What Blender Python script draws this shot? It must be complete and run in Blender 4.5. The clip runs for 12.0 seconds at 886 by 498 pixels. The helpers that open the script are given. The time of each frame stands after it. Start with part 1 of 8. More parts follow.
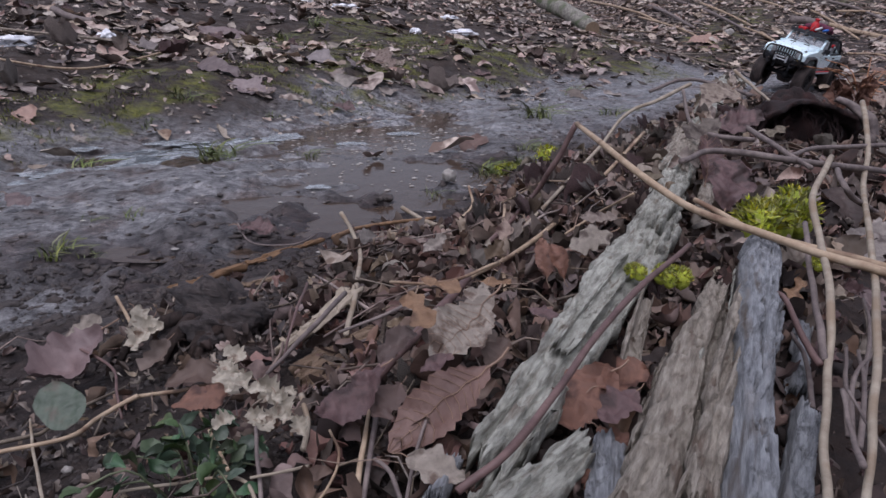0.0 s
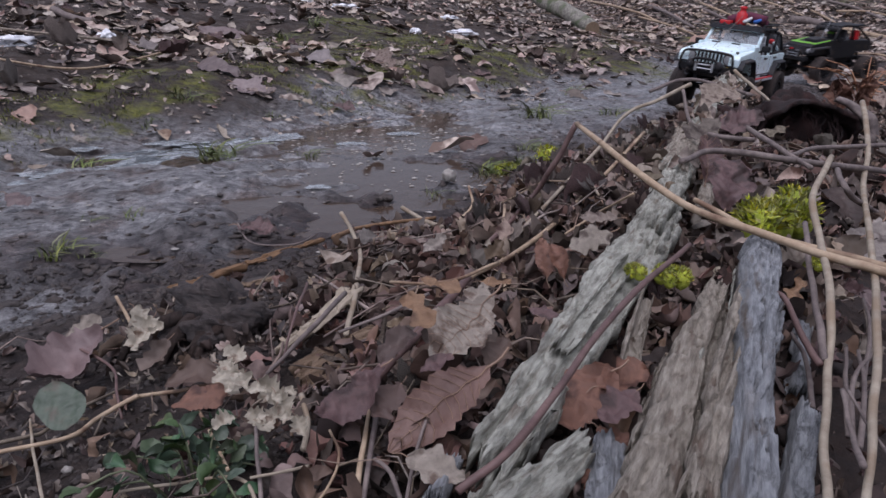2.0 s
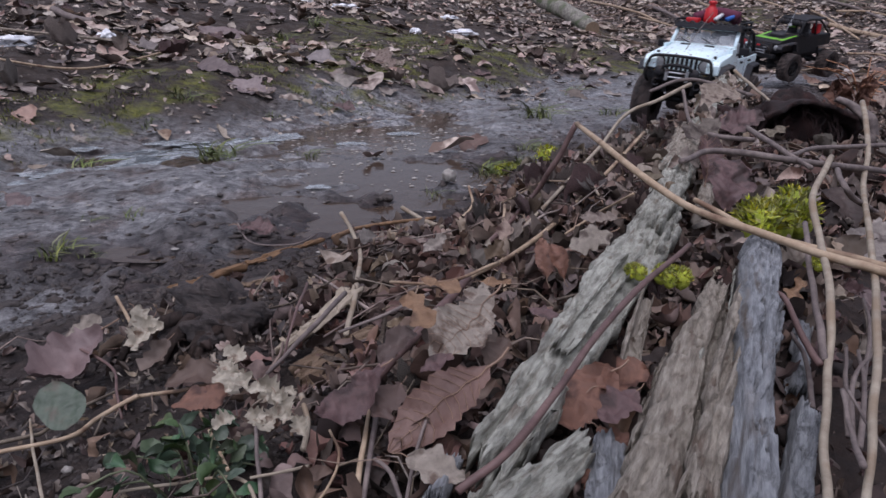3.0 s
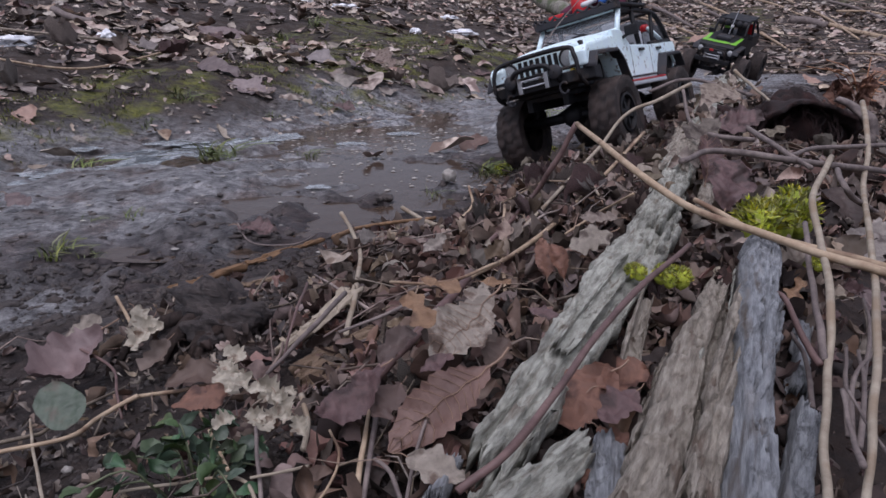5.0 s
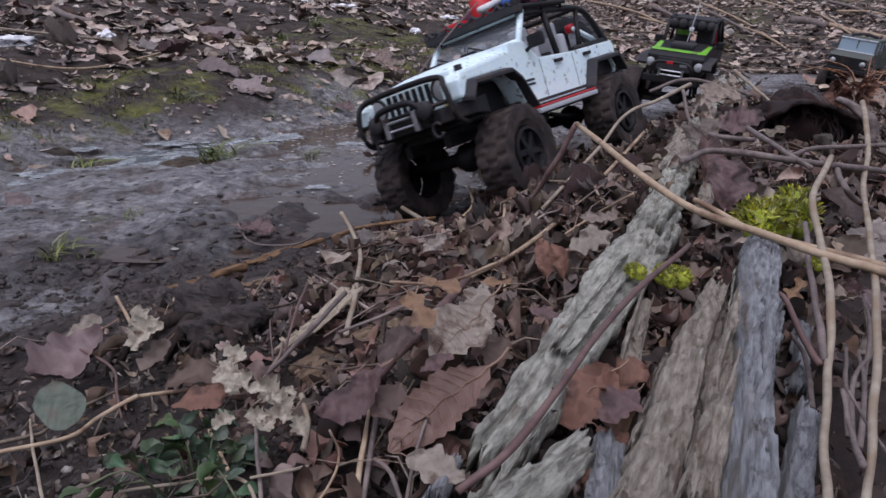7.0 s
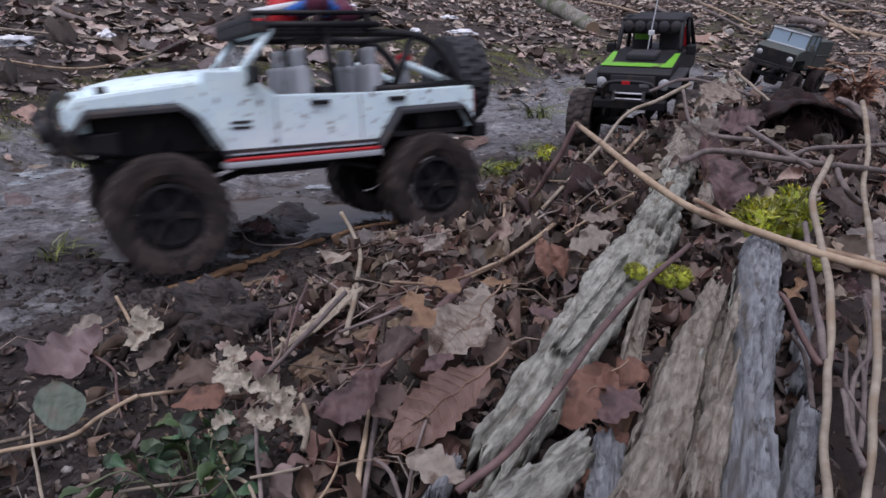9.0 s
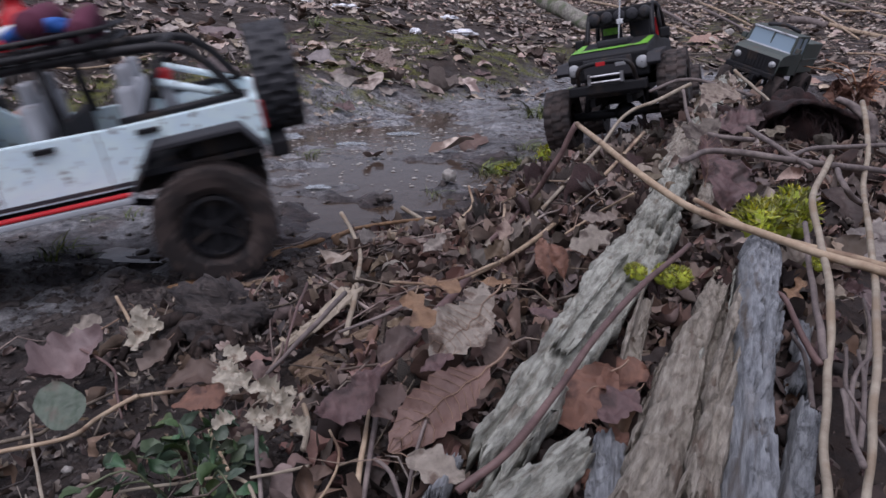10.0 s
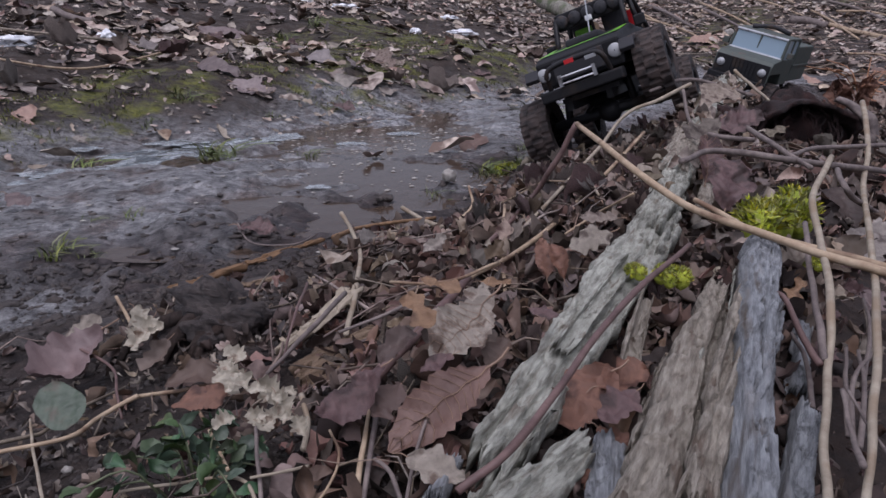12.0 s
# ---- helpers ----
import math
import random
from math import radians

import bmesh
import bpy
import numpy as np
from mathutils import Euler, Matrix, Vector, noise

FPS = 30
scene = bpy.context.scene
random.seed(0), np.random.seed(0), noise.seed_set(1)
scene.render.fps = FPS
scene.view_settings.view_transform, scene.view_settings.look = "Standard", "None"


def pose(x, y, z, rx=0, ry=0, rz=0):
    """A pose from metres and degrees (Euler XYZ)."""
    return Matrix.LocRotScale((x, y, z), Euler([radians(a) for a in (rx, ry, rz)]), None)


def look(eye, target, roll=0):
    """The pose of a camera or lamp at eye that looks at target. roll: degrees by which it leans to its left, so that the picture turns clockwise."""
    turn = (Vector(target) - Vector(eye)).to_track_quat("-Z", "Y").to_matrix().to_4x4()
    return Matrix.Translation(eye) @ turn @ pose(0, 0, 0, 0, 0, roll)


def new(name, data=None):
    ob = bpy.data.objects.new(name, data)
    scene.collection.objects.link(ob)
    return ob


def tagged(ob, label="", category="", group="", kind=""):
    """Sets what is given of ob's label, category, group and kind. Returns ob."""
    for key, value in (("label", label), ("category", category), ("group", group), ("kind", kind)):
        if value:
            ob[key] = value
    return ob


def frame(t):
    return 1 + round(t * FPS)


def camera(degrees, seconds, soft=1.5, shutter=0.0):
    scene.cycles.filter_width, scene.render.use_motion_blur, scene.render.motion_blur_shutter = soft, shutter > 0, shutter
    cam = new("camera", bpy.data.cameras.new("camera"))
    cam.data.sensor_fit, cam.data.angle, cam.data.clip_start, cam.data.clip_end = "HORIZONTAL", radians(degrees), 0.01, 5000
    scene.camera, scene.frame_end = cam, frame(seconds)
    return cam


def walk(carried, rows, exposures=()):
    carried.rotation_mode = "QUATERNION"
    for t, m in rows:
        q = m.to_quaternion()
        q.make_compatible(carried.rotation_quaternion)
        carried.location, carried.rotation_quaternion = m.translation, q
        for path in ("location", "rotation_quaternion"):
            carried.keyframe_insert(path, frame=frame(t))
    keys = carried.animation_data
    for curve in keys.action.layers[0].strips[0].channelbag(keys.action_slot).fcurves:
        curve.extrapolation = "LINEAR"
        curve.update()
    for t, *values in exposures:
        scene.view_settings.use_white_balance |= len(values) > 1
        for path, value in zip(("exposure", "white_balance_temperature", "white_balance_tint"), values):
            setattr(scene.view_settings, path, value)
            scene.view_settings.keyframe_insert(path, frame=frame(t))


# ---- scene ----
# The camera stands still on the old log, looking down over the muddy track.
cam = camera(65, 12.0, soft=1.5, shutter=1.0)
EYE = pose(0, 0, 0.26, 72.5, 0, 0)
walk(cam, [(0, EYE), (12, EYE)], exposures=[(0, -0.08, 5900, 21), (12, -0.08, 5900, 21)])

# ---- daylight: overcast winter sky ----
world = bpy.data.worlds.new("overcast_sky")
scene.world = world
world.use_nodes = True
wt = world.node_tree
sky = wt.nodes.new("ShaderNodeTexSky")
sky.sky_type = "NISHITA"
sky.sun_disc = False
sky.sun_elevation = radians(70)
sky.sun_rotation = radians(200)
sky.air_density, sky.dust_density, sky.ozone_density = 1.0, 4.0, 1.5
haze = wt.nodes.new("ShaderNodeHueSaturation")
haze.inputs["Saturation"].default_value = 0.35
wt.links.new(sky.outputs[0], haze.inputs["Color"])
wt.links.new(haze.outputs[0], wt.nodes["Background"].inputs[0])
wt.nodes["Background"].inputs[1].default_value = 0.12
sun = new("sun", bpy.data.lights.new("sun", "SUN"))
sun.data.energy, sun.data.angle, sun.data.color = 1.5, radians(80), (1.0, 0.96, 0.93)
sun.matrix_world = look((-0.6, -1.3, 4.0), (0, 0, 0))


# ---- small helpers ----
def part(name, bm, material, parent=None, label="", smooth=False):
    """One bmesh as one mesh object, under a thing or a part."""
    me = bpy.data.meshes.new(name)
    bm.to_mesh(me)
    bm.free()
    if smooth:
        for p in me.polygons:
            p.use_smooth = True
    me.materials.append(material)
    ob = new(name, me)
    if parent is not None:
        ob.parent = parent
    if label:
        tagged(ob, label)
    return ob


def empty(name, m=None):
    ob = new(name)
    ob.empty_display_size = 0.05
    if m is not None:
        ob.matrix_basis = m
    return ob


def box(bm, x0, x1, y0, y1, z0, z1, bevel=0.0, m=None):
    r = bmesh.ops.create_cube(bm, size=1)
    mm = Matrix.Translation(((x0 + x1) / 2, (y0 + y1) / 2, (z0 + z1) / 2)) @ Matrix.Diagonal((x1 - x0, y1 - y0, z1 - z0, 1))
    bmesh.ops.transform(bm, matrix=(m @ mm) if m is not None else mm, verts=r["verts"])
    if bevel:
        edges = {e for v in r["verts"] for e in v.link_edges}
        bmesh.ops.bevel(bm, geom=list(edges), offset=bevel, segments=2, affect="EDGES", profile=0.6)


def tube(bm, pts, radius, sides=8, cap=True, radii=None, rough=0.0, rng=None):
    """A round bar through the points."""
    pts = [Vector(p) for p in pts]
    rings = []
    up = Vector((0.13, 0.21, 0.97)).normalized()
    for i, p in enumerate(pts):
        a, b = pts[max(i - 1, 0)], pts[min(i + 1, len(pts) - 1)]
        d = (b - a).normalized()
        side = d.cross(up if abs(d.dot(up)) < 0.95 else Vector((1, 0, 0))).normalized()
        other = side.cross(d)
        r = radii[i] if radii else radius
        ring = []
        for k in range(sides):
            w = 2 * math.pi * k / sides
            rr = r * (1 + (rng.uniform(-rough, rough) if rng else 0))
            ring.append(bm.verts.new(p + side * math.cos(w) * rr + other * math.sin(w) * rr))
        rings.append(ring)
    for r0, r1 in zip(rings, rings[1:]):
        for k in range(sides):
            bm.faces.new((r0[k], r0[(k + 1) % sides], r1[(k + 1) % sides], r1[k]))
    if cap:
        bm.faces.new(rings[0][::-1])
        bm.faces.new(rings[-1])


def curve_points(pts, n):
    """A smooth line of n points through a few."""
    P = [Vector(p) for p in pts]
    P = [P[0] * 2 - P[1]] + P + [P[-1] * 2 - P[-2]]
    out = []
    segs = len(P) - 3
    for i in range(n):
        t = i / (n - 1) * segs
        k = min(int(t), segs - 1)
        f = t - k
        a, b, c, d = P[k:k + 4]
        out.append(0.5 * (2 * b + (c - a) * f + (2 * a - 5 * b + 4 * c - d) * f * f + (3 * b - a - 3 * c + d) * f ** 3))
    return out


def prism(bm, outline, y0, y1):
    """An outline in x and z, drawn out from y0 to y1."""
    a = [bm.verts.new((x, y0, z)) for x, z in outline]
    b = [bm.verts.new((x, y1, z)) for x, z in outline]
    n = len(a)
    bm.faces.new(a)
    bm.faces.new(b[::-1])
    for i in range(n):
        bm.faces.new((a[(i + 1) % n], a[i], b[i], b[(i + 1) % n]))
    bmesh.ops.recalc_face_normals(bm, faces=bm.faces)


def bevel_all(bm, offset, segments=2, angle=0.6):
    edges = [e for e in bm.edges if len(e.link_faces) == 2 and e.calc_face_angle(0) > angle]
    bmesh.ops.bevel(bm, geom=edges, offset=offset, segments=segments, affect="EDGES", profile=0.6, clamp_overlap=True)


def lattice(xi, yi, seed):
    n = (xi.astype(np.int64) * 374761393 + yi.astype(np.int64) * 668265263 + seed * 1442695041) & 0xFFFFFFFF
    n = ((n ^ (n >> 13)) * 1274126177) & 0xFFFFFFFF
    return ((n ^ (n >> 16)) & 0xFFFF) / 65535.0


def vnoise(x, y, seed=0):
    x, y = np.asarray(x, float), np.asarray(y, float)
    xi, yi = np.floor(x), np.floor(y)
    fx, fy = x - xi, y - yi
    fx, fy = fx * fx * (3 - 2 * fx), fy * fy * (3 - 2 * fy)
    a, b = lattice(xi, yi, seed), lattice(xi + 1, yi, seed)
    c, d = lattice(xi, yi + 1, seed), lattice(xi + 1, yi + 1, seed)
    return (a * (1 - fx) + b * fx) * (1 - fy) + (c * (1 - fx) + d * fx) * fy - 0.5


def fbm(x, y, size, octaves=3, seed=0):
    """Layered noise, about -0.5 to 0.5, with features of that size in metres."""
    x, y = np.asarray(x, float) / size, np.asarray(y, float) / size
    total, amp = 0.0, 1.0
    for k in range(octaves):
        total = total + amp * vnoise(x * 1.9 ** k + 7.3 * k, y * 1.9 ** k - 3.1 * k, seed + k)
        amp *= 0.5
    return total


def step(a, b, v):
    t = np.clip((np.asarray(v, float) - a) / (b - a), 0, 1)
    return t * t * (3 - 2 * t)


# ---- the lie of the land ----
def along(x, y):
    """Distance up the track, and across it from the log to the bank."""
    return 0.63 * x + 0.777 * y, -0.777 * x + 0.63 * y


def log_place(x, y):
    """Share of the way up the log, and the distance to the left of its axis."""
    rx, ry = x - 0.10, y - 0.20
    return (0.371 * rx + 0.929 * ry) / 1.346, -0.929 * rx + 0.371 * ry


WATER_LEVEL = -0.0100


def puddle_depth(x, y):
    wob = 0.08 * fbm(x, y, 0.30, 2, 31) + 0.13 * fbm(x, y, 0.10, 4, 33)
    main = ((x + 0.21 + 0.06 * (y - 1.7)) / 0.31) ** 2 + ((y - 1.78) / 0.72) ** 2
    side = ((x + 0.66) / 0.24) ** 2 + ((y - 1.58) / 0.27) ** 2
    return 0.019 * (1 - step(0.35, 1.25, np.minimum(main, side) + 9 * wob))


def ground_height(x, y):
    x, y = np.asarray(x, float), np.asarray(y, float)
    u, s = along(x, y)
    a, d = log_place(x, y)
    z = 0.085 * step(1.50, 2.00, s)
    edge = 0.20 * fbm(x, y, 0.8, 2, 3)
    q = np.maximum(s - 1.78 + edge, 0.8 * (u - 4.9 + edge))
    hill = np.clip(q, 0, 40)
    z = z + 0.155 * np.minimum(np.sqrt(hill * hill + 0.01) - 0.1, 9 + 0.25 * (hill - 9)) * step(-0.02, 0.25, hill)
    z = z + step(1.5, 2.2, s) * (0.10 * fbm(x, y, 0.9, 3, 5) + 0.03 * fbm(x, y, 0.2, 3, 6))
    crest = (0.07 + 0.035 * np.clip(a, -0.3, 1)) * (1 - step(1.0, 1.3, a))
    width = 0.62 - 0.30 * np.clip(a, -0.5, 1)
    left = crest * (1 - step(0.02, 1.0, d / width))
    right = crest * (1 - 0.6 * step(0.05, 0.32, -d))
    near = step(-6, -1.2, a)
    mound = np.where(d > 0, left, right) * near
    z = z + mound
    litter = 1 - step(0.60, 0.74, s)
    z = z + litter * (0.035 * fbm(x, y, 0.16, 3, 8) + 0.012 * fbm(x, y, 0.04, 2, 9))
    mud = step(0.55, 0.75, s) * (1 - step(1.5, 1.9, s))
    churn = np.exp(-((s - 0.74) / 0.16) ** 2)
    z = z + mud * (0.012 * fbm(x, y, 0.25, 2, 11) + (0.008 + 0.018 * churn) * fbm(x, y, 0.060, 5, 12) + 0.006 * step(0.0, 0.25, fbm(x, y, 0.09, 2, 15))) - 0.005 * churn * mud
    z = z - puddle_depth(x, y)
    far = step(6, 40, np.hypot(x, y))
    return z + far * 0.8 * fbm(x, y, 9.0, 2, 14)


def moss_share(x, y):
    """Where moss and short grass cover the foot of the bank."""
    u, s = along(x, y)
    e = 0.25 * fbm(x, y, 0.35, 3, 21)
    v = step(1.45, 1.75, s + 1.4 * e) * (1 - step(2.3, 3.0, s + 2 * e)) * step(-0.06, 0.12, fbm(x, y, 0.3, 3, 23))
    knoll = ((x + 0.28) / 0.55) ** 2 + ((y - 3.75) / 1.15) ** 2
    return np.maximum(v, 1.0 * (1 - step(0.5, 1.2, knoll + 1.6 * fbm(x, y, 0.2, 2, 26))))


def log_top(x, y):
    """Height of the log's crumbling core."""
    a, d = log_place(x, y)
    k = np.sqrt(max(0.0, 1 - (d / 0.090) ** 2))
    return (0.07 + 0.035 * a - 0.036 + 0.046 * k) if (abs(d) < 0.090 and -0.1 < a < 1.0) else -1.0


# heights kept on a fine grid, for laying things on the ground
TX, TY, TD = -3.6, -0.4, 0.012
TABLE = ground_height(*np.meshgrid(TX + TD * np.arange(780), TY + TD * np.arange(780)))


def gz(x, y):
    fx, fy = (x - TX) / TD, (y - TY) / TD
    i, j = int(fx), int(fy)
    if fx < 0 or fy < 0 or i > 777 or j > 777:
        return float(ground_height(x, y))
    fx, fy = fx - i, fy - j
    a, b = TABLE[j], TABLE[j + 1]
    return float((a[i] * (1 - fx) + a[i + 1] * fx) * (1 - fy) + (b[i] * (1 - fx) + b[i + 1] * fx) * fy)

# ---- materials ----
def mat(name, c1, c2, size=0.05, rough=0.7, rough2=None, metal=0.0, bump=0.3, bump_size=None, depth=0.004, spread="", stretch=None, stain=None,
        stain_size=0.2, stain_cover=0.5, spec=0.5, coat=0.0, detail=6, ribs=0.0, pits=0.0):
    """Two colours broken up by noise, fine relief, and stains of a third colour. spread: object or island, for a change of tone from piece to piece."""
    m = bpy.data.materials.new(name)
    m.use_nodes = True
    nt = m.node_tree
    N, L = nt.nodes, nt.links
    bsdf = N["Principled BSDF"]
    co = N.new("ShaderNodeTexCoord")
    mp = N.new("ShaderNodeMapping")
    mp.inputs["Scale"].default_value = stretch or (1, 1, 1)
    L.new(co.outputs["Object"], mp.inputs[0])
    n1 = N.new("ShaderNodeTexNoise")
    n1.inputs["Scale"].default_value = 1 / size
    n1.inputs["Detail"].default_value = detail
    n1.inputs["Roughness"].default_value = 0.65
    L.new(mp.outputs[0], n1.inputs["Vector"])
    ramp = N.new("ShaderNodeValToRGB")
    ramp.color_ramp.elements[0].position, ramp.color_ramp.elements[1].position = 0.35, 0.66
    ramp.color_ramp.elements[0].color, ramp.color_ramp.elements[1].color = (*c1, 1), (*c2, 1)
    L.new(n1.outputs["Fac"], ramp.inputs[0])
    colour = ramp.outputs[0]
    if stain:
        n2 = N.new("ShaderNodeTexNoise")
        n2.inputs["Scale"].default_value = 1 / stain_size
        n2.inputs["Detail"].default_value = 5
        L.new(mp.outputs[0], n2.inputs["Vector"])
        r2 = N.new("ShaderNodeValToRGB")
        mid = 0.68 - 0.36 * stain_cover
        r2.color_ramp.elements[0].position, r2.color_ramp.elements[1].position = mid - 0.04, mid + 0.07
        L.new(n2.outputs["Fac"], r2.inputs[0])
        mx = N.new("ShaderNodeMixRGB")
        mx.inputs[2].default_value = (*stain, 1)
        L.new(r2.outputs[0], mx.inputs[0])
        L.new(colour, mx.inputs[1])
        colour = mx.outputs[0]
    if pits:
        n4 = N.new("ShaderNodeTexNoise")
        n4.inputs["Scale"].default_value = 1 / pits
        n4.inputs["Detail"].default_value = 6
        L.new(mp.outputs[0], n4.inputs["Vector"])
        r4 = N.new("ShaderNodeValToRGB")
        r4.color_ramp.elements[0].position, r4.color_ramp.elements[1].position = 0.56, 0.72
        r4.color_ramp.elements[1].color = (0.6, 0.6, 0.6, 1)
        L.new(n4.outputs["Fac"], r4.inputs[0])
        m4 = N.new("ShaderNodeMixRGB")
        m4.inputs[2].default_value = (0.13, 0.10, 0.072, 1)
        L.new(r4.outputs[0], m4.inputs[0])
        L.new(colour, m4.inputs[1])
        colour = m4.outputs[0]
    if spread:
        if spread == "object":
            rnd = N.new("ShaderNodeObjectInfo").outputs["Random"]
        else:
            rnd = N.new("ShaderNodeNewGeometry").outputs["Random Per Island"]
        hs = N.new("ShaderNodeHueSaturation")
        val = N.new("ShaderNodeMapRange")
        val.inputs["To Min"].default_value, val.inputs["To Max"].default_value = {"object": (0.5, 1.25), "island": (0.42, 1.5), "wide": (0.30, 2.3)}[spread]
        L.new(rnd, val.inputs["Value"])
        L.new(val.outputs[0], hs.inputs["Value"])
        mul = N.new("ShaderNodeMath")
        mul.operation = "MULTIPLY"
        mul.inputs[1].default_value = 7.31
        L.new(rnd, mul.inputs[0])
        fr = N.new("ShaderNodeMath")
        fr.operation = "FRACT"
        L.new(mul.outputs[0], fr.inputs[0])
        hu = N.new("ShaderNodeMapRange")
        hu.inputs["To Min"].default_value, hu.inputs["To Max"].default_value = 0.478, 0.522
        L.new(fr.outputs[0], hu.inputs["Value"])
        L.new(hu.outputs[0], hs.inputs["Hue"])
        mul2 = N.new("ShaderNodeMath")
        mul2.operation = "MULTIPLY"
        mul2.inputs[1].default_value = 23.7
        L.new(rnd, mul2.inputs[0])
        fr2 = N.new("ShaderNodeMath")
        fr2.operation = "FRACT"
        L.new(mul2.outputs[0], fr2.inputs[0])
        sa = N.new("ShaderNodeMapRange")
        sa.inputs["To Min"].default_value, sa.inputs["To Max"].default_value = 0.6, 1.2
        L.new(fr2.outputs[0], sa.inputs["Value"])
        L.new(sa.outputs[0], hs.inputs["Saturation"])
        L.new(colour, hs.inputs["Color"])
        colour = hs.outputs[0]
    L.new(colour, bsdf.inputs["Base Color"])
    rr = N.new("ShaderNodeMapRange")
    rr.inputs["From Min"].default_value, rr.inputs["From Max"].default_value = 0.3, 0.7
    rr.inputs["To Min"].default_value, rr.inputs["To Max"].default_value = rough, rough if rough2 is None else rough2
    L.new(n1.outputs["Fac"], rr.inputs["Value"])
    L.new(rr.outputs[0], bsdf.inputs["Roughness"])
    bsdf.inputs["Metallic"].default_value = metal
    bsdf.inputs["Specular IOR Level"].default_value = spec
    bsdf.inputs["Coat Weight"].default_value = coat
    if bump:
        n3 = N.new("ShaderNodeTexNoise")
        n3.inputs["Scale"].default_value = 1 / (bump_size or size * 0.4)
        n3.inputs["Detail"].default_value = 8
        n3.inputs["Roughness"].default_value = 0.7
        L.new(mp.outputs[0], n3.inputs["Vector"])
        bp = N.new("ShaderNodeBump")
        bp.inputs["Strength"].default_value = bump
        bp.inputs["Distance"].default_value = depth
        height = n3.outputs["Fac"]
        if ribs:
            # side veins that run slantwise from the midrib, one every ribs metres
            sp = N.new("ShaderNodeSeparateXYZ")
            L.new(co.outputs["Object"], sp.inputs[0])
            ab = N.new("ShaderNodeMath")
            ab.operation = "ABSOLUTE"
            L.new(sp.outputs["Y"], ab.inputs[0])
            ma = N.new("ShaderNodeMath")
            ma.operation = "MULTIPLY_ADD"
            ma.inputs[1].default_value = -0.8
            L.new(ab.outputs[0], ma.inputs[0])
            L.new(sp.outputs["X"], ma.inputs[2])
            mu = N.new("ShaderNodeMath")
            mu.operation = "MULTIPLY"
            mu.inputs[1].default_value = 2 * math.pi / ribs
            L.new(ma.outputs[0], mu.inputs[0])
            si = N.new("ShaderNodeMath")
            si.operation = "SINE"
            L.new(mu.outputs[0], si.inputs[0])
            ad = N.new("ShaderNodeMath")
            ad.operation = "MULTIPLY_ADD"
            ad.inputs[1].default_value = 0.16
            L.new(si.outputs[0], ad.inputs[0])
            L.new(height, ad.inputs[2])
            height = ad.outputs[0]
        L.new(height, bp.inputs["Height"])
        L.new(bp.outputs[0], bsdf.inputs["Normal"])
    return m


LEAF_CREAM = mat("cream_leaf", (0.31, 0.275, 0.215), (0.48, 0.44, 0.36), 0.015, 0.6, 0.8, bump=0.8, bump_size=0.005, depth=0.0015, stain=(0.15, 0.10, 0.07), stain_size=0.012, stain_cover=0.3)
LEAF = mat("dead_leaf", (0.20, 0.150, 0.122), (0.46, 0.372, 0.305), 0.03, 0.55, 0.8, bump=0.5, bump_size=0.006, depth=0.001, spread="island",
           stain=(0.10, 0.06, 0.045), stain_size=0.05, stain_cover=0.35)
LEAF_STRAW = mat("bleached_leaf", (0.18, 0.138, 0.106), (0.37, 0.302, 0.240), 0.012, 0.55, 0.8, bump=0.6, bump_size=0.004, depth=0.001, spread="island",
                 stain=(0.12, 0.08, 0.055), stain_size=0.012, stain_cover=0.36)
LEAF_NEAR = mat("dark_dead_leaf", (0.052, 0.034, 0.028), (0.152, 0.104, 0.083), 0.02, 0.5, 0.8, bump=0.5, bump_size=0.005, depth=0.001, spread="wide",
           stain=(0.10, 0.06, 0.045), stain_size=0.05, stain_cover=0.4)
LEAF_ONE = mat("dead_leaf_single", (0.098, 0.061, 0.044), (0.168, 0.118, 0.088), 0.03, 0.5, 0.75, bump=0.7, bump_size=0.006, depth=0.001, ribs=0.0075, spread="object",
               stain=(0.12, 0.08, 0.06), stain_size=0.04, stain_cover=0.35)
LEAF_PALE = mat("pale_leaf", (0.165, 0.13, 0.102), (0.285, 0.24, 0.197), 0.012, 0.6, 0.8, bump=0.9, bump_size=0.005, depth=0.0015, ribs=0.0075, spread="object",
                stain=(0.075, 0.05, 0.04), stain_size=0.014, stain_cover=0.32)
LEAF_RUST = mat("rust_leaf", (0.125, 0.058, 0.038), (0.225, 0.112, 0.074), 0.012, 0.45, 0.7, bump=0.9, bump_size=0.005, depth=0.0015, ribs=0.0075,
                stain=(0.065, 0.03, 0.022), stain_size=0.014, stain_cover=0.3)
LEAF_TAN = mat("tan_leaf", (0.165, 0.092, 0.05), (0.28, 0.175, 0.10), 0.012, 0.5, 0.7, bump=0.9, bump_size=0.005, depth=0.0015, ribs=0.0075,
               stain=(0.085, 0.045, 0.027), stain_size=0.012, stain_cover=0.3)
LEAF_PURPLE = mat("purple_brown_leaf", (0.075, 0.043, 0.043), (0.15, 0.088, 0.084), 0.012, 0.4, 0.65, bump=0.9, bump_size=0.005, depth=0.0015, ribs=0.0075,
                  stain=(0.042, 0.024, 0.022), stain_size=0.015, stain_cover=0.36)
LEAF_GREY = mat("grey_tan_leaf", (0.20, 0.170, 0.140), (0.36, 0.315, 0.265), 0.012, 0.6, 0.8, bump=0.9, bump_size=0.004, depth=0.0015, ribs=0.0075,
                stain=(0.12, 0.085, 0.065), stain_size=0.010, stain_cover=0.28)
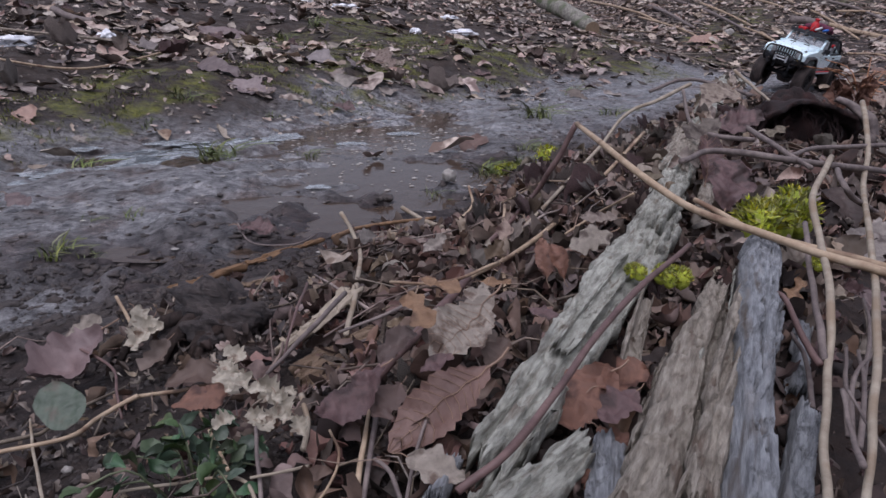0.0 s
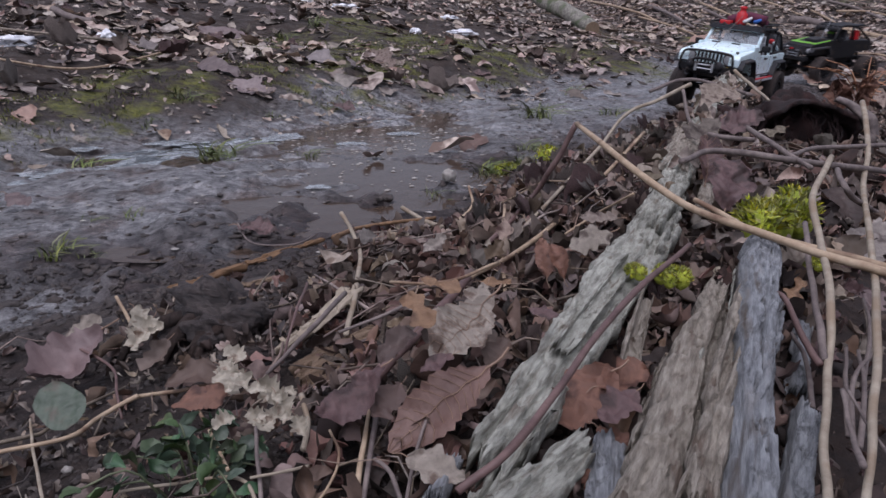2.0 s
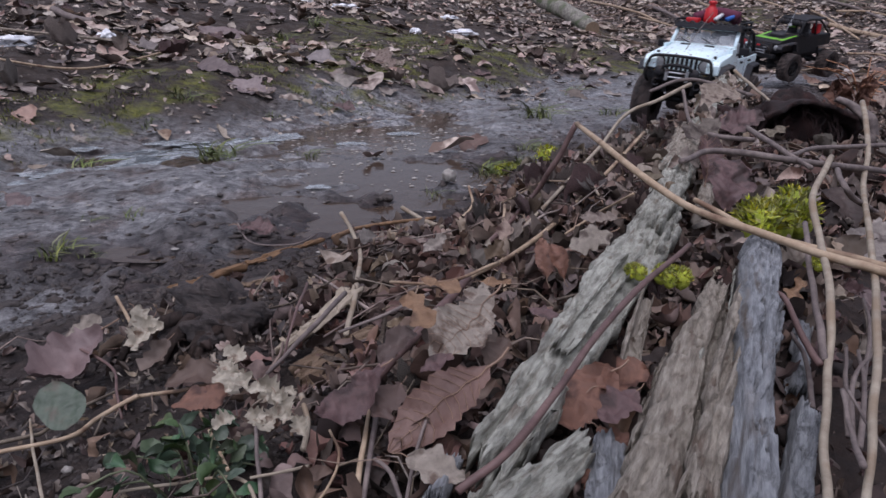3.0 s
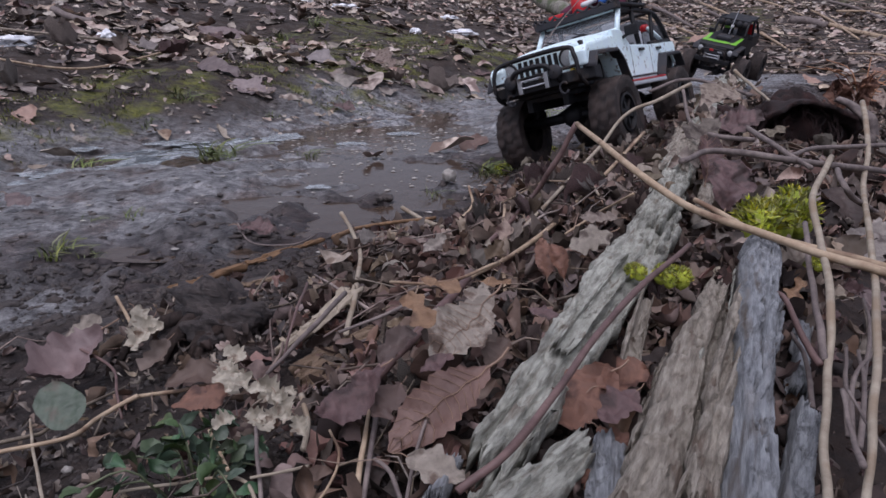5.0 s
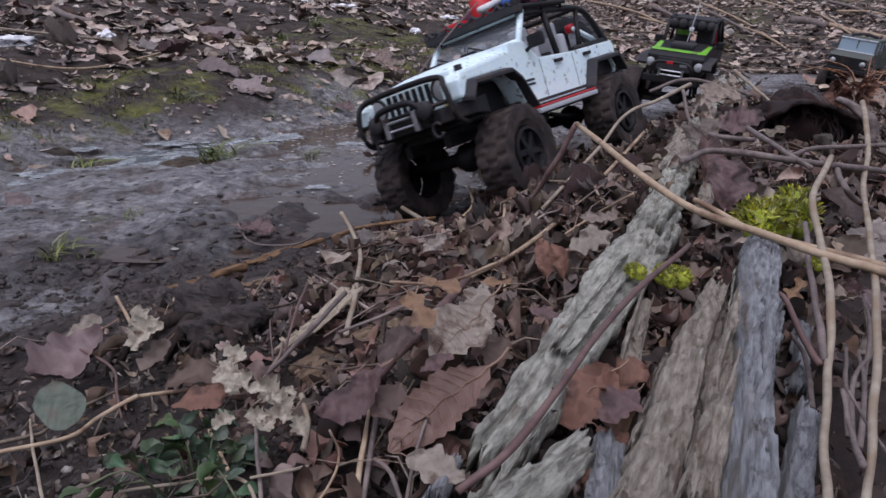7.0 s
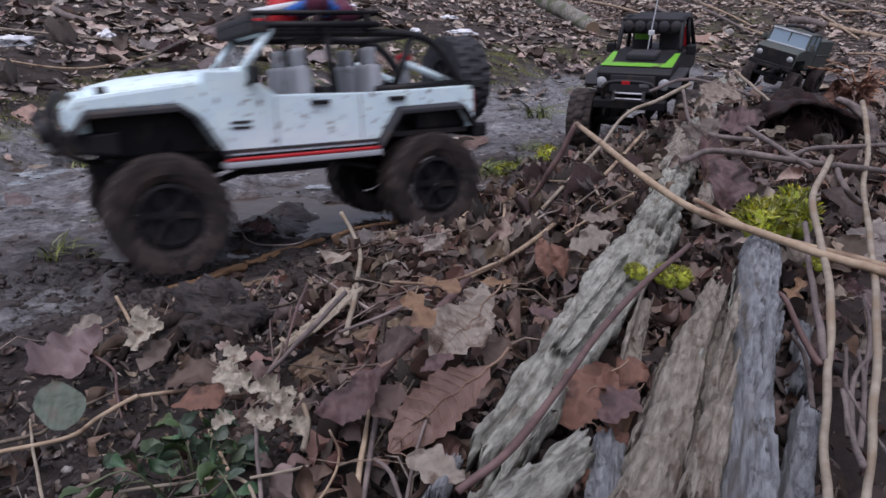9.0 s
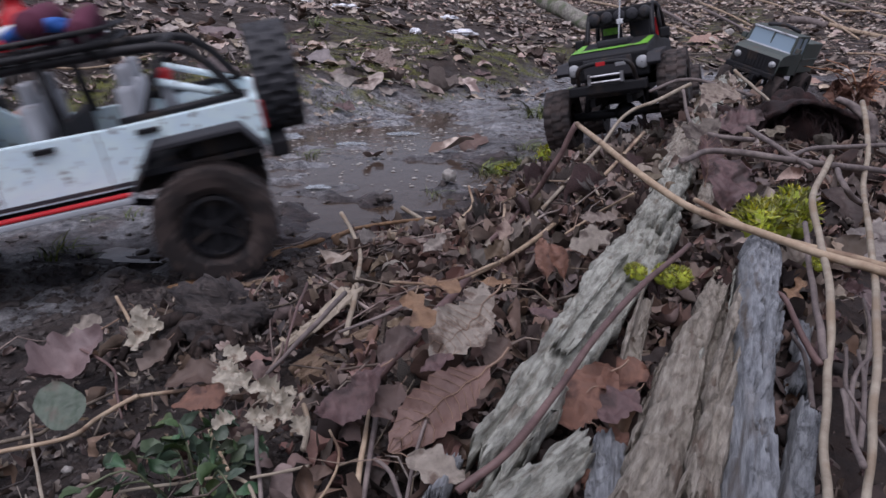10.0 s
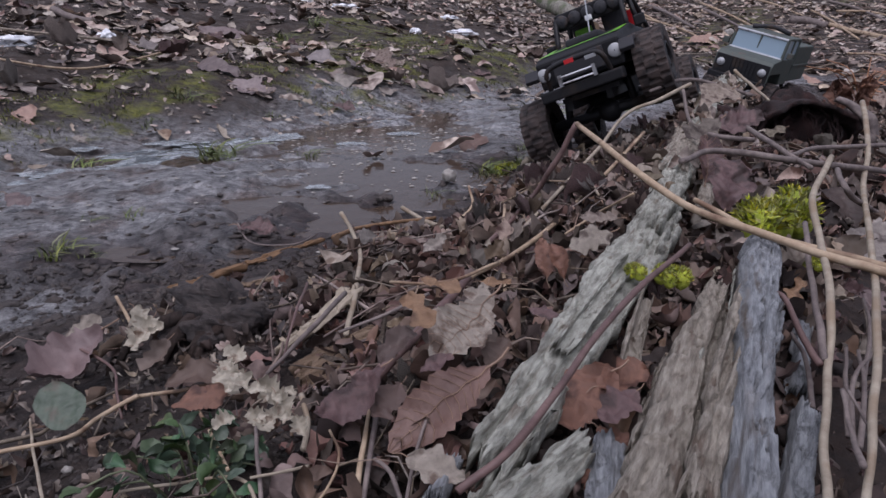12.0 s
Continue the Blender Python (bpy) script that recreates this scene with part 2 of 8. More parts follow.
BARK_STRIP = mat("peeled_bark", (0.16, 0.115, 0.082), (0.34, 0.265, 0.20), 0.008, 0.65, 0.85, bump=0.8, bump_size=0.003, depth=0.0015, stretch=(0.2, 1, 1), spread="object")
VEIN = mat("leaf_vein", (0.20, 0.125, 0.085), (0.27, 0.18, 0.125), 0.01, 0.6, bump=0)
WOOD = mat("weathered_wood", (0.180, 0.176, 0.148), (0.505, 0.512, 0.445), 0.0040, 0.75, 0.9, bump=1.0, bump_size=0.0016, depth=0.002, stretch=(1, 1, 0.24),
           stain=(0.190, 0.165, 0.130), stain_size=0.005, stain_cover=0.16, detail=10, pits=0.0028)
WOOD_TAN = mat("tan_weathered_wood", (0.165, 0.140, 0.110), (0.450, 0.405, 0.336), 0.0030, 0.75, 0.9, bump=1.0, bump_size=0.0015, depth=0.0025, stretch=(1, 1, 0.18),
               stain=(0.150, 0.112, 0.084), stain_size=0.005, stain_cover=0.22, detail=10, pits=0.0028)
WOOD_BLUE = mat("blue_grey_wood", (0.125, 0.132, 0.142), (0.405, 0.425, 0.445), 0.0030, 0.7, 0.85, bump=1.0, bump_size=0.0015, depth=0.0025, stretch=(1, 1, 0.14),
                stain=(0.110, 0.092, 0.078), stain_size=0.008, stain_cover=0.26, detail=9, pits=0.006)
ROT = mat("rotten_wood", (0.020, 0.013, 0.011), (0.060, 0.038, 0.029), 0.015, 0.8, 0.95, bump=1.0, bump_size=0.006, depth=0.006, stretch=(1, 1, 0.3))
BARK_DARK = mat("maroon_bark", (0.009, 0.005, 0.005), (0.046, 0.021, 0.019), 0.012, 0.75, 0.95, bump=1.0, bump_size=0.004, depth=0.005, stretch=(1, 1, 0.4), detail=8)
ROOT = mat("root_wood", (0.008, 0.006, 0.007), (0.090, 0.072, 0.066), 0.006, 0.28, 0.6, bump=1.0, bump_size=0.003, depth=0.004, stretch=(0.16, 1, 1), detail=8)
TWIG_TAN = mat("tan_twig", (0.30, 0.21, 0.135), (0.46, 0.36, 0.25), 0.01, 0.55, 0.75, bump=0.3, bump_size=0.004, depth=0.001,
               stain=(0.18, 0.11, 0.07), stain_size=0.03, stain_cover=0.3)
TWIG_PALE = mat("pale_stem", (0.25, 0.205, 0.152), (0.40, 0.345, 0.268), 0.012, 0.6, 0.8, bump=0.4, bump_size=0.004, depth=0.001,
                stain=(0.25, 0.19, 0.13), stain_size=0.03, stain_cover=0.3)
TWIG_RED = mat("red_brown_twig", (0.085, 0.050, 0.046), (0.175, 0.108, 0.098), 0.012, 0.5, 0.7, bump=0.4, bump_size=0.005, depth=0.001)
TWIG_GREY = mat("grey_twig", (0.095, 0.074, 0.070), (0.225, 0.185, 0.168), 0.012, 0.6, 0.85, bump=0.5, bump_size=0.005, depth=0.001)
TWIGS = mat("litter_twig", (0.10, 0.07, 0.055), (0.26, 0.20, 0.155), 0.01, 0.65, 0.85, bump=0.3, bump_size=0.004, depth=0.001, spread="island")
BARK = mat("bark", (0.12, 0.11, 0.095), (0.33, 0.315, 0.265), 0.02, 0.8, 0.95, bump=0.9, bump_size=0.01, depth=0.004, stain=(0.08, 0.10, 0.05), stain_size=0.15, stain_cover=0.35)
CUT = mat("cut_wood", (0.22, 0.155, 0.10), (0.36, 0.265, 0.18), 0.01, 0.7, bump=0.3)
ORANGE_WOOD = mat("fresh_orange_wood", (0.15, 0.085, 0.042), (0.28, 0.165, 0.085), 0.01, 0.6, 0.8, bump=0.7, bump_size=0.003, depth=0.002, stretch=(1, 1, 0.2))
MOSS = mat("moss", (0.21, 0.235, 0.015), (0.54, 0.53, 0.045), 0.012, 0.75, 0.9, bump=0.8, bump_size=0.003, depth=0.003, spread="island")
GRASS = mat("grass", (0.06, 0.085, 0.018), (0.16, 0.18, 0.055), 0.02, 0.5, 0.7, bump=0, spread="island")
IVY = mat("green_leaf", (0.030, 0.066, 0.034), (0.085, 0.145, 0.075), 0.015, 0.35, 0.55, bump=0.3, bump_size=0.006, depth=0.001, spread="object")
IVY_LIGHT = mat("light_green_leaf", (0.035, 0.065, 0.018), (0.10, 0.15, 0.055), 0.012, 0.4, 0.6, bump=0.4, bump_size=0.004, depth=0.001, spread="object")
MOSS_DULL = mat("olive_moss", (0.06, 0.075, 0.012), (0.17, 0.175, 0.04), 0.02, 0.7, 0.9, bump=0, spread="island")
ICE = mat("thin_ice", (0.33, 0.375, 0.40), (0.60, 0.65, 0.68), 0.03, 0.08, 0.35, bump=0.4, bump_size=0.02, depth=0.003, stain=(0.20, 0.20, 0.20), stain_size=0.04, stain_cover=0.35)
ICE.node_tree.nodes["Principled BSDF"].inputs["Alpha"].default_value = 0.6
SNOW = mat("old_snow", (0.70, 0.72, 0.76), (0.86, 0.87, 0.90), 0.02, 0.5, 0.8, bump=0.8, bump_size=0.008, depth=0.004)
STONE = mat("pale_stone", (0.22, 0.20, 0.18), (0.42, 0.40, 0.37), 0.015, 0.6, 0.85, bump=0.6, bump_size=0.006, depth=0.002)
CLOD = mat("mud_clod", (0.028, 0.022, 0.020), (0.085, 0.068, 0.060), 0.015, 0.35, 0.75, bump=0.8, bump_size=0.006, depth=0.004)
DRYFERN = mat("rusty_frond", (0.20, 0.09, 0.045), (0.36, 0.18, 0.09), 0.01, 0.7, bump=0.3)


def ground_material():
    m = bpy.data.materials.new("forest_ground")
    m.use_nodes = True
    nt = m.node_tree
    N, L = nt.nodes, nt.links
    bsdf = N["Principled BSDF"]
    co = N.new("ShaderNodeTexCoord").outputs["Object"]

    def noise_at(size, detail=7, rough=0.65):
        n = N.new("ShaderNodeTexNoise")
        n.inputs["Scale"].default_value, n.inputs["Detail"].default_value, n.inputs["Roughness"].default_value = 1 / size, detail, rough
        L.new(co, n.inputs["Vector"])
        return n.outputs["Fac"]

    def ramp(fac, a, b, lo=0.35, hi=0.65):
        r = N.new("ShaderNodeValToRGB")
        r.color_ramp.elements[0].position, r.color_ramp.elements[1].position = lo, hi
        r.color_ramp.elements[0].color, r.color_ramp.elements[1].color = (*a, 1), (*b, 1)
        L.new(fac, r.inputs[0])
        return r.outputs[0]

    def mix(fac, a, b):
        n = N.new("ShaderNodeMixRGB")
        L.new(fac, n.inputs[0])
        L.new(a, n.inputs[1])
        L.new(b, n.inputs[2])
        return n.outputs[0]

    def attribute(name):
        n = N.new("ShaderNodeAttribute")
        n.attribute_name = name
        return n.outputs["Fac"]

    fine, mid, big = noise_at(0.02, 9, 0.75), noise_at(0.09), noise_at(0.5)
    crumb = noise_at(0.012, 5, 0.7)
    soil = mix(ramp(crumb, (0, 0, 0), (1, 1, 1), 0.45, 0.6), ramp(mid, (0.018, 0.012, 0.010), (0.055, 0.038, 0.030)), ramp(fine, (0.026, 0.018, 0.014), (0.082, 0.058, 0.046)))
    mud = ramp(fine, (0.055, 0.052, 0.056), (0.385, 0.385, 0.390), 0.38, 0.64)
    mud2 = ramp(fine, (0.042, 0.030, 0.027), (0.185, 0.140, 0.122), 0.36, 0.64)
    mudc = mix(ramp(mid, (0, 0, 0), (1, 1, 1), 0.50, 0.66), mud, mud2)
    dark = ramp(crumb, (0, 0, 0), (1, 1, 1), 0.575, 0.65)
    mudc = mix(dark, mudc, ramp(big, (0.020, 0.016, 0.014), (0.035, 0.028, 0.024)))
    colour = mix(attribute("mud"), soil, mudc)
    colour = mix(attribute("churn"), colour, ramp(fine, (0.012, 0.009, 0.010), (0.098, 0.072, 0.068), 0.38, 0.66))
    green = ramp(fine, (0.045, 0.052, 0.012), (0.205, 0.205, 0.040))
    speck = ramp(mid, (0, 0, 0), (1, 1, 1), 0.47, 0.60)
    mm = N.new("ShaderNodeMath")
    mm.operation = "MULTIPLY"
    L.new(attribute("moss"), mm.inputs[0])
    L.new(speck, mm.inputs[1])
    colour = mix(mm.outputs[0], colour, green)
    L.new(colour, bsdf.inputs["Base Color"])
    r1 = N.new("ShaderNodeMapRange")
    r1.inputs["To Min"].default_value, r1.inputs["To Max"].default_value = 0.85, 0.35
    L.new(attribute("wet"), r1.inputs["Value"])
    r2 = N.new("ShaderNodeMapRange")
    r2.inputs["From Min"].default_value, r2.inputs["From Max"].default_value = 0.40, 0.62
    r2.inputs["To Min"].default_value, r2.inputs["To Max"].default_value = -0.28, 0.22
    L.new(noise_at(0.05, 6, 0.6), r2.inputs["Value"])
    r3 = N.new("ShaderNodeMath")
    r3.operation = "ADD"
    L.new(r1.outputs[0], r3.inputs[0])
    L.new(r2.outputs[0], r3.inputs[1])
    # a film of water lies in patches on the mud: smooth and glossy there
    film = N.new("ShaderNodeMath")
    film.operation = "MULTIPLY"
    L.new(attribute("wet"), film.inputs[0])
    L.new(ramp(noise_at(0.17, 7, 0.68), (0, 0, 0), (1, 1, 1), 0.47, 0.56), film.inputs[1])
    rough_mix = N.new("ShaderNodeMapRange")
    rough_mix.inputs["To Max"].default_value = 0.16
    L.new(film.outputs[0], rough_mix.inputs["Value"])
    L.new(r3.outputs[0], rough_mix.inputs["To Min"])
    L.new(rough_mix.outputs[0], bsdf.inputs["Roughness"])
    b1 = N.new("ShaderNodeBump")
    b1.inputs["Distance"].default_value = 0.016
    relief = N.new("ShaderNodeMapRange")
    relief.inputs["To Min"].default_value, relief.inputs["To Max"].default_value = 1.0, 0.22
    L.new(film.outputs[0], relief.inputs["Value"])
    L.new(relief.outputs[0], b1.inputs["Strength"])
    L.new(noise_at(0.035, 9, 0.7), b1.inputs["Height"])
    b2 = N.new("ShaderNodeBump")
    b2.inputs["Distance"].default_value = 0.006
    L.new(relief.outputs[0], b2.inputs["Strength"])
    L.new(noise_at(0.009, 6, 0.75), b2.inputs["Height"])
    L.new(b1.outputs[0], b2.inputs["Normal"])
    L.new(b2.outputs[0], bsdf.inputs["Normal"])
    return m


GROUND = ground_material()


def plain(name, colour, rough, metal=0.0, dirt=(0.10, 0.07, 0.055), cover=0.25, dirt_size=0.03, coat=0.0, spec=0.5):
    c2 = tuple(min(1, c * 1.12) for c in colour)
    return mat(name, colour, c2, 0.02, rough, min(1, rough + 0.12), metal, 0.15, 0.004, 0.0006, stain=dirt, stain_size=dirt_size, stain_cover=cover, coat=coat, spec=spec)


WHITE = plain("white_body_paint", (0.74, 0.91, 0.99), 0.30, cover=0.12, dirt_size=0.009)
BLACK = plain("black_plastic", (0.009, 0.009, 0.011), 0.5, dirt=(0.03, 0.022, 0.018), cover=0.2, spec=0.35)
TRIM = plain("dusty_black_trim", (0.032, 0.032, 0.037), 0.65, dirt=(0.06, 0.045, 0.038), cover=0.3, spec=0.35)
RUBBER = mat("muddy_rubber", (0.010, 0.008, 0.008), (0.030, 0.021, 0.019), 0.02, 0.6, 0.9, bump=0.6, bump_size=0.004, depth=0.002,
             stain=(0.056, 0.040, 0.035), stain_size=0.016, stain_cover=0.55)
RUBBER_CLEAN = mat("dry_rubber", (0.016, 0.017, 0.020), (0.035, 0.036, 0.042), 0.02, 0.55, 0.8, bump=0.3, bump_size=0.004, depth=0.001)
SILVER = plain("bare_metal", (0.55, 0.56, 0.58), 0.28, 1.0, cover=0.08)
RED = plain("red_plastic", (0.50, 0.015, 0.02), 0.35, cover=0.03)
BLUE = plain("blue_cloth", (0.03, 0.12, 0.42), 0.7, cover=0.03)
WINE = plain("wine_cloth", (0.10, 0.02, 0.045), 0.8, cover=0.05)
LIGHT_GREY = plain("grey_plastic", (0.42, 0.44, 0.47), 0.5, cover=0.1)
LAMP = plain("lamp_glass", (0.36, 0.37, 0.38), 0.12, cover=0.15)
PAPER = plain("white_cloth", (0.68, 0.69, 0.70), 0.6, cover=0.05)
LIME = plain("lime_paint", (0.16, 0.44, 0.03), 0.35, cover=0.2)
OLIVE = plain("grey_olive_paint", (0.065, 0.078, 0.07), 0.6, cover=0.15)
YELLOW = plain("amber_lens", (0.55, 0.40, 0.03), 0.3, cover=0.0)
TAIL = plain("red_lens", (0.32, 0.02, 0.02), 0.3, cover=0.0)


def glass_material(name, tint, rough=0.03, alpha=0.35):
    m = bpy.data.materials.new(name)
    m.use_nodes = True
    b = m.node_tree.nodes["Principled BSDF"]
    b.inputs["Base Color"].default_value = (*tint, 1)
    b.inputs["Roughness"].default_value = rough
    b.inputs["Alpha"].default_value = alpha
    b.inputs["Specular IOR Level"].default_value = 0.9
    return m


GLASS = glass_material("clear_windscreen", (0.36, 0.40, 0.44), 0.05, 0.35)
GLASS_BLUE = glass_material("pale_blue_windscreen", (0.30, 0.41, 0.50), 0.16, 0.85)


def water_material():
    m = bpy.data.materials.new("puddle_water")
    m.use_nodes = True
    N, L = m.node_tree.nodes, m.node_tree.links
    b = N["Principled BSDF"]
    b.inputs["Base Color"].default_value = (0.075, 0.052, 0.038, 1)
    b.inputs["Roughness"].default_value = 0.06
    b.inputs["IOR"].default_value = 1.33
    b.inputs["Alpha"].default_value = 0.88
    co = N.new("ShaderNodeTexCoord").outputs["Object"]
    n = N.new("ShaderNodeTexNoise")
    n.inputs["Scale"].default_value, n.inputs["Detail"].default_value = 26, 5
    L.new(co, n.inputs["Vector"])
    bp = N.new("ShaderNodeBump")
    bp.inputs["Strength"].default_value, bp.inputs["Distance"].default_value = 0.30, 0.004
    L.new(n.outputs["Fac"], bp.inputs["Height"])
    L.new(bp.outputs[0], b.inputs["Normal"])
    return m


WATER = water_material()

# ---- ground: one sheet from the log to the horizon ----
def axis(lo, hi, fine, reach):
    core = list(np.arange(lo, hi, fine))
    left, right, g = [], [], fine
    v, w = lo, core[-1]
    while w < reach or v > -reach:
        g *= 1.13
        v, w = v - g, w + g
        left.append(v)
        right.append(w)
    return np.array(left[::-1] + core + right)


def build_ground():
    xs, ys = axis(-1.2, 1.9, 0.0072, 90), axis(0.05, 3.4, 0.0072, 90)
    X, Y = np.meshgrid(xs, ys)
    Z = ground_height(X, Y)
    nx, ny = len(xs), len(ys)
    co = np.stack([X, Y, Z], -1).reshape(-1, 3)
    i = np.arange(nx * ny).reshape(ny, nx)
    quads = np.stack([i[:-1, :-1], i[:-1, 1:], i[1:, 1:], i[1:, :-1]], -1).reshape(-1, 4)
    me = bpy.data.meshes.new("ground")
    me.vertices.add(len(co))
    me.vertices.foreach_set("co", co.ravel())
    me.loops.add(quads.size)
    me.loops.foreach_set("vertex_index", quads.ravel().astype(np.int32))
    me.polygons.add(len(quads))
    me.polygons.foreach_set("loop_start", np.arange(0, quads.size, 4, dtype=np.int32))
    me.polygons.foreach_set("use_smooth", np.ones(len(quads), dtype=bool))
    me.update(calc_edges=True)
    u, s = along(X, Y)
    edge = 0.25 * fbm(X, Y, 0.35, 3, 21)
    mud = step(0.58, 0.72, s + 0.4 * edge) * (1 - step(1.62, 1.95, s + edge)) * (1 - step(4.2, 4.9, u + edge))
    moss = moss_share(X, Y)
    wet = mud * (0.75 + 0.5 * fbm(X, Y, 0.3, 3, 24))
    wide = np.where(s + 0.5 * edge > 0.66, 0.28, 0.20)
    churn = np.exp(-((s - 0.66 + 0.5 * edge) / wide) ** 2) * (0.85 + 1.5 * fbm(X, Y, 0.14, 4, 25))
    wet = wet * (1 - 0.45 * np.clip(churn, 0, 1))
    for name, v in (("mud", mud), ("moss", moss), ("wet", wet), ("churn", churn)):
        at = me.attributes.new(name, "FLOAT", "POINT")
        at.data.foreach_set("value", np.clip(v, 0, 1).ravel().astype(np.float32))
    me.materials.append(GROUND)
    return tagged(new("ground", me), "muddy woodland track with a leafy bank rising beside it", "ground", kind="structure")


build_ground()


def build_puddle():
    bm = bmesh.new()
    ring = []
    for k in range(48):
        w = 2 * math.pi * k / 48
        ring.append(bm.verts.new((-0.36 + 0.62 * math.cos(w), 1.75 + 0.95 * math.sin(w), WATER_LEVEL)))
    bm.faces.new(ring)
    ob = part("water", bm, WATER)
    return tagged(ob, "shallow brown puddle lying in the muddy track", "puddle", kind="structure")


build_puddle()


# ---- leaves ----
def leaf_shape(kind, length, rng, rows=9, cols=2, curl=0.5):
    """Points and faces of one dead leaf: lobed, toothed or narrow, curled and buckled."""
    pts, faces = [], []
    bend, roll = rng.uniform(-0.9, 1.2) * curl, rng.uniform(-0.2, 1.3) * curl
    twist = rng.uniform(-0.5, 0.5) * curl
    p1, p2 = rng.uniform(0, 6.3), rng.uniform(0, 6.3)
    across = 2 * cols + 1
    for i in range(rows):
        t = i / (rows - 1)
        env = math.sin(math.pi * (0.02 + 0.96 * t))
        if kind == "oak":
            w = 0.24 * env ** 0.7 * (1 + 0.17 * math.cos(2 * math.pi * 3.6 * t + p1))
        elif kind == "maple":
            w = 0.40 * env ** 0.6 * (0.90 - 0.25 * t + 0.13 * math.cos(2 * math.pi * 2.3 * t + p1)) * (1 + 0.06 * math.cos(70 * t))
        elif kind == "beech":
            w = 0.24 * env ** 0.8 * (1 + 0.05 * math.cos(t * 75))
        elif kind == "ruffle":
            w = 0.27 * env ** 0.5 * (1 + 0.24 * math.cos(2 * math.pi * 4.7 * t + p1))
        elif kind == "round":
            w = 0.45 * math.sqrt(max(0.0004, 1 - (2 * t - 1) ** 2)) * (1 + 0.09 * math.cos(7 * t + p1))
        else:
            w = 0.2 * env ** 0.5 * (0.8 + 0.4 * math.cos(9 * t + p1))
        for j in range(across):
            v = (j - cols) / cols
            tear = 1.0 if kind == "round" else 1 + (0.07 if kind == "beech" else 0.22) * math.sin(9 * t + p2 + (1.7 if v > 0 else 0))
            x, y = (t - 0.5), v * w * tear
            z = 0.9 * bend * (x * x - 0.08) + roll * (abs(v) ** 1.6) * w * 0.9 + twist * x * y * 2
            z += 0.11 * curl * noise.noise(Vector((3.2 * x + p1, 5 * y, p2))) + 0.05 * noise.noise(Vector((8 * x + p1, 12 * y, p2)))
            if kind != "round":
                y += 0.03 * noise.noise(Vector((9 * x, 3 * v, p1))) + 0.03 * abs(v) * noise.noise(Vector((24 * x, 2 * v, p2)))
                z += 0.05 * curl * noise.noise(Vector((16 * x + p2, 16 * y, p1))) * abs(v) + 0.035 * curl * (0.4 - abs(noise.noise(Vector((11 * x + p1, 11 * y, p2)))))
            pts.append((x * length, y * length, z * length))
    for i in range(rows - 1):
        for j in range(across - 1):
            a = i * across + j
            faces.append((a, a + across, a + across + 1, a + 1))
    return np.array(pts), faces


def mesh_of(name, pts, faces, material, smooth=True):
    me = bpy.data.meshes.new(name)
    me.from_pydata([tuple(p) for p in pts], [], faces)
    if smooth:
        me.polygons.foreach_set("use_smooth", np.ones(len(me.polygons), dtype=bool))
    me.materials.append(material)
    return me


def turn(rx, ry, rz):
    return np.array(Euler((rx, ry, rz)).to_matrix())


def slope_turn(x, y, rz, tip, rng):
    """A turn that lies on the ground there, with a random tip."""
    e = 0.03
    gx = (gz(x + e, y) - gz(x - e, y)) / (2 * e)
    gy = (gz(x, y + e) - gz(x, y - e)) / (2 * e)
    n = Vector((-gx + rng.gauss(0, tip), -gy + rng.gauss(0, tip), 1)).normalized()
    q = Vector((0, 0, 1)).rotation_difference(n).to_matrix()
    return q @ Euler((0, 0, rz)).to_matrix()


class Heap:
    """Many small pieces joined into one object of loose stuff."""

    def __init__(self):
        self.pts, self.faces, self.n = [], [], 0

    def add(self, pts, faces):
        self.pts.append(pts)
        self.faces += [tuple(i + self.n for i in f) for f in faces]
        self.n += len(pts)

    def make(self, name, material, label, category, smooth=True):
        ob = new(name, mesh_of(name, np.concatenate(self.pts), self.faces, material, smooth))
        return tagged(ob, label, category, kind="stuff")


def litter_places(count, rng, keep, xr, yr):
    """Random places, as dense as keep(x, y) says."""
    out, gen = [], np.random.RandomState(rng.randrange(10 ** 6))
    for _ in range(400):
        x, y = gen.uniform(*xr, 4000), gen.uniform(*yr, 4000)
        ok = gen.uniform(0, 1, 4000) < keep(x, y)
        out += list(zip(x[ok].tolist(), y[ok].tolist()))
        if len(out) >= count:
            break
    return out[:count]


def bank_share(x, y):
    u, s = along(x, y)
    e = fbm(x, y, 0.35, 2, 41)
    v = step(1.5, 2.1, s + 0.7 * e) * (0.35 + 1.6 * np.maximum(0, 0.3 + fbm(x, y, 0.5, 2, 42)))
    v = np.maximum(v, 0.9 * step(4.3, 5.0, u + e))
    v = np.maximum(v, 0.75 * step(2.9, 3.4, u) * (1 - step(0.55, 0.75, s)))
    v = np.where((s > 0.95) & (s < 3.2), np.maximum(v, 0.022), v)
    return v * (1 - 0.80 * moss_share(x, y)) * (np.abs(x) < 0.72 * y + 0.6)


def branch_share(x, y):
    u, s = along(x, y)
    return bank_share(x, y) * (0.12 + 0.88 * step(0.3, 1.2, x))


def near_share(x, y):
    u, s = along(x, y)
    e = fbm(x, y, 0.2, 2, 44)
    v = 1 - step(0.50, 0.68, s + 0.25 * e)
    v = np.where((x < -0.12) & (y < 0.8), v * (0.16 + 0.9 * e), v)
    return v * (np.abs(x) < 0.72 * y + 0.25)


def woods_share(x, y):
    u, s = along(x, y)
    e = 0.3 * fbm(x, y, 0.5, 2, 48)
    v = np.maximum(1 - step(0.45, 0.7, s + e), step(1.7, 2.2, s + e))
    return v * (0.4 + fbm(x, y, 0.6, 2, 49)) * (np.abs(x) > 0.72 * y + 0.3) * (np.hypot(x, y) > 0.35)


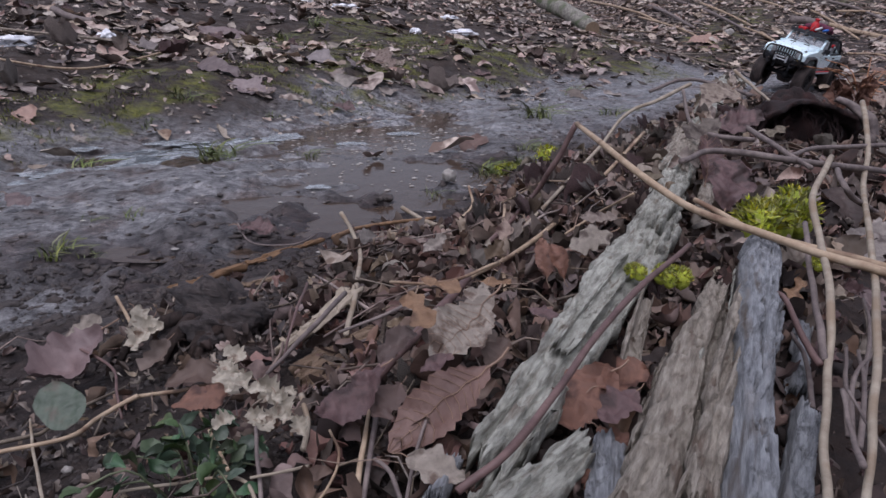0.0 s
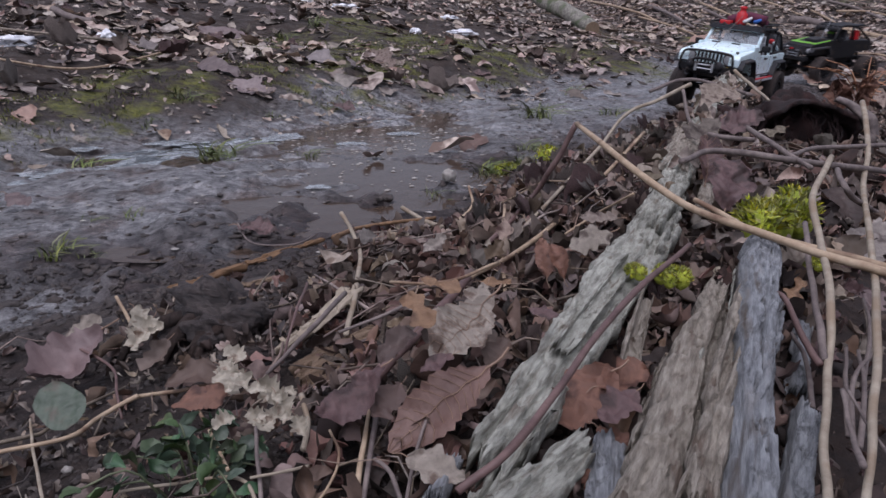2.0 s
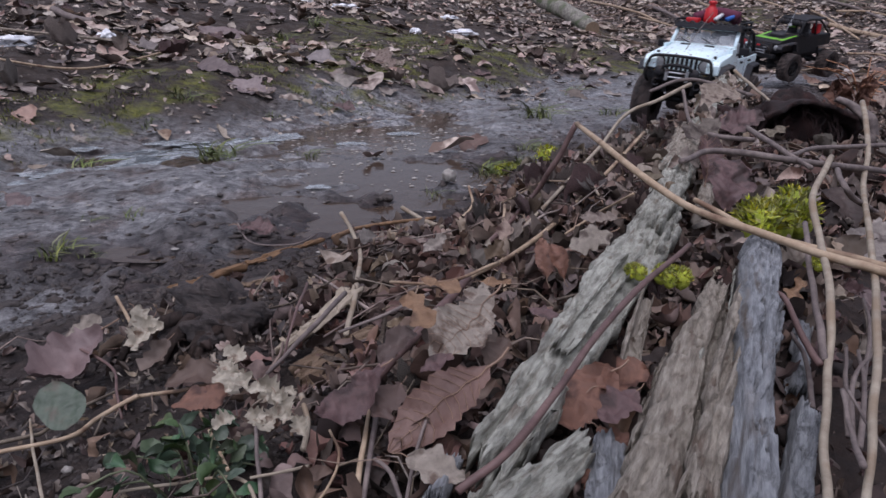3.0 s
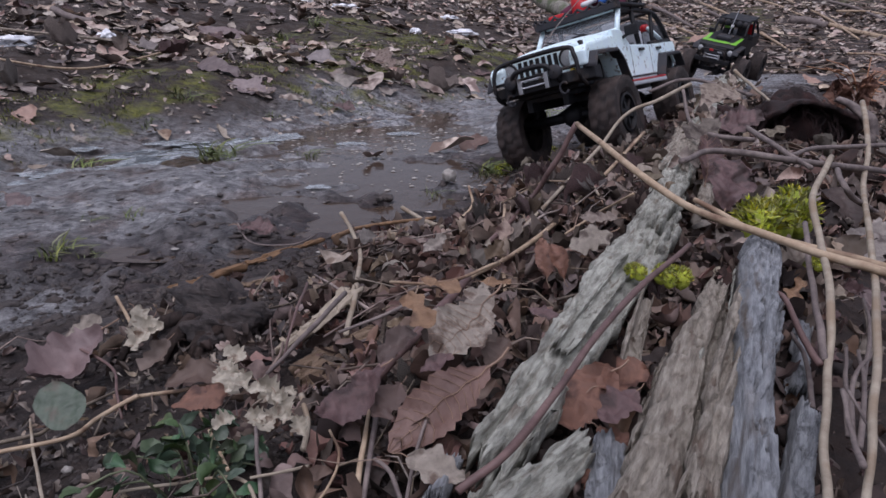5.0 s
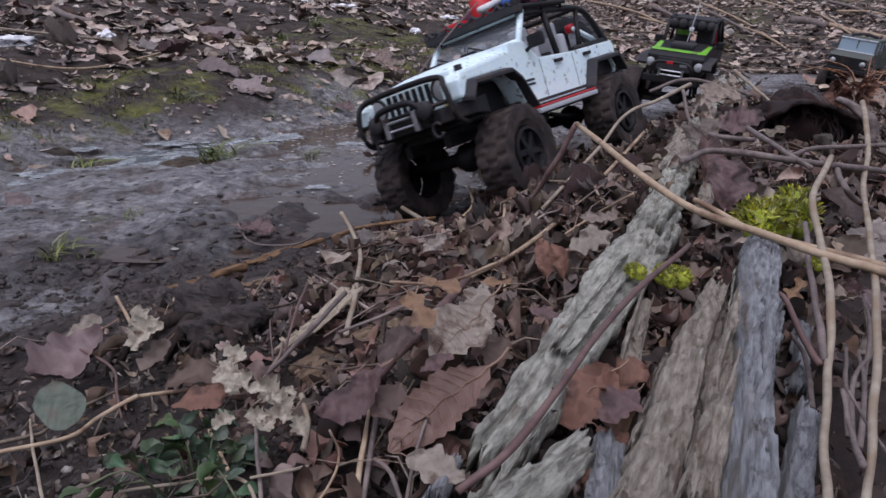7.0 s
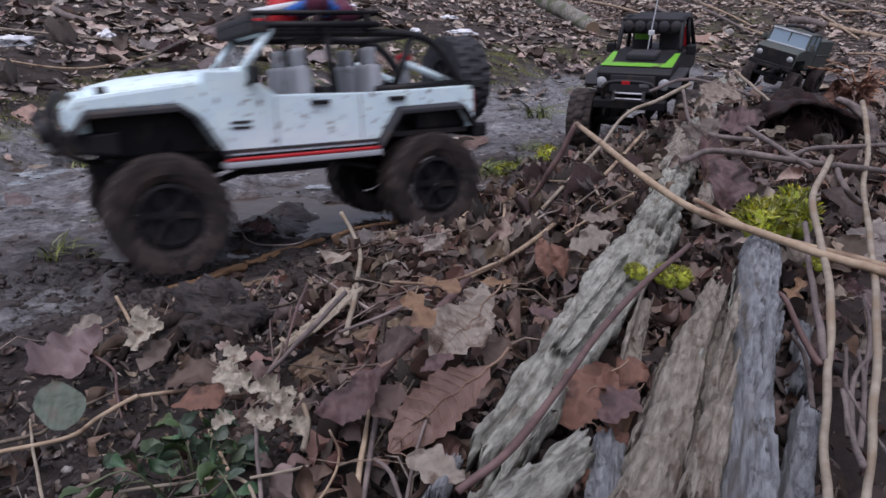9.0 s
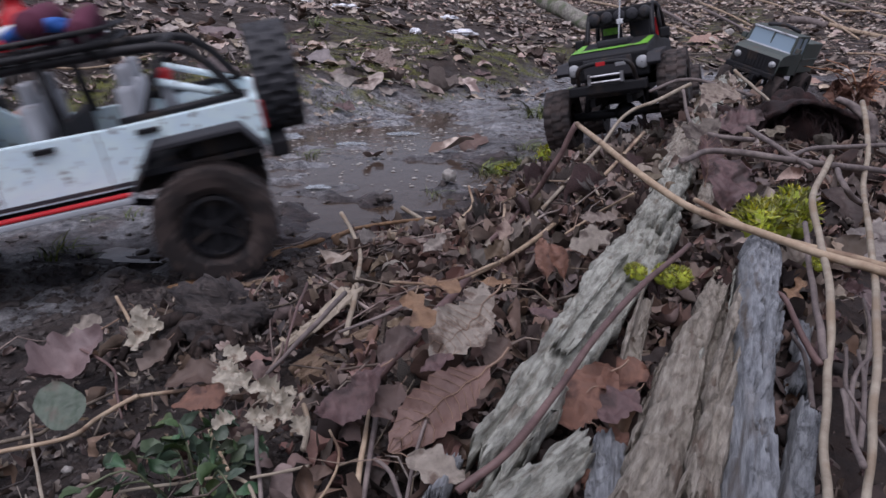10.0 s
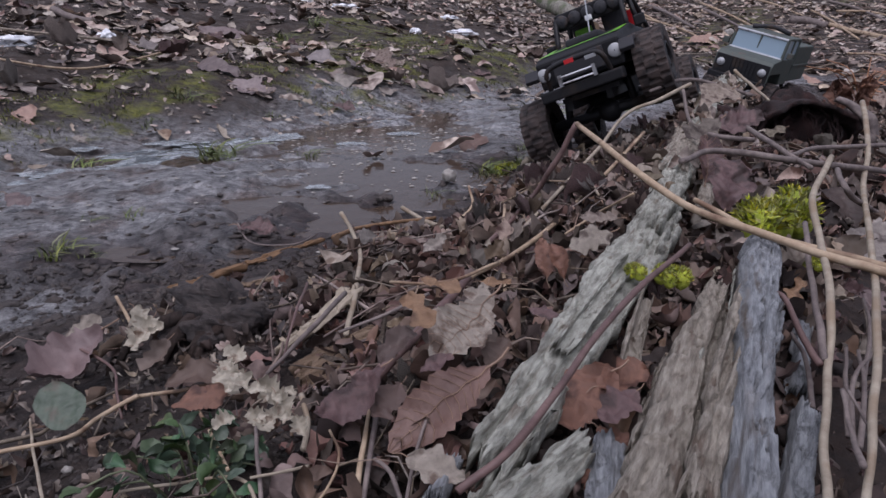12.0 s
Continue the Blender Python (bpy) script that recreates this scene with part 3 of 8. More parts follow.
def scatter_leaves():
    rng = random.Random(5)
    kinds = ["oak", "oak", "maple", "beech", "scrap", "scrap"]
    base = [leaf_shape(k, 1.0, rng, 7, 1, 0.7) for k in kinds for _ in range(6)]
    heap = Heap()
    for x, y in litter_places(16500, rng, bank_share, (-3.6, 8.0), (0.9, 11.5)):
        pts, faces = rng.choice(base)
        size = (rng.uniform(0.03, 0.10) if rng.random() < 0.85 else rng.uniform(0.10, 0.15)) * (0.75 if y < 2.2 else 1)
        R = np.array(slope_turn(x, y, rng.uniform(0, 6.3), 0.2, rng))
        heap.add((pts * size) @ R.T + np.array((x, y, gz(x, y) + 0.004 + rng.random() * 0.010)), faces)
    # torn scraps at the foot of the bank
    for x, y in litter_places(2300, rng, lambda x, y: step(1.35, 1.65, along(x, y)[1] + 0.3 * fbm(x, y, 0.2, 3, 46)) * (0.25 + 1.5 * np.maximum(0, fbm(x, y, 0.15, 2, 47))), (-2.0, 0.7), (1.0, 3.6)):
        pts, faces = rng.choice(base)
        R = np.array(slope_turn(x, y, rng.uniform(0, 6.3), 0.3, rng))
        heap.add((pts * rng.uniform(0.008, 0.028)) @ R.T + np.array((x, y, gz(x, y) + 0.003 + rng.random() * 0.004)), faces)
    # the woodland floor on either hand, past the bend and behind
    for x, y in litter_places(7000, rng, woods_share, (-6.0, 6.5), (-4.5, 8.0)):
        pts, faces = rng.choice(base)
        R = np.array(slope_turn(x, y, rng.uniform(0, 6.3), 0.25, rng))
        heap.add((pts * rng.uniform(0.04, 0.11)) @ R.T + np.array((x, y, gz(x, y) + 0.006 + rng.random() * 0.010)), faces)
    heap.make("leaf_litter", LEAF, "dead brown leaves lying loose over the bank", "leaves")
    heap = Heap()

    curled = [leaf_shape(k, 1.0, rng, 8, 2, rng.uniform(1.3, 2.9)) for k in ("oak", "beech", "beech", "scrap", "scrap", "ruffle") for _ in range(9)]
    for x, y in litter_places(8600, rng, near_share, (-0.75, 1.7), (0.12, 2.6)):
        pts, faces = rng.choice(curled)
        size = rng.choice((rng.uniform(0.006, 0.015), rng.uniform(0.012, 0.026), rng.uniform(0.018, 0.038)))
        if y < 0.45:
            size *= 0.7
        R = np.array(slope_turn(x, y, rng.uniform(0, 6.3), 0.75, rng))
        heap.add((pts * size) @ R.T + np.array((x, y, max(gz(x, y), log_top(x, y)) + 0.002 + rng.random() ** 2 * 0.014)), faces)
    for x, y in litter_places(2100, rng, near_share, (-0.06, 0.62), (0.15, 0.80)):
        pts, faces = rng.choice(curled)
        R = np.array(slope_turn(x, y, rng.uniform(0, 6.3), 0.7, rng))
        heap.add((pts * rng.uniform(0.008, 0.026)) @ R.T + np.array((x, y, max(gz(x, y), log_top(x, y)) + 0.002 + rng.random() * 0.014)), faces)
    for x, y in litter_places(1500, rng, near_share, (-0.36, 0.44), (0.14, 0.52)):
        pts, faces = rng.choice(curled)
        R = np.array(slope_turn(x, y, rng.uniform(0, 6.3), 0.6, rng))
        heap.add((pts * rng.uniform(0.005, 0.019)) @ R.T + np.array((x, y, max(gz(x, y), log_top(x, y)) + 0.002 + rng.random() * 0.008)), faces)
    heap.make("leaf_litter", LEAF_NEAR, "crumpled brown leaf litter heaped along the rotten log", "leaves")
    heap = Heap()
    for x, y in litter_places(900, rng, near_share, (-0.10, 1.5), (0.36, 2.2)):
        pts, faces = rng.choice(curled)
        size = rng.uniform(0.007, 0.018) if rng.random() < 0.7 else rng.uniform(0.016, 0.034)
        R = np.array(slope_turn(x, y, rng.uniform(0, 6.3), 0.9, rng))
        heap.add((pts * size) @ R.T + np.array((x, y, max(gz(x, y), log_top(x, y)) + 0.006 + rng.random() * 0.024)), faces)
    for x, y in litter_places(420, rng, lambda x, y: 0.5 + fbm(x, y, 0.06, 2, 55), (-0.30, -0.02), (0.22, 0.62)):
        pts, faces = rng.choice(curled)
        R = np.array(slope_turn(x, y, rng.uniform(0, 6.3), 0.5, rng))
        heap.add((pts * np.array((1, rng.uniform(0.25, 0.9), 1)) * rng.uniform(0.004, 0.012)) @ R.T + np.array((x, y, gz(x, y) + 0.002 + rng.random() * 0.003)), faces)
    heap.make("leaf_litter", LEAF_STRAW, "bleached curled leaf scraps on top of the litter by the log", "leaves")


scatter_leaves()


def scatter_twigs():
    rng = random.Random(8)
    for count, xr, yr, keep, thick, lengths, label in (
            (300, (-3.0, 6.5), (1.5, 10.0), branch_share, (0.0015, 0.006), (0.15, 0.9), "thin fallen branches scattered over the leafy bank"),
            (520, (-0.6, 1.6), (0.30, 2.2), near_share, (0.0005, 0.0014), (0.03, 0.14),
             "thin broken twigs lying in the leaf litter"),
            (170, (-0.36, 0.46), (0.15, 0.50), near_share, (0.0003, 0.0007), (0.015, 0.05),
             "thin dry stalks and needles lying close under the log")):
        bm = bmesh.new()
        for x, y in litter_places(count, rng, keep, xr, yr):
            n, w = rng.uniform(*lengths), rng.uniform(0, 3.14)
            if x > 0.8 and y > 2.6:
                w = rng.gauss(-0.75, 0.6)
            dx, dy = math.cos(w) * n / 2, math.sin(w) * n / 2
            r = rng.uniform(*thick)
            pts = []
            for k in (-1, -0.35, 0.3, 1):
                px, py = x + dx * k + rng.gauss(0, 0.03) * n, y + dy * k + rng.gauss(0, 0.03) * n
                pts.append((px, py, gz(px, py) + r + 0.012 + rng.random() * 0.012))
            tube(bm, pts, r, 5, radii=[r, r * 0.9, r * 0.8, r * 0.5])
        tagged(part("twig_litter", bm, TWIGS, None, smooth=True), label, "twigs", kind="stuff")


scatter_twigs()


def scatter_clods():
    """Lumps of churned mud along the wheel ruts."""
    rng = random.Random(21)
    bm = bmesh.new()
    bmesh.ops.create_icosphere(bm, subdivisions=2, radius=1)
    faces = [tuple(v.index for v in f.verts) for f in bm.faces]
    ball = [v.co.copy() for v in bm.verts]
    bm.free()
    shapes = []
    for k in range(12):
        shapes.append(np.array([tuple(p * (1 + 1.1 * noise.fractal(p * 1.9 + Vector((9 * k, 0, 0)), 1.0, 2.0, 4))) for p in ball]))

    def share(x, y):
        u, s = along(x, y)
        return (np.exp(-((s - 0.70) / 0.14) ** 2) + 0.10 * (s > 0.5) * (s < 1.9) * (puddle_depth(x, y) < 0.006)) * (u < 4.2) * (np.abs(x) < 0.72 * y + 0.3)

    heap = Heap()
    for x, y in litter_places(5000, rng, share, (-1.3, 2.2), (0.3, 4.0)):
        r = min(0.010 if along(x, y)[1] < 0.88 else 0.0055, 0.0015 + rng.expovariate(1 / 0.0022))
        pts = rng.choice(shapes) * np.array((r * rng.uniform(0.8, 1.5), r, r * rng.uniform(0.3, 0.6)))
        w = rng.uniform(0, 6.3)
        heap.add(pts @ turn(0, 0, w).T + np.array((x, y, gz(x, y))), faces)
    for x, y in litter_places(3400, rng, lambda x, y: (np.abs(x) < 0.72 * y + 0.1) * (0.35 + 1.3 * np.maximum(0, fbm(x, y, 0.05, 2, 52))), (-0.50, -0.02), (0.20, 0.78)):
        r = min(0.0045, 0.0007 + rng.expovariate(1 / 0.0011))
        pts = rng.choice(shapes) * np.array((r * rng.uniform(0.8, 1.5), r, r * rng.uniform(0.5, 0.9)))
        heap.add(pts @ turn(0, 0, rng.uniform(0, 6.3)).T + np.array((x, y, gz(x, y))), faces)
    heap.make("mud_clods", CLOD, "dark wet lumps of churned mud along the ruts", "mud")


scatter_clods()


def scatter_moss():
    """Short moss and grass in patches on the foot of the bank and along the edges of the track."""
    rng = random.Random(33)

    def share(x, y):
        u, s = along(x, y)
        bank = moss_share(x, y)
        edge = np.exp(-((s - 0.72) / 0.07) ** 2) * (u > 1.0) * (u < 2.2) * step(0.0, 0.15, fbm(x, y, 0.2, 2, 27))
        return np.maximum(bank, 0.8 * edge) * step(-0.10, 0.15, fbm(x, y, 0.06, 2, 29)) * (np.abs(x) < 0.72 * y + 0.3)

    pts, faces = [], []
    for x, y in litter_places(14000, rng, share, (-2.6, 3.0), (0.9, 5.2)):
        z = gz(x, y) - 0.001
        n, w, lean = rng.uniform(0.004, 0.013), rng.uniform(0, 6.3), rng.uniform(0.2, 1.3)
        dx, dy = math.cos(w) * n * lean, math.sin(w) * n * lean
        sx, sy = -math.sin(w) * n * 0.13, math.cos(w) * n * 0.13
        k = len(pts)
        pts += [(x - sx, y - sy, z), (x + sx, y + sy, z), (x + dx * 0.4 + sx * 0.7, y + dy * 0.4 + sy * 0.7, z + n * 0.6), (x + dx * 0.4 - sx * 0.7, y + dy * 0.4 - sy * 0.7, z + n * 0.6),
                (x + dx, y + dy, z + n * 0.8)]
        faces += [(k, k + 1, k + 2, k + 3), (k + 3, k + 2, k + 4)]
    ob = new("moss_carpet", mesh_of("moss_carpet", pts, faces, MOSS_DULL, False))
    tagged(ob, "short olive moss and grass in patches on the bank", "moss", kind="stuff")


scatter_moss()

# ---- vehicles: radio-controlled crawlers, about one tenth of full size ----
def lathe(bm, profile, segments, m=None):
    """A profile of (radius, y) turned round the y axis."""
    rings = []
    for r, y in profile:
        ring = []
        for k in range(segments):
            w = 2 * math.pi * k / segments
            p = Vector((r * math.cos(w), y, r * math.sin(w)))
            ring.append(bm.verts.new(m @ p if m else p))
        rings.append(ring)
    for a, b in zip(rings, rings[1:]):
        for k in range(segments):
            bm.faces.new((a[k], a[(k + 1) % segments], b[(k + 1) % segments], b[k]))


def make_wheel(thing, at, radius, width, rubber, label="", side=1):
    """A knobbly tyre with its rim; the wheel's own space has its axle along y, the outer face at +y times side."""
    h = width / 2
    bm = bmesh.new()
    segs = 120
    rows = [(0.50, -0.80, -1), (0.62, -0.98, -1), (0.80, -1.03, -1), (0.885, -1.01, 0), (0.90, -0.96, 0), (0.905, -0.45, 0), (0.905, -0.36, 1), (0.91, 0.0, 1), (0.905, 0.34, 1), (0.905, 0.42, 2),
            (0.90, 0.96, 2), (0.885, 1.01, 2), (0.80, 1.03, -1), (0.62, 0.98, -1), (0.50, 0.80, -1)]
    rings = []
    for r, y, lug in rows:
        ring = []
        for k in range(segs):
            w = 2 * math.pi * k / segs
            up = lug >= 0 and (k * 20 / segs + (0.5 if lug == 1 else 0.12 * lug)) % 1 < 0.60
            p = Vector((math.cos(w) + 9 * at[0], math.sin(w), 30 * h * y + at[1]))
            cake = 0.022 * noise.noise(3 * p) + 0.022 * noise.noise(8 * p)
            rr = radius * (r + (0.085 if up else 0.050) + cake)
            ring.append(bm.verts.new((rr * math.cos(w), h * y, rr * math.sin(w))))
        rings.append(ring)
    for ra, rb in zip(rings, rings[1:]):
        for k in range(segs):
            bm.faces.new((ra[k], ra[(k + 1) % segs], rb[(k + 1) % segs], rb[k]))
    wheel = part("wheel", bm, rubber, thing, label)
    wheel.matrix_basis = Matrix.Translation(at)
    bm = bmesh.new()
    o = h * side
    lathe(bm, [(radius * 0.53, o * 0.80), (radius * 0.53, o * 0.94), (radius * 0.47, o * 0.96), (radius * 0.44, o * 0.62), (radius * 0.16, o * 0.52),
               (radius * 0.13, o * 0.86), (0.001, o * 0.88)], 24)
    for k in range(6):
        m = Matrix.Rotation(2 * math.pi * k / 6, 4, "Y")
        ya, yb = sorted((o * 0.55, o * 0.80))
        box(bm, radius * 0.12, radius * 0.46, ya, yb, -radius * 0.055, radius * 0.055, 0, m)
    part("rim", bm, BLACK, wheel, "black beadlock rim")
    return wheel


def seat(thing, x, y, material):
    bm = bmesh.new()
    box(bm, x - 0.026, x + 0.026, y - 0.026, y + 0.026, 0.112, 0.136, 0.005)
    box(bm, x - 0.036, x - 0.018, y - 0.026, y + 0.026, 0.128, 0.194, 0.006, None)
    box(bm, x - 0.034, x - 0.021, y - 0.014, y + 0.014, 0.192, 0.214, 0.004)
    part("seat", bm, material, thing, "pale grey bucket seat", True)


def chassis(thing, half, wheelbase):
    bm = bmesh.new()
    for s in (-1, 1):
        box(bm, -0.22, 0.22, s * 0.034 - 0.005, s * 0.034 + 0.005, 0.082, 0.098)
    box(bm, -0.05, 0.06, -0.036, 0.036, 0.070, 0.092, 0.006)
    box(bm, -0.15, 0.20, -0.05, 0.05, 0.096, 0.104)
    part("chassis", bm, BLACK, thing, "dark ladder frame")
    for x in (half, -half):
        bm = bmesh.new()
        tube(bm, [(x, -0.085, 0.06), (x, 0.085, 0.06)], 0.009, 10)
        bmesh.ops.create_icosphere(bm, subdivisions=2, radius=0.021, matrix=Matrix.Translation((x, 0.014, 0.06)))
        for s in (-1, 1):
            tube(bm, [(x, s * 0.06, 0.062), (x * 0.9, s * 0.052, 0.12)], 0.0065, 8)
            tube(bm, [(x, s * 0.05, 0.052), (x * 0.35, s * 0.034, 0.078)], 0.004, 6)
        part("axle", bm, BLACK, thing, "muddy axle with shock absorbers", True)


def build_jeep():
    car = tagged(empty("crawler"), "white radio-controlled off-road car with muddy tyres and a loaded roof rack", "toy car", "crawlers on the track")
    chassis(car, 0.1565, 0.313)
    wheels = []
    for x in (0.1565, -0.1565):
        for s in (1, -1):
            wheels.append(make_wheel(car, (x, s * 0.090, 0.062), 0.063, 0.047, RUBBER, "knobbly tyre caked in mud", s))
    # sides of the tub, with the rear arch and the door line
    side = [(0.062, 0.190), (0.040, 0.172), (0.028, 0.163), (-0.080, 0.161), (-0.225, 0.164), (-0.229, 0.158), (-0.229, 0.120), (-0.216, 0.120), (-0.205, 0.138),
            (-0.120, 0.138), (-0.092, 0.100), (0.088, 0.100), (0.098, 0.128), (0.105, 0.150), (0.105, 0.190)]
    for s in (1, -1):
        bm = bmesh.new()
        prism(bm, side, s * 0.080, s * 0.087)
        bevel_all(bm, 0.0018)
        panel = part("side_panel", bm, WHITE, car)
        for x in (-0.020, -0.117):
            bm = bmesh.new()
            box(bm, x - 0.013, x + 0.009, s * 0.0885 - 0.003, s * 0.0885 + 0.003, 0.150, 0.155, 0.001)
            part("door_handle", bm, BLACK, panel, "black door handle")
        for x in (0.030, -0.072):
            bm = bmesh.new()
            box(bm, x - 0.0004, x + 0.0004, s * 0.0870 - 0.0004, s * 0.0870 + 0.0004, 0.108, 0.160)
            part("door_seam", bm, TRIM, panel)
        bm = bmesh.new()
        for k, z in enumerate((0.134, 0.128)):
            box(bm, 0.058, 0.080, s * 0.0873 - 0.0006, s * 0.0873 + 0.0006, z, z + 0.003)
        part("badge", bm, TRIM, panel, "small dark badge bars")
        bm = bmesh.new()
        box(bm, -0.092, 0.092, s * 0.0874 - 0.0007, s * 0.0874 + 0.0007, 0.1025, 0.1065)
        part("stripe", bm, TRIM, panel, "dark stripe along the sill")
        # slider under the doors
        bm = bmesh.new()
        box(bm, -0.088, 0.094, s * 0.094 - 0.012, s * 0.094 + 0.012, 0.088, 0.095, 0.002)
        slider = part("side_step", bm, LIGHT_GREY, car, "pale side step")
        bm = bmesh.new()
        box(bm, -0.086, 0.092, s * 0.1005 - 0.005, s * 0.1005 + 0.005, 0.0955, 0.0985, 0.001)
        part("stripe", bm, RED, slider, "red stripe")
        # flares over the wheels
        for pts in ([(0.234, 0.138), (0.220, 0.157), (0.132, 0.160), (0.112, 0.146), (0.086, 0.100)], [(-0.090, 0.104), (-0.118, 0.143), (-0.206, 0.145), (-0.226, 0.118)]):
            bm = bmesh.new()
            for (xa, za), (xb, zb) in zip(pts, pts[1:]):
                v = []
                for y in (s * 0.084, s * 0.104):
                    for x, z in ((xa, za), (xb, zb), (xb, zb - 0.006), (xa, za - 0.006)):
                        v.append(bm.verts.new((x, y, z - (0.004 if y == s * 0.104 else 0))))
                for f in ((0, 1, 2, 3), (7, 6, 5, 4), (0, 4, 5, 1), (1, 5, 6, 2), (2, 6, 7, 3), (3, 7, 4, 0)):
                    bm.faces.new([v[i] for i in f])
            bmesh.ops.recalc_face_normals(bm, faces=bm.faces)
            bmesh.ops.bevel(bm, geom=list(bm.edges), offset=0.0012, segments=1, affect="EDGES")
            part("fender_flare", bm, TRIM, car, "dusty black wheel arch flare")
        # front wing between bonnet and flare
        bm = bmesh.new()
        prism(bm, [(0.238, 0.136), (0.238, 0.158), (0.228, 0.168), (0.108, 0.181), (0.086, 0.122), (0.094, 0.106), (0.116, 0.144), (0.134, 0.1565), (0.218, 0.1535), (0.230, 0.136)], s * 0.060, s * 0.0900)
        bevel_all(bm, 0.004)
        part("front_wing", bm, WHITE, car)
        # mirror
        bm = bmesh.new()
        box(bm, 0.050, 0.060, s * 0.104 - 0.012, s * 0.104 + 0.012, 0.176, 0.194, 0.003)
        tube(bm, [(0.058, s * 0.084, 0.174), (0.056, s * 0.098, 0.180)], 0.003, 6)
        part("mirror", bm, BLACK, car, "black door mirror")
        bm = bmesh.new()
        box(bm, -0.2325, -0.225, s * 0.078 - 0.006, s * 0.078 + 0.006, 0.130, 0.158, 0.001)
        part("tail_lamp", bm, TAIL, car, "red tail lamp")
    bm = bmesh.new()
    box(bm, -0.229, -0.222, -0.080, 0.080, 0.112, 0.163, 0.001)
    part("tailgate", bm, WHITE, car)
    bm = bmesh.new()
    box(bm, -0.221, 0.10, -0.080, 0.080, 0.106, 0.112)
    part("floor_pan", bm, TRIM, car)
    bm = bmesh.new()
    box(bm, -0.220, -0.150, -0.079, 0.079, 0.1125, 0.142, 0.003)
    part("wheel_box", bm, BLACK, car)
    bm = bmesh.new()
    box(bm, -0.220, -0.120, -0.078, 0.078, 0.1435, 0.148, 0.001)
    part("load_bed", bm, LIGHT_GREY, car)
    bm = bmesh.new()
    box(bm, 0.100, 0.214, -0.058, 0.058, 0.1045, 0.149, 0.003)
    part("wheel_box", bm, BLACK, car)
    # bonnet
    bm = bmesh.new()
    rows = []
    for x, w, z, e in ((0.066, 0.082, 0.193, 0.010), (0.120, 0.077, 0.190, 0.010), (0.180, 0.070, 0.184, 0.010), (0.211, 0.0655, 0.177, 0.010), (0.221, 0.064, 0.170, 0.008)):
        rows.append([bm.verts.new(p) for p in ((x, -w, 0.150), (x, -w, z - e), (x, -w + 0.010, z - 0.002), (x, -w * 0.5, z + 0.001), (x, 0, z + 0.002),
                                               (x, w * 0.5, z + 0.001), (x, w - 0.010, z - 0.002), (x, w, z - e), (x, w, 0.150))])
    for a, b in zip(rows, rows[1:]):
        for k in range(8):
            bm.faces.new((a[k], a[k + 1], b[k + 1], b[k]))
    bm.faces.new(rows[0][::-1])
    bm.faces.new(rows[-1])
    bmesh.ops.recalc_face_normals(bm, faces=bm.faces)
    bonnet = part("bonnet", bm, WHITE, car, smooth=True)
    for y in (-0.03, 0.03):
        bm = bmesh.new()
        box(bm, 0.108, 0.116, y - 0.012, y + 0.012, 0.189, 0.195, 0.001)
        part("vent", bm, BLACK, bonnet, "black bonnet vent")
    for s in (-1, 1):
        bm = bmesh.new()
        box(bm, 0.196, 0.206, s * 0.069 - 0.003, s * 0.069 + 0.003, 0.166, 0.178, 0.001)
        part("latch", bm, BLACK, bonnet, "black bonnet latch")
    # grille with seven slots and two round lamps
    bm = bmesh.new()
    box(bm, 0.228, 0.238, -0.078, 0.078, 0.122, 0.174, 0.004)
    grille = part("grille", bm, WHITE, car)
    grille.location.x = -0.011
    grille.scale.y = 0.95
    for k in range(7):
        y = (k - 3) * 0.0118
        bm = bmesh.new()
        box(bm, 0.2365, 0.2395, y - 0.0036, y + 0.0036, 0.134, 0.167, 0.001)
        part("slot", bm, BLACK, grille)
    for s in (-1, 1):
        bm = bmesh.new()
        lathe(bm, [(0.0165, 0.0), (0.0165, 0.004), (0.0135, 0.0045), (0.0135, 0.002)], 20, Matrix.Translation((0.237, s * 0.058, 0.154)) @ Matrix.Rotation(-math.pi / 2, 4, "Z"))
        head = part("headlight", bm, TRIM, grille, "round headlight in a dark ring", True)
        bm = bmesh.new()
        lathe(bm, [(0.0135, 0.003), (0.010, 0.005), (0.001, 0.006)], 18, Matrix.Translation((0.237, s * 0.058, 0.154)) @ Matrix.Rotation(-math.pi / 2, 4, "Z"))
        part("lens", bm, LAMP, head, smooth=True)
        bm = bmesh.new()
        lathe(bm, [(0.0055, 0.0), (0.0055, 0.004), (0.001, 0.005)], 12, Matrix.Translation((0.237, s * 0.063, 0.131)) @ Matrix.Rotation(-math.pi / 2, 4, "Z"))
        part("indicator", bm, YELLOW, grille, "amber indicator lamp", True)
    # front bumper with winch and bull bar
    bm = bmesh.new()
    rows = []
    for y, x0, x1 in ((-0.098, 0.205, 0.232), (-0.062, 0.225, 0.262), (0.062, 0.225, 0.262), (0.098, 0.205, 0.232)):
        rows.append([bm.verts.new(p) for p in ((x0, y, 0.102), (x1, y, 0.106), (x1, y, 0.124), (x0, y, 0.126))])
    for a, b in zip(rows, rows[1:]):
        for k in range(4):
            bm.faces.new((a[k], a[(k + 1) % 4], b[(k + 1) % 4], b[k]))
    bm.faces.new(rows[0][::-1])
    bm.faces.new(rows[-1])
    bmesh.ops.recalc_face_normals(bm, faces=bm.faces)
    bevel_all(bm, 0.002)
    bumper = part("bumper", bm, BLACK, car, "black steel front bumper")
    bumper.location.x = -0.012
    bumper.scale.y = 0.95
    bumper.location.z = 0.008
    bm = bmesh.new()
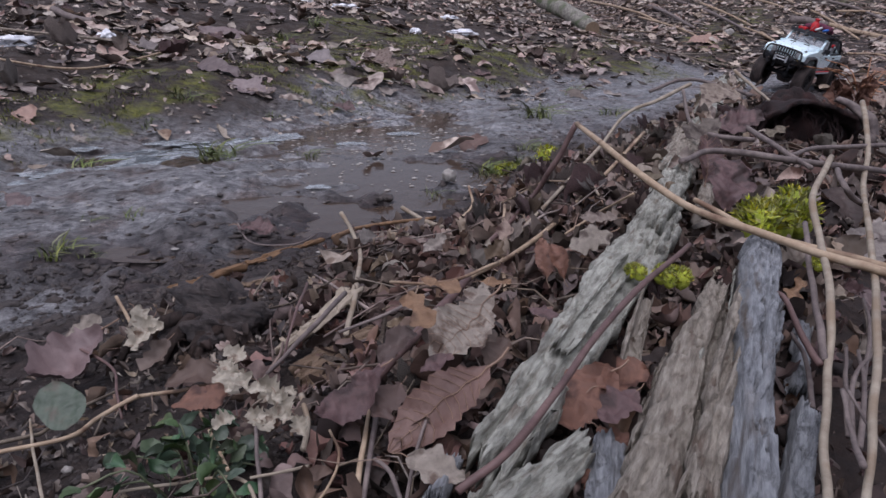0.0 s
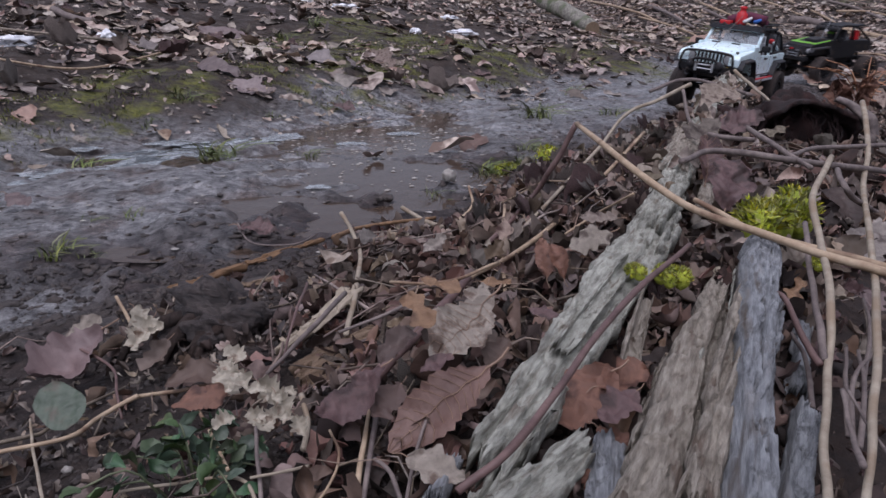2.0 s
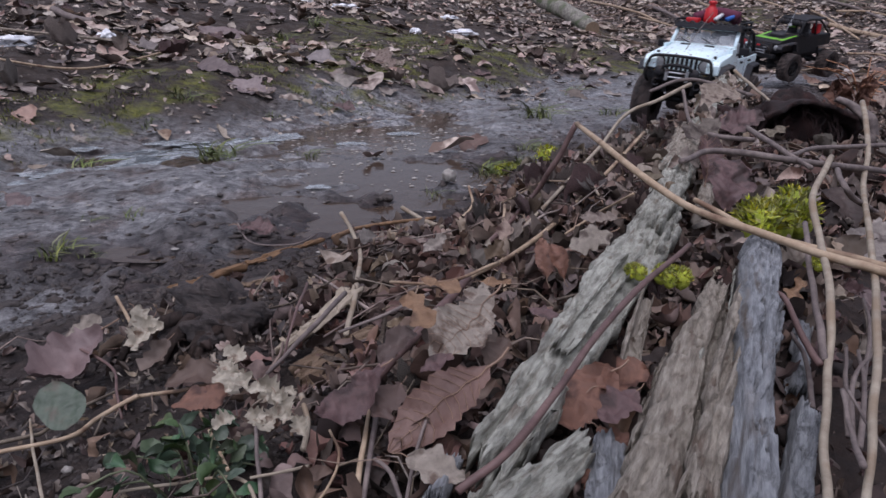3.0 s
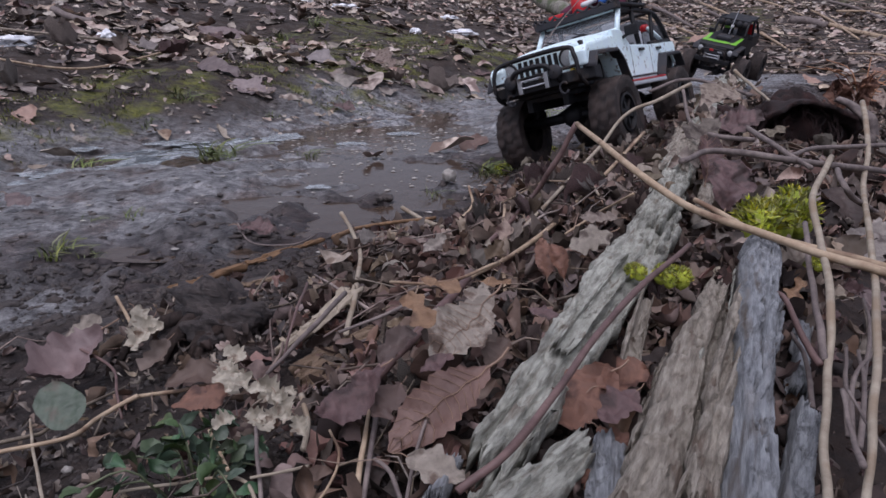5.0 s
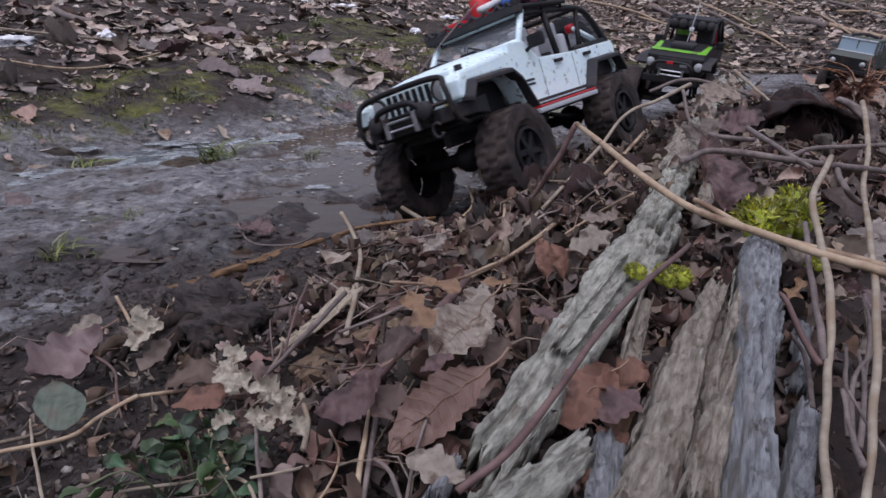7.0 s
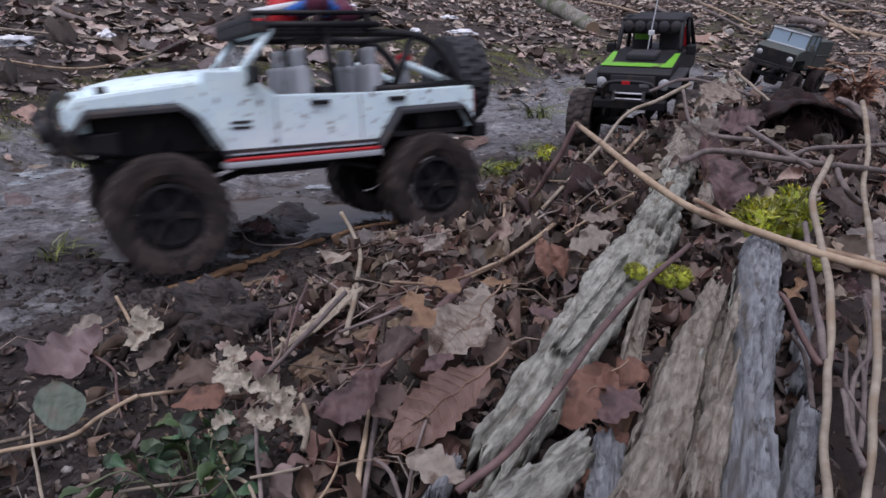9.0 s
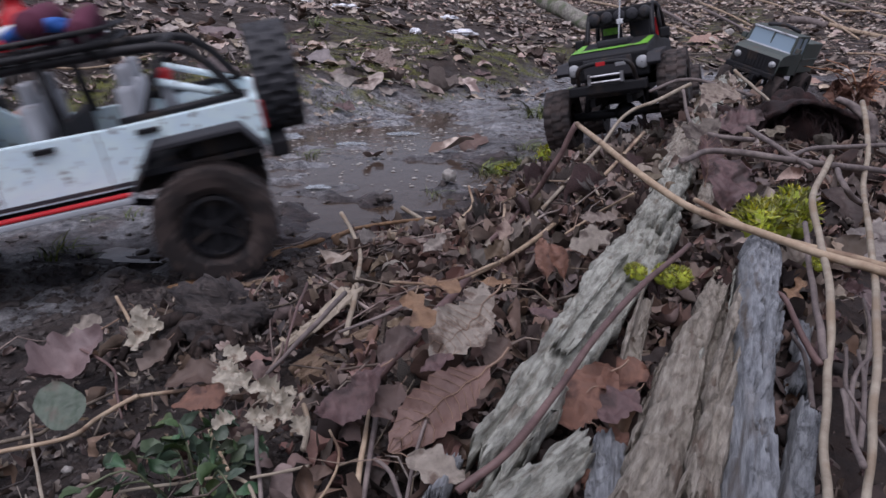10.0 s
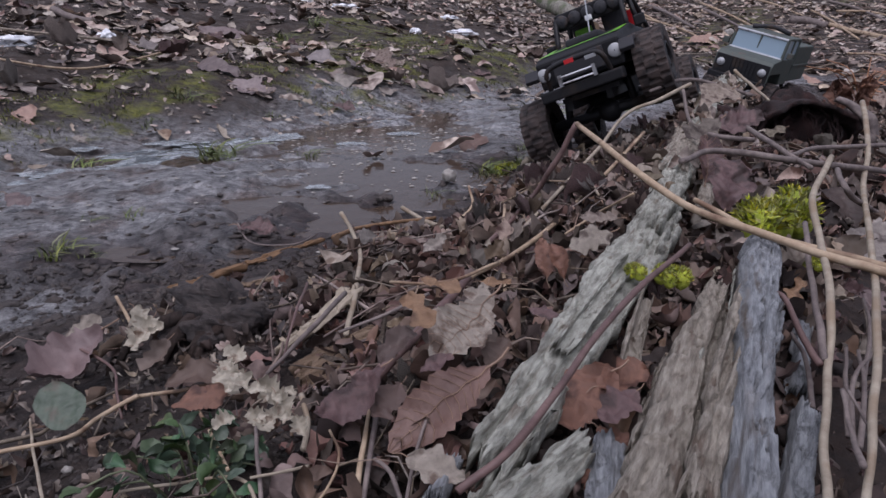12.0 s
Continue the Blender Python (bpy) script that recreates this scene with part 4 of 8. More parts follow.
    tube(bm, curve_points([(0.236, -0.082, 0.098), (0.258, -0.082, 0.112), (0.260, -0.079, 0.146), (0.252, -0.058, 0.162), (0.252, 0.058, 0.162), (0.260, 0.079, 0.146), (0.258, 0.082, 0.112), (0.236, 0.082, 0.098)], 36), 0.0038, 8)
    tube(bm, curve_points([(0.260, -0.046, 0.112), (0.272, -0.036, 0.136), (0.273, -0.020, 0.143), (0.273, 0.020, 0.143), (0.272, 0.036, 0.136), (0.260, 0.046, 0.112)], 20), 0.0042, 8)
    tube(bm, [(0.259, -0.080, 0.130), (0.259, 0.080, 0.130)], 0.0026, 8)
    part("bull_bar", bm, BLACK, bumper, "black tubular bull bar", True)
    bm = bmesh.new()
    box(bm, 0.264, 0.271, -0.030, -0.022, 0.106, 0.132, 0.001)
    box(bm, 0.264, 0.271, 0.022, 0.030, 0.106, 0.132, 0.001)
    tube(bm, [(0.266, -0.025, 0.115), (0.266, 0.025, 0.115)], 0.0018, 6)
    tube(bm, [(0.266, -0.025, 0.126), (0.266, 0.025, 0.126)], 0.0018, 6)
    part("winch_fairlead", bm, SILVER, bumper, "silver winch roller frame")
    for s in (-1, 1):
        bm = bmesh.new()
        lathe(bm, [(0.011, -0.005), (0.012, 0.003), (0.010, 0.006), (0.001, 0.0065)], 16, Matrix.Translation((0.268, s * 0.044, 0.128)) @ Matrix.Rotation(-math.pi / 2, 4, "Z"))
        part("spot_lamp", bm, TRIM, bumper, "round fog lamp", True)
        bm = bmesh.new()
        tube(bm, [(0.262, s * 0.052 + 0.008 * math.cos(w), 0.100 + 0.009 * math.sin(w)) for w in np.linspace(0.6, 5.8, 12)], 0.0022, 6)
        part("shackle", bm, TRIM, bumper, "muddy steel shackle", True)
    bm = bmesh.new()
    box(bm, -0.250, -0.229, -0.085, 0.085, 0.098, 0.116, 0.003)
    part("rear_bumper", bm, BLACK, car, "black rear bumper")
    # windscreen
    bm = bmesh.new()
    for s in (-1, 1):
        tube(bm, [(0.064, s * 0.081, 0.186), (0.025, s * 0.076, 0.233)], 0.0048, 8)
    tube(bm, [(0.064, -0.081, 0.190), (0.064, 0.081, 0.190)], 0.0045, 8)
    tube(bm, [(0.025, -0.078, 0.232), (0.025, 0.078, 0.232)], 0.0045, 8)
    ws = part("windscreen_frame", bm, WHITE, car, smooth=True)
    bm = bmesh.new()
    bm.faces.new([bm.verts.new(p) for p in ((0.063, -0.078, 0.190), (0.063, 0.078, 0.190), (0.0265, 0.074, 0.231), (0.0265, -0.074, 0.231))])
    pane = part("pane", bm, GLASS, ws, "dusty clear windscreen")
    pane.visible_shadow = False
    for y in (-0.03, 0.03):
        bm = bmesh.new()
        tube(bm, [(0.067, y, 0.193), (0.056, y - 0.035, 0.207)], 0.0013, 5)
        part("wiper", bm, BLACK, ws)
    # cage of black tubes
    for s in (-1, 1):
        bm = bmesh.new()
        tube(bm, curve_points([(0.030, s * 0.074, 0.229), (-0.060, s * 0.074, 0.229), (-0.150, s * 0.074, 0.226), (-0.185, s * 0.076, 0.209), (-0.215, s * 0.080, 0.165)], 24), 0.0050, 8)
        part("cage_rail", bm, BLACK, car, "black cage tube", True)
        bm = bmesh.new()
        tube(bm, [(-0.045, s * 0.078, 0.160), (-0.040, s * 0.074, 0.228)], 0.0048, 8)
        part("cage_post", bm, BLACK, car, "black cage tube", True)
        bm = bmesh.new()
        tube(bm, [(-0.150, s * 0.074, 0.226), (-0.118, s * 0.079, 0.160)], 0.0040, 8)
        part("cage_post", bm, BLACK, car, "black cage tube", True)
        bm = bmesh.new()
        tube(bm, [(-0.095, s * 0.080, 0.1635), (-0.219, s * 0.080, 0.1685)], 0.0042, 8)
        part("bed_rail", bm, BLACK, car, "black rail on the tub's edge", True)
    for x in (-0.040, -0.150):
        bm = bmesh.new()
        tube(bm, [(x, -0.074, 0.227), (x, 0.074, 0.227)], 0.0045, 8)
        part("cage_bar", bm, BLACK, car, "black cage tube", True)
    bm = bmesh.new()
    box(bm, -0.044, -0.036, -0.070, 0.070, 0.112, 0.170, 0.003)
    part("partition", bm, TRIM, car)
    for x in (0.012, -0.078):
        for y in (-0.038, 0.038):
            seat(car, x, y, LIGHT_GREY)
    bm = bmesh.new()
    lathe(bm, [(0.019, -0.002), (0.021, 0), (0.019, 0.002)], 18, Matrix.Translation((0.044, 0.036, 0.178)) @ Matrix.Rotation(1.2, 4, "Z"))
    part("steering_wheel", bm, BLACK, car, smooth=True)
    # roof rack: a tray of bars with a scalloped visor in front
    bm = bmesh.new()
    tube(bm, [(-0.105, -0.080, 0.251), (-0.105, 0.080, 0.251)], 0.003, 6)
    rack = part("roof_rack", bm, BLACK, car, "black tubular roof rack", True)
    for s in (-1, 1):
        for z0, z1, r in ((0.237, 0.238, 0.004), (0.249, 0.251, 0.003)):
            bm = bmesh.new()
            tube(bm, [(0.046, s * 0.080, z0), (-0.105, s * 0.080, z1)], r, 6)
            part("rack_rail", bm, BLACK, rack, "", True)
        for x in (0.03, -0.03, -0.09):
            bm = bmesh.new()
            tube(bm, [(x, s * 0.080, 0.229), (x, s * 0.080, 0.251)], 0.0028, 6)
            part("rack_post", bm, BLACK, rack, "", True)
    for k in range(9):
        x = 0.045 - k * 0.0187
        bm = bmesh.new()
        tube(bm, [(x, -0.080, 0.238), (x, 0.080, 0.238)], 0.0026, 6)
        part("rack_bar", bm, BLACK, rack, "", True)
    bm = bmesh.new()
    tube(bm, [(0.046, 0.084 * math.cos(math.pi * k / 32), 0.243 + 0.004 * math.cos(k * math.pi * 2 / 3)) for k in range(33)], 0.0028, 6)
    box(bm, 0.030, 0.048, -0.084, 0.084, 0.230, 0.241, 0.002)
    part("visor", bm, TRIM, rack, "dark grey wavy-edged visor bar")
    # load on the rack
    bm = bmesh.new()
    lathe(bm, [(0.001, 0.0), (0.016, 0.001), (0.017, 0.006), (0.016, 0.034), (0.010, 0.040), (0.008, 0.048), (0.011, 0.050), (0.010, 0.056), (0.001, 0.057)], 18,
          Matrix.Translation((-0.018, -0.012, 0.242)) @ Matrix.Rotation(math.pi / 2, 4, "X"))
    part("red_can", bm, RED, rack, "small red can with a cap", True)
    bm = bmesh.new()
    box(bm, -0.014, 0.018, -0.066, -0.032, 0.241, 0.254, 0.004, Matrix.Rotation(0.05, 4, "Z"))
    part("red_box", bm, RED, rack, "flat red box")
    bm = bmesh.new()
    for k in range(3):
        tube(bm, curve_points([(-0.012 - 0.012 * k, 0.03, 0.255), (-0.035 - 0.012 * k, 0.045, 0.263), (-0.070, 0.040 - 0.02 * k, 0.257)], 8), 0.0055, 8)
    part("blue_roll", bm, BLUE, rack, "rolled blue cloth", True)
    bm = bmesh.new()
    tube(bm, curve_points([(-0.03, -0.055, 0.251), (-0.05, -0.01, 0.269), (-0.04, 0.055, 0.263)], 10), 0.014, 10, radii=None)
    tube(bm, curve_points([(-0.08, -0.05, 0.249), (-0.085, 0.0, 0.265), (-0.08, 0.05, 0.249)], 10), 0.012, 10)
    part("bedding", bm, WINE, rack, "rolled dark wine-red bedding", True)
    bm = bmesh.new()
    tube(bm, [(0.026, 0.012, 0.255), (-0.030, 0.014, 0.265)], 0.005, 8)
    part("white_roll", bm, PAPER, rack, "small white roll", True)
    # extinguisher inside
    bm = bmesh.new()
    lathe(bm, [(0.001, 0.0), (0.0065, 0.001), (0.0065, 0.026), (0.004, 0.030)], 14, Matrix.Translation((-0.145, 0.060, 0.162)) @ Matrix.Rotation(math.pi / 2, 4, "X"))
    bottle = part("fire_extinguisher", bm, LIGHT_GREY, car, "small grey bottle with a red head", True)
    bm = bmesh.new()
    lathe(bm, [(0.004, 0.029), (0.0085, 0.031), (0.0095, 0.039), (0.006, 0.043), (0.001, 0.044)], 14, Matrix.Translation((-0.145, 0.060, 0.162)) @ Matrix.Rotation(math.pi / 2, 4, "X"))
    part("red_head", bm, RED, bottle, "red valve head", True)
    for s in (-1, 1):
        bm = bmesh.new()
        tube(bm, [(-0.135, s * 0.070, 0.196), (-0.205, s * 0.072, 0.168)], 0.0042, 8)
        part("bed_strut", bm, WHITE, car, "white strut over the load bed", True)
    bm = bmesh.new()
    tube(bm, curve_points([(0.248, -0.008, 0.150), (0.130, -0.006, 0.214), (0.004, -0.002, 0.270)], 10), 0.0010, 5)
    part("limb_wire", bm, TWIG_GREY, car, "thin grey wire from the bumper to the roof rack")
    spare = make_wheel(car, (-0.253, 0.0, 0.170), 0.060, 0.044, RUBBER_CLEAN, "spare wheel with a clean black tyre", -1)
    spare.name = "spare_wheel"
    spare.matrix_basis = Matrix.Translation((-0.253, 0.0, 0.170)) @ Matrix.Rotation(math.pi / 2, 4, "Z")
    return car, wheels


def build_green():
    car = tagged(empty("crawler"), "black radio-controlled crawler with a lime green stripe over its bonnet", "toy car", "crawlers on the track")
    chassis(car, 0.1565, 0.313)
    wheels = []
    for x in (0.1565, -0.1565):
        for s in (1, -1):
            wheels.append(make_wheel(car, (x, s * 0.108, 0.062), 0.063, 0.050, RUBBER, "knobbly tyre caked in mud", s))
    bm = bmesh.new()
    prism(bm, [(0.218, 0.128), (0.222, 0.172), (0.205, 0.180), (0.060, 0.196), (-0.005, 0.190), (-0.200, 0.180), (-0.205, 0.130), (-0.110, 0.130), (-0.090, 0.104),
               (0.090, 0.104), (0.100, 0.130)], -0.072, 0.072)
    bevel_all(bm, 0.004)
    body = part("body", bm, BLACK, car)
    for s in (-1, 1):
        bm = bmesh.new()
        m = Matrix.Rotation(s * 0.03, 4, "Z")
        bm.faces.new([bm.verts.new(p) for p in ((0.192, s * 0.050, 0.1828), (0.192, s * 0.070, 0.1824), (0.085, s * 0.070, 0.1942), (0.085, s * 0.060, 0.1944))])
        part("stripe", bm, LIME, body, "lime green paint stripe")
        bm = bmesh.new()
        lathe(bm, [(0.0115, 0.0), (0.0115, 0.004), (0.009, 0.006), (0.001, 0.007)], 18, Matrix.Translation((0.219, s * 0.062, 0.152)) @ Matrix.Rotation(-math.pi / 2, 4, "Z"))
        part("headlight", bm, LAMP, body, "round clear headlight", True)
        bm = bmesh.new()
        prism(bm, [(0.232, 0.150), (0.220, 0.166), (0.110, 0.170), (0.090, 0.128), (0.098, 0.128), (0.116, 0.162), (0.214, 0.158), (0.226, 0.144)], s * 0.070, s * 0.094)
        bevel_all(bm, 0.0015)
        part("front_wing", bm, TRIM, car, "dusty black front wing")
        bm = bmesh.new()
        tube(bm, curve_points([(0.062, s * 0.066, 0.192), (0.026, s * 0.062, 0.252), (-0.06, s * 0.062, 0.254), (-0.105, s * 0.064, 0.240), (-0.190, s * 0.066, 0.180)], 20), 0.005, 8)
        part("cage_rail", bm, BLACK, car, "black cage tube", True)
        bm = bmesh.new()
        tube(bm, [(-0.065, s * 0.068, 0.185), (-0.060, s * 0.062, 0.252)], 0.005, 8)
        part("cage_post", bm, BLACK, car, "black cage tube", True)
        bm = bmesh.new()
        box(bm, 0.030, 0.042, s * 0.085 - 0.010, s * 0.085 + 0.010, 0.186, 0.206, 0.003)
        part("mirror", bm, BLACK, car, "black door mirror")
    bm = bmesh.new()
    bm.faces.new([bm.verts.new(p) for p in ((0.199, -0.070, 0.1825), (0.199, 0.070, 0.1825), (0.170, 0.070, 0.1855), (0.170, -0.070, 0.1855))])
    part("stripe", bm, LIME, body, "lime green paint stripe")
    bm = bmesh.new()
    box(bm, 0.075, 0.150, -0.030, 0.030, 0.186, 0.199, 0.004)
    part("bonnet_scoop", bm, TRIM, body, "dull grey bonnet scoop")
    bm = bmesh.new()
    box(bm, 0.219, 0.2235, -0.044, 0.044, 0.134, 0.168, 0.002)
    part("grille", bm, TRIM, body, "black grille")
    # lamp panel over the windscreen
    bm = bmesh.new()
    box(bm, 0.022, 0.034, -0.064, 0.064, 0.226, 0.258, 0.003)
    panel = part("lamp_bar", bm, BLACK, car, "black lamp bar")
    for k in range(5):
        bm = bmesh.new()
        lathe(bm, [(0.0115, 0.0), (0.0125, 0.006), (0.010, 0.009), (0.001, 0.010)], 16, Matrix.Translation((0.034, (k - 2) * 0.0252, 0.242)) @ Matrix.Rotation(-math.pi / 2, 4, "Z"))
        part("spot_lamp", bm, TRIM, panel, "round lamp in a black cover", True)
    bm = bmesh.new()
    box(bm, -0.150, 0.020, -0.060, 0.060, 0.250, 0.256, 0.002)
    part("roof", bm, BLACK, car)
    for y in (-0.03, 0.03):
        bm = bmesh.new()
        box(bm, -0.040, -0.026, y - 0.022, y + 0.022, 0.180, 0.236, 0.005)
        part("seat", bm, TRIM, car, "black seat")
    bm = bmesh.new()
    box(bm, -0.024, -0.018, -0.045, -0.012, 0.208, 0.222, 0.001)
    part("sticker", bm, LIME, car, "small lime green sticker")
    bm = bmesh.new()
    box(bm, -0.12, -0.09, 0.030, 0.060, 0.186, 0.230, 0.004)
    part("red_bag", bm, RED, car, "red bag behind the seat")
    bm = bmesh.new()
    box(bm, 0.222, 0.250, -0.070, 0.070, 0.106, 0.124, 0.003)
    bumper = part("bumper", bm, BLACK, car, "black steel front bumper")
    bm = bmesh.new()
    tube(bm, curve_points([(0.240, -0.052, 0.120), (0.256, -0.048, 0.150), (0.254, -0.030, 0.160), (0.254, 0.030, 0.160), (0.256, 0.048, 0.150), (0.240, 0.052, 0.120)], 20), 0.0042, 8)
    part("bull_bar", bm, BLACK, bumper, "black tubular bull bar", True)
    bm = bmesh.new()
    box(bm, 0.250, 0.256, -0.032, -0.026, 0.124, 0.143)
    box(bm, 0.250, 0.256, 0.026, 0.032, 0.124, 0.143)
    tube(bm, [(0.254, -0.028, 0.128), (0.254, 0.028, 0.128)], 0.002, 6)
    tube(bm, [(0.254, -0.028, 0.139), (0.254, 0.028, 0.139)], 0.002, 6)
    part("winch_fairlead", bm, SILVER, bumper, "silver winch roller frame")
    bm = bmesh.new()
    box(bm, 0.2565, 0.2585, 0.020, 0.038, 0.152, 0.158, 0.0005)
    part("badge", bm, SILVER, bumper, "small silver badge")
    bm = bmesh.new()
    box(bm, 0.2565, 0.2585, -0.014, 0.002, 0.156, 0.163, 0.0005)
    part("badge", bm, RED, bumper, "small red badge")
    bm = bmesh.new()
    tube(bm, [(0.072, 0.0, 0.198), (0.030, 0.006, 0.300)], 0.0013, 5)
    part("aerial", bm, LIGHT_GREY, car, "thin grey aerial")
    bm = bmesh.new()
    box(bm, 0.046, 0.056, -0.004, 0.008, 0.226, 0.236, 0.002)
    part("bow", bm, PAPER, car, "small white tie on the aerial")
    return car, wheels


def build_truck():
    car = tagged(empty("crawler"), "grey-olive radio-controlled army truck with a boxy cab", "toy truck", "crawlers on the track")
    chassis(car, 0.14, 0.28)
    wheels = []
    for x in (0.10, -0.16):
        for s in (1, -1):
            wheels.append(make_wheel(car, (x, s * 0.088, 0.055), 0.055, 0.042, RUBBER, "knobbly tyre caked in mud", s))
    bm = bmesh.new()
    prism(bm, [(0.158, 0.110), (0.160, 0.162), (0.146, 0.176), (0.086, 0.184), (-0.045, 0.184), (-0.045, 0.105), (0.030, 0.105), (0.046, 0.140), (0.150, 0.140)], -0.086, 0.086)
    bevel_all(bm, 0.003)
    body = part("cab", bm, OLIVE, car)
    # black sheet on the cab front puts the grille's shade into colour
    bm = bmesh.new()
    box(bm, 0.1585, 0.1608, -0.082, 0.082, 0.114, 0.166, 0.001)
    part("shaded_front", bm, BLACK, body, "black sheet for the shade about the grille")
    bm = bmesh.new()
    tube(bm, [(0.0825, -0.081, 0.184), (0.0825, 0.081, 0.184)], 0.004, 6)
    tube(bm, [(0.0735, -0.079, 0.241), (0.0735, 0.079, 0.241)], 0.004, 6)
    part("windscreen_frame", bm, LIGHT_GREY, car, "pale grey windscreen frame")
    # upper cab with pillars
    bm = bmesh.new()
    prism(bm, [(0.070, 0.240), (0.064, 0.247), (-0.046, 0.247), (-0.050, 0.238)], -0.084, 0.084)
    bevel_all(bm, 0.003)
    part("cab_roof", bm, OLIVE, car, "grey-olive cab roof")
    for s in (-1, 1):
        for a, b in (((0.080, 0.180), (0.070, 0.243)), ((0.012, 0.180), (0.010, 0.243)), ((-0.043, 0.180), (-0.045, 0.243))):
            bm = bmesh.new()
            tube(bm, [(a[0], s * 0.082, a[1]), (b[0], s * 0.080, b[1])], 0.0052, 6)
            part("cab_pillar", bm, OLIVE, car)
    bm = bmesh.new()
    tube(bm, [(0.0765, 0, 0.180), (0.0725, 0, 0.243)], 0.0035, 6)
    part("cab_pillar", bm, OLIVE, car)
    bm = bmesh.new()
    bm.faces.new([bm.verts.new(p) for p in ((0.081, -0.080, 0.182), (0.081, 0.080, 0.182), (0.0715, 0.078, 0.241), (0.0715, -0.078, 0.241))])
    part("windscreen", bm, GLASS_BLUE, car, "nearly opaque pale blue windscreen")
    for s in (-1, 1):
        bm = bmesh.new()
        bm.faces.new([bm.verts.new(p) for p in ((0.076, s * 0.083, 0.184), (-0.042, s * 0.083, 0.184), (-0.043, s * 0.0815, 0.240), (0.068, s * 0.0815, 0.240))])
        part("side_window", bm, GLASS_BLUE, car, "nearly opaque pale blue side window")
        bm = bmesh.new()
        lathe(bm, [(0.012, 0.0), (0.012, 0.004), (0.001, 0.006)], 16, Matrix.Translation((0.160, s * 0.064, 0.142)) @ Matrix.Rotation(-math.pi / 2, 4, "Z"))
        part("headlight", bm, LAMP, body, "round headlight", True)
        bm = bmesh.new()
        box(bm, 0.066, 0.080, s * 0.100 - 0.009, s * 0.100 + 0.009, 0.190, 0.208, 0.002)
        part("mirror", bm, OLIVE, car)
    bm = bmesh.new()
    box(bm, -0.225, -0.052, -0.086, 0.086, 0.112, 0.222, 0.004)
    box(bm, -0.228, -0.049, -0.089, 0.089, 0.160, 0.166, 0.002)
    part("load_box", bm, OLIVE, car, "grey-olive load box")
    bm = bmesh.new()
    for k in range(7):
        box(bm, 0.158, 0.1625, (k - 3) * 0.012 - 0.004, (k - 3) * 0.012 + 0.004, 0.120, 0.164)
    part("grille", bm, BLACK, body, "black slotted grille")
    bm = bmesh.new()
    box(bm, 0.156, 0.178, -0.088, 0.088, 0.096, 0.114, 0.003)
    part("bumper", bm, BLACK, car, "black front bumper")
    bm = bmesh.new()
    tube(bm, curve_points([(0.03, -0.05, 0.252), (0.0, 0.0, 0.262), (-0.03, 0.05, 0.252)], 8), 0.007, 8)
    part("roof_roll", bm, TRIM, car, "dark roll on the cab roof", True)
    return car, wheels


jeep, jeep_wheels = build_jeep()
green, green_wheels = build_green()
truck, truck_wheels = build_truck()

# ---- the rotten log and what lies about it ----
LEAF_BIG = mat("maroon_leaf", (0.105, 0.058, 0.046), (0.175, 0.105, 0.084), 0.02, 0.45, 0.65, bump=0.6, bump_size=0.005, depth=0.001, ribs=0.006)
LEAF_MAUVE = mat("mauve_leaf", (0.13, 0.098, 0.094), (0.21, 0.165, 0.158), 0.02, 0.4, 0.6, bump=0.7, bump_size=0.006, depth=0.001, ribs=0.0075, spread="object")
LEAF_PINK = mat("pinkish_leaf", (0.25, 0.155, 0.12), (0.36, 0.24, 0.19), 0.02, 0.5, 0.7, bump=0.7, bump_size=0.006, depth=0.001, ribs=0.0075)
IVY_PALE = mat("pale_green_leaf", (0.042, 0.064, 0.042), (0.088, 0.115, 0.080), 0.012, 0.4, 0.55, bump=0.5, bump_size=0.004, depth=0.001, ribs=0.005, stain=(0.085, 0.075, 0.055), stain_size=0.012, stain_cover=0.25)


def basis(x_axis, normal):
    x = Vector(x_axis).normalized()
    z = Vector(normal)
    z = (z - x * z.dot(x)).normalized()
    return Matrix((x, z.cross(x), z)).transposed()


def stick(name, material, pts, r0, r1, label, category):
    """A twig or stem with knots, tapering from r0 to r1."""
    rng = random.Random(len(label) + int(1000 * abs(pts[0][0])) + int(1000 * pts[-1][1]))
    base = Vector(pts[0])
    n = 6 * len(pts)
    line = [p - base for p in curve_points(pts, n)]
    length = sum((b - a).length for a, b in zip(line, line[1:]))
    wob = 0.16 * min(0.010 * length, 0.4 * (r0 + r1))
    phase = [rng.uniform(0, 6.3) for _ in range(6)]
    line = [p + wob * Vector((math.sin(0.9 * i + phase[0]), math.sin(1.1 * i + phase[1]), math.sin(0.8 * i + phase[2]))) for i, p in enumerate(line)]
    radii = [(r0 + (r1 - r0) * i / (n - 1)) * (1 + 0.03 * math.sin(0.4 * i + phase[3]) + 0.02 * math.sin(0.9 * i + phase[4])) for i in range(n)]
    bm = bmesh.new()
    tube(bm, line, r0, 9, radii=radii, rough=0.03, rng=rng)
    ob = part(name, bm, material, None, smooth=True)
    ob.location = base
    return tagged(ob, label, category, "twigs and stems" if category == "twig" else "")


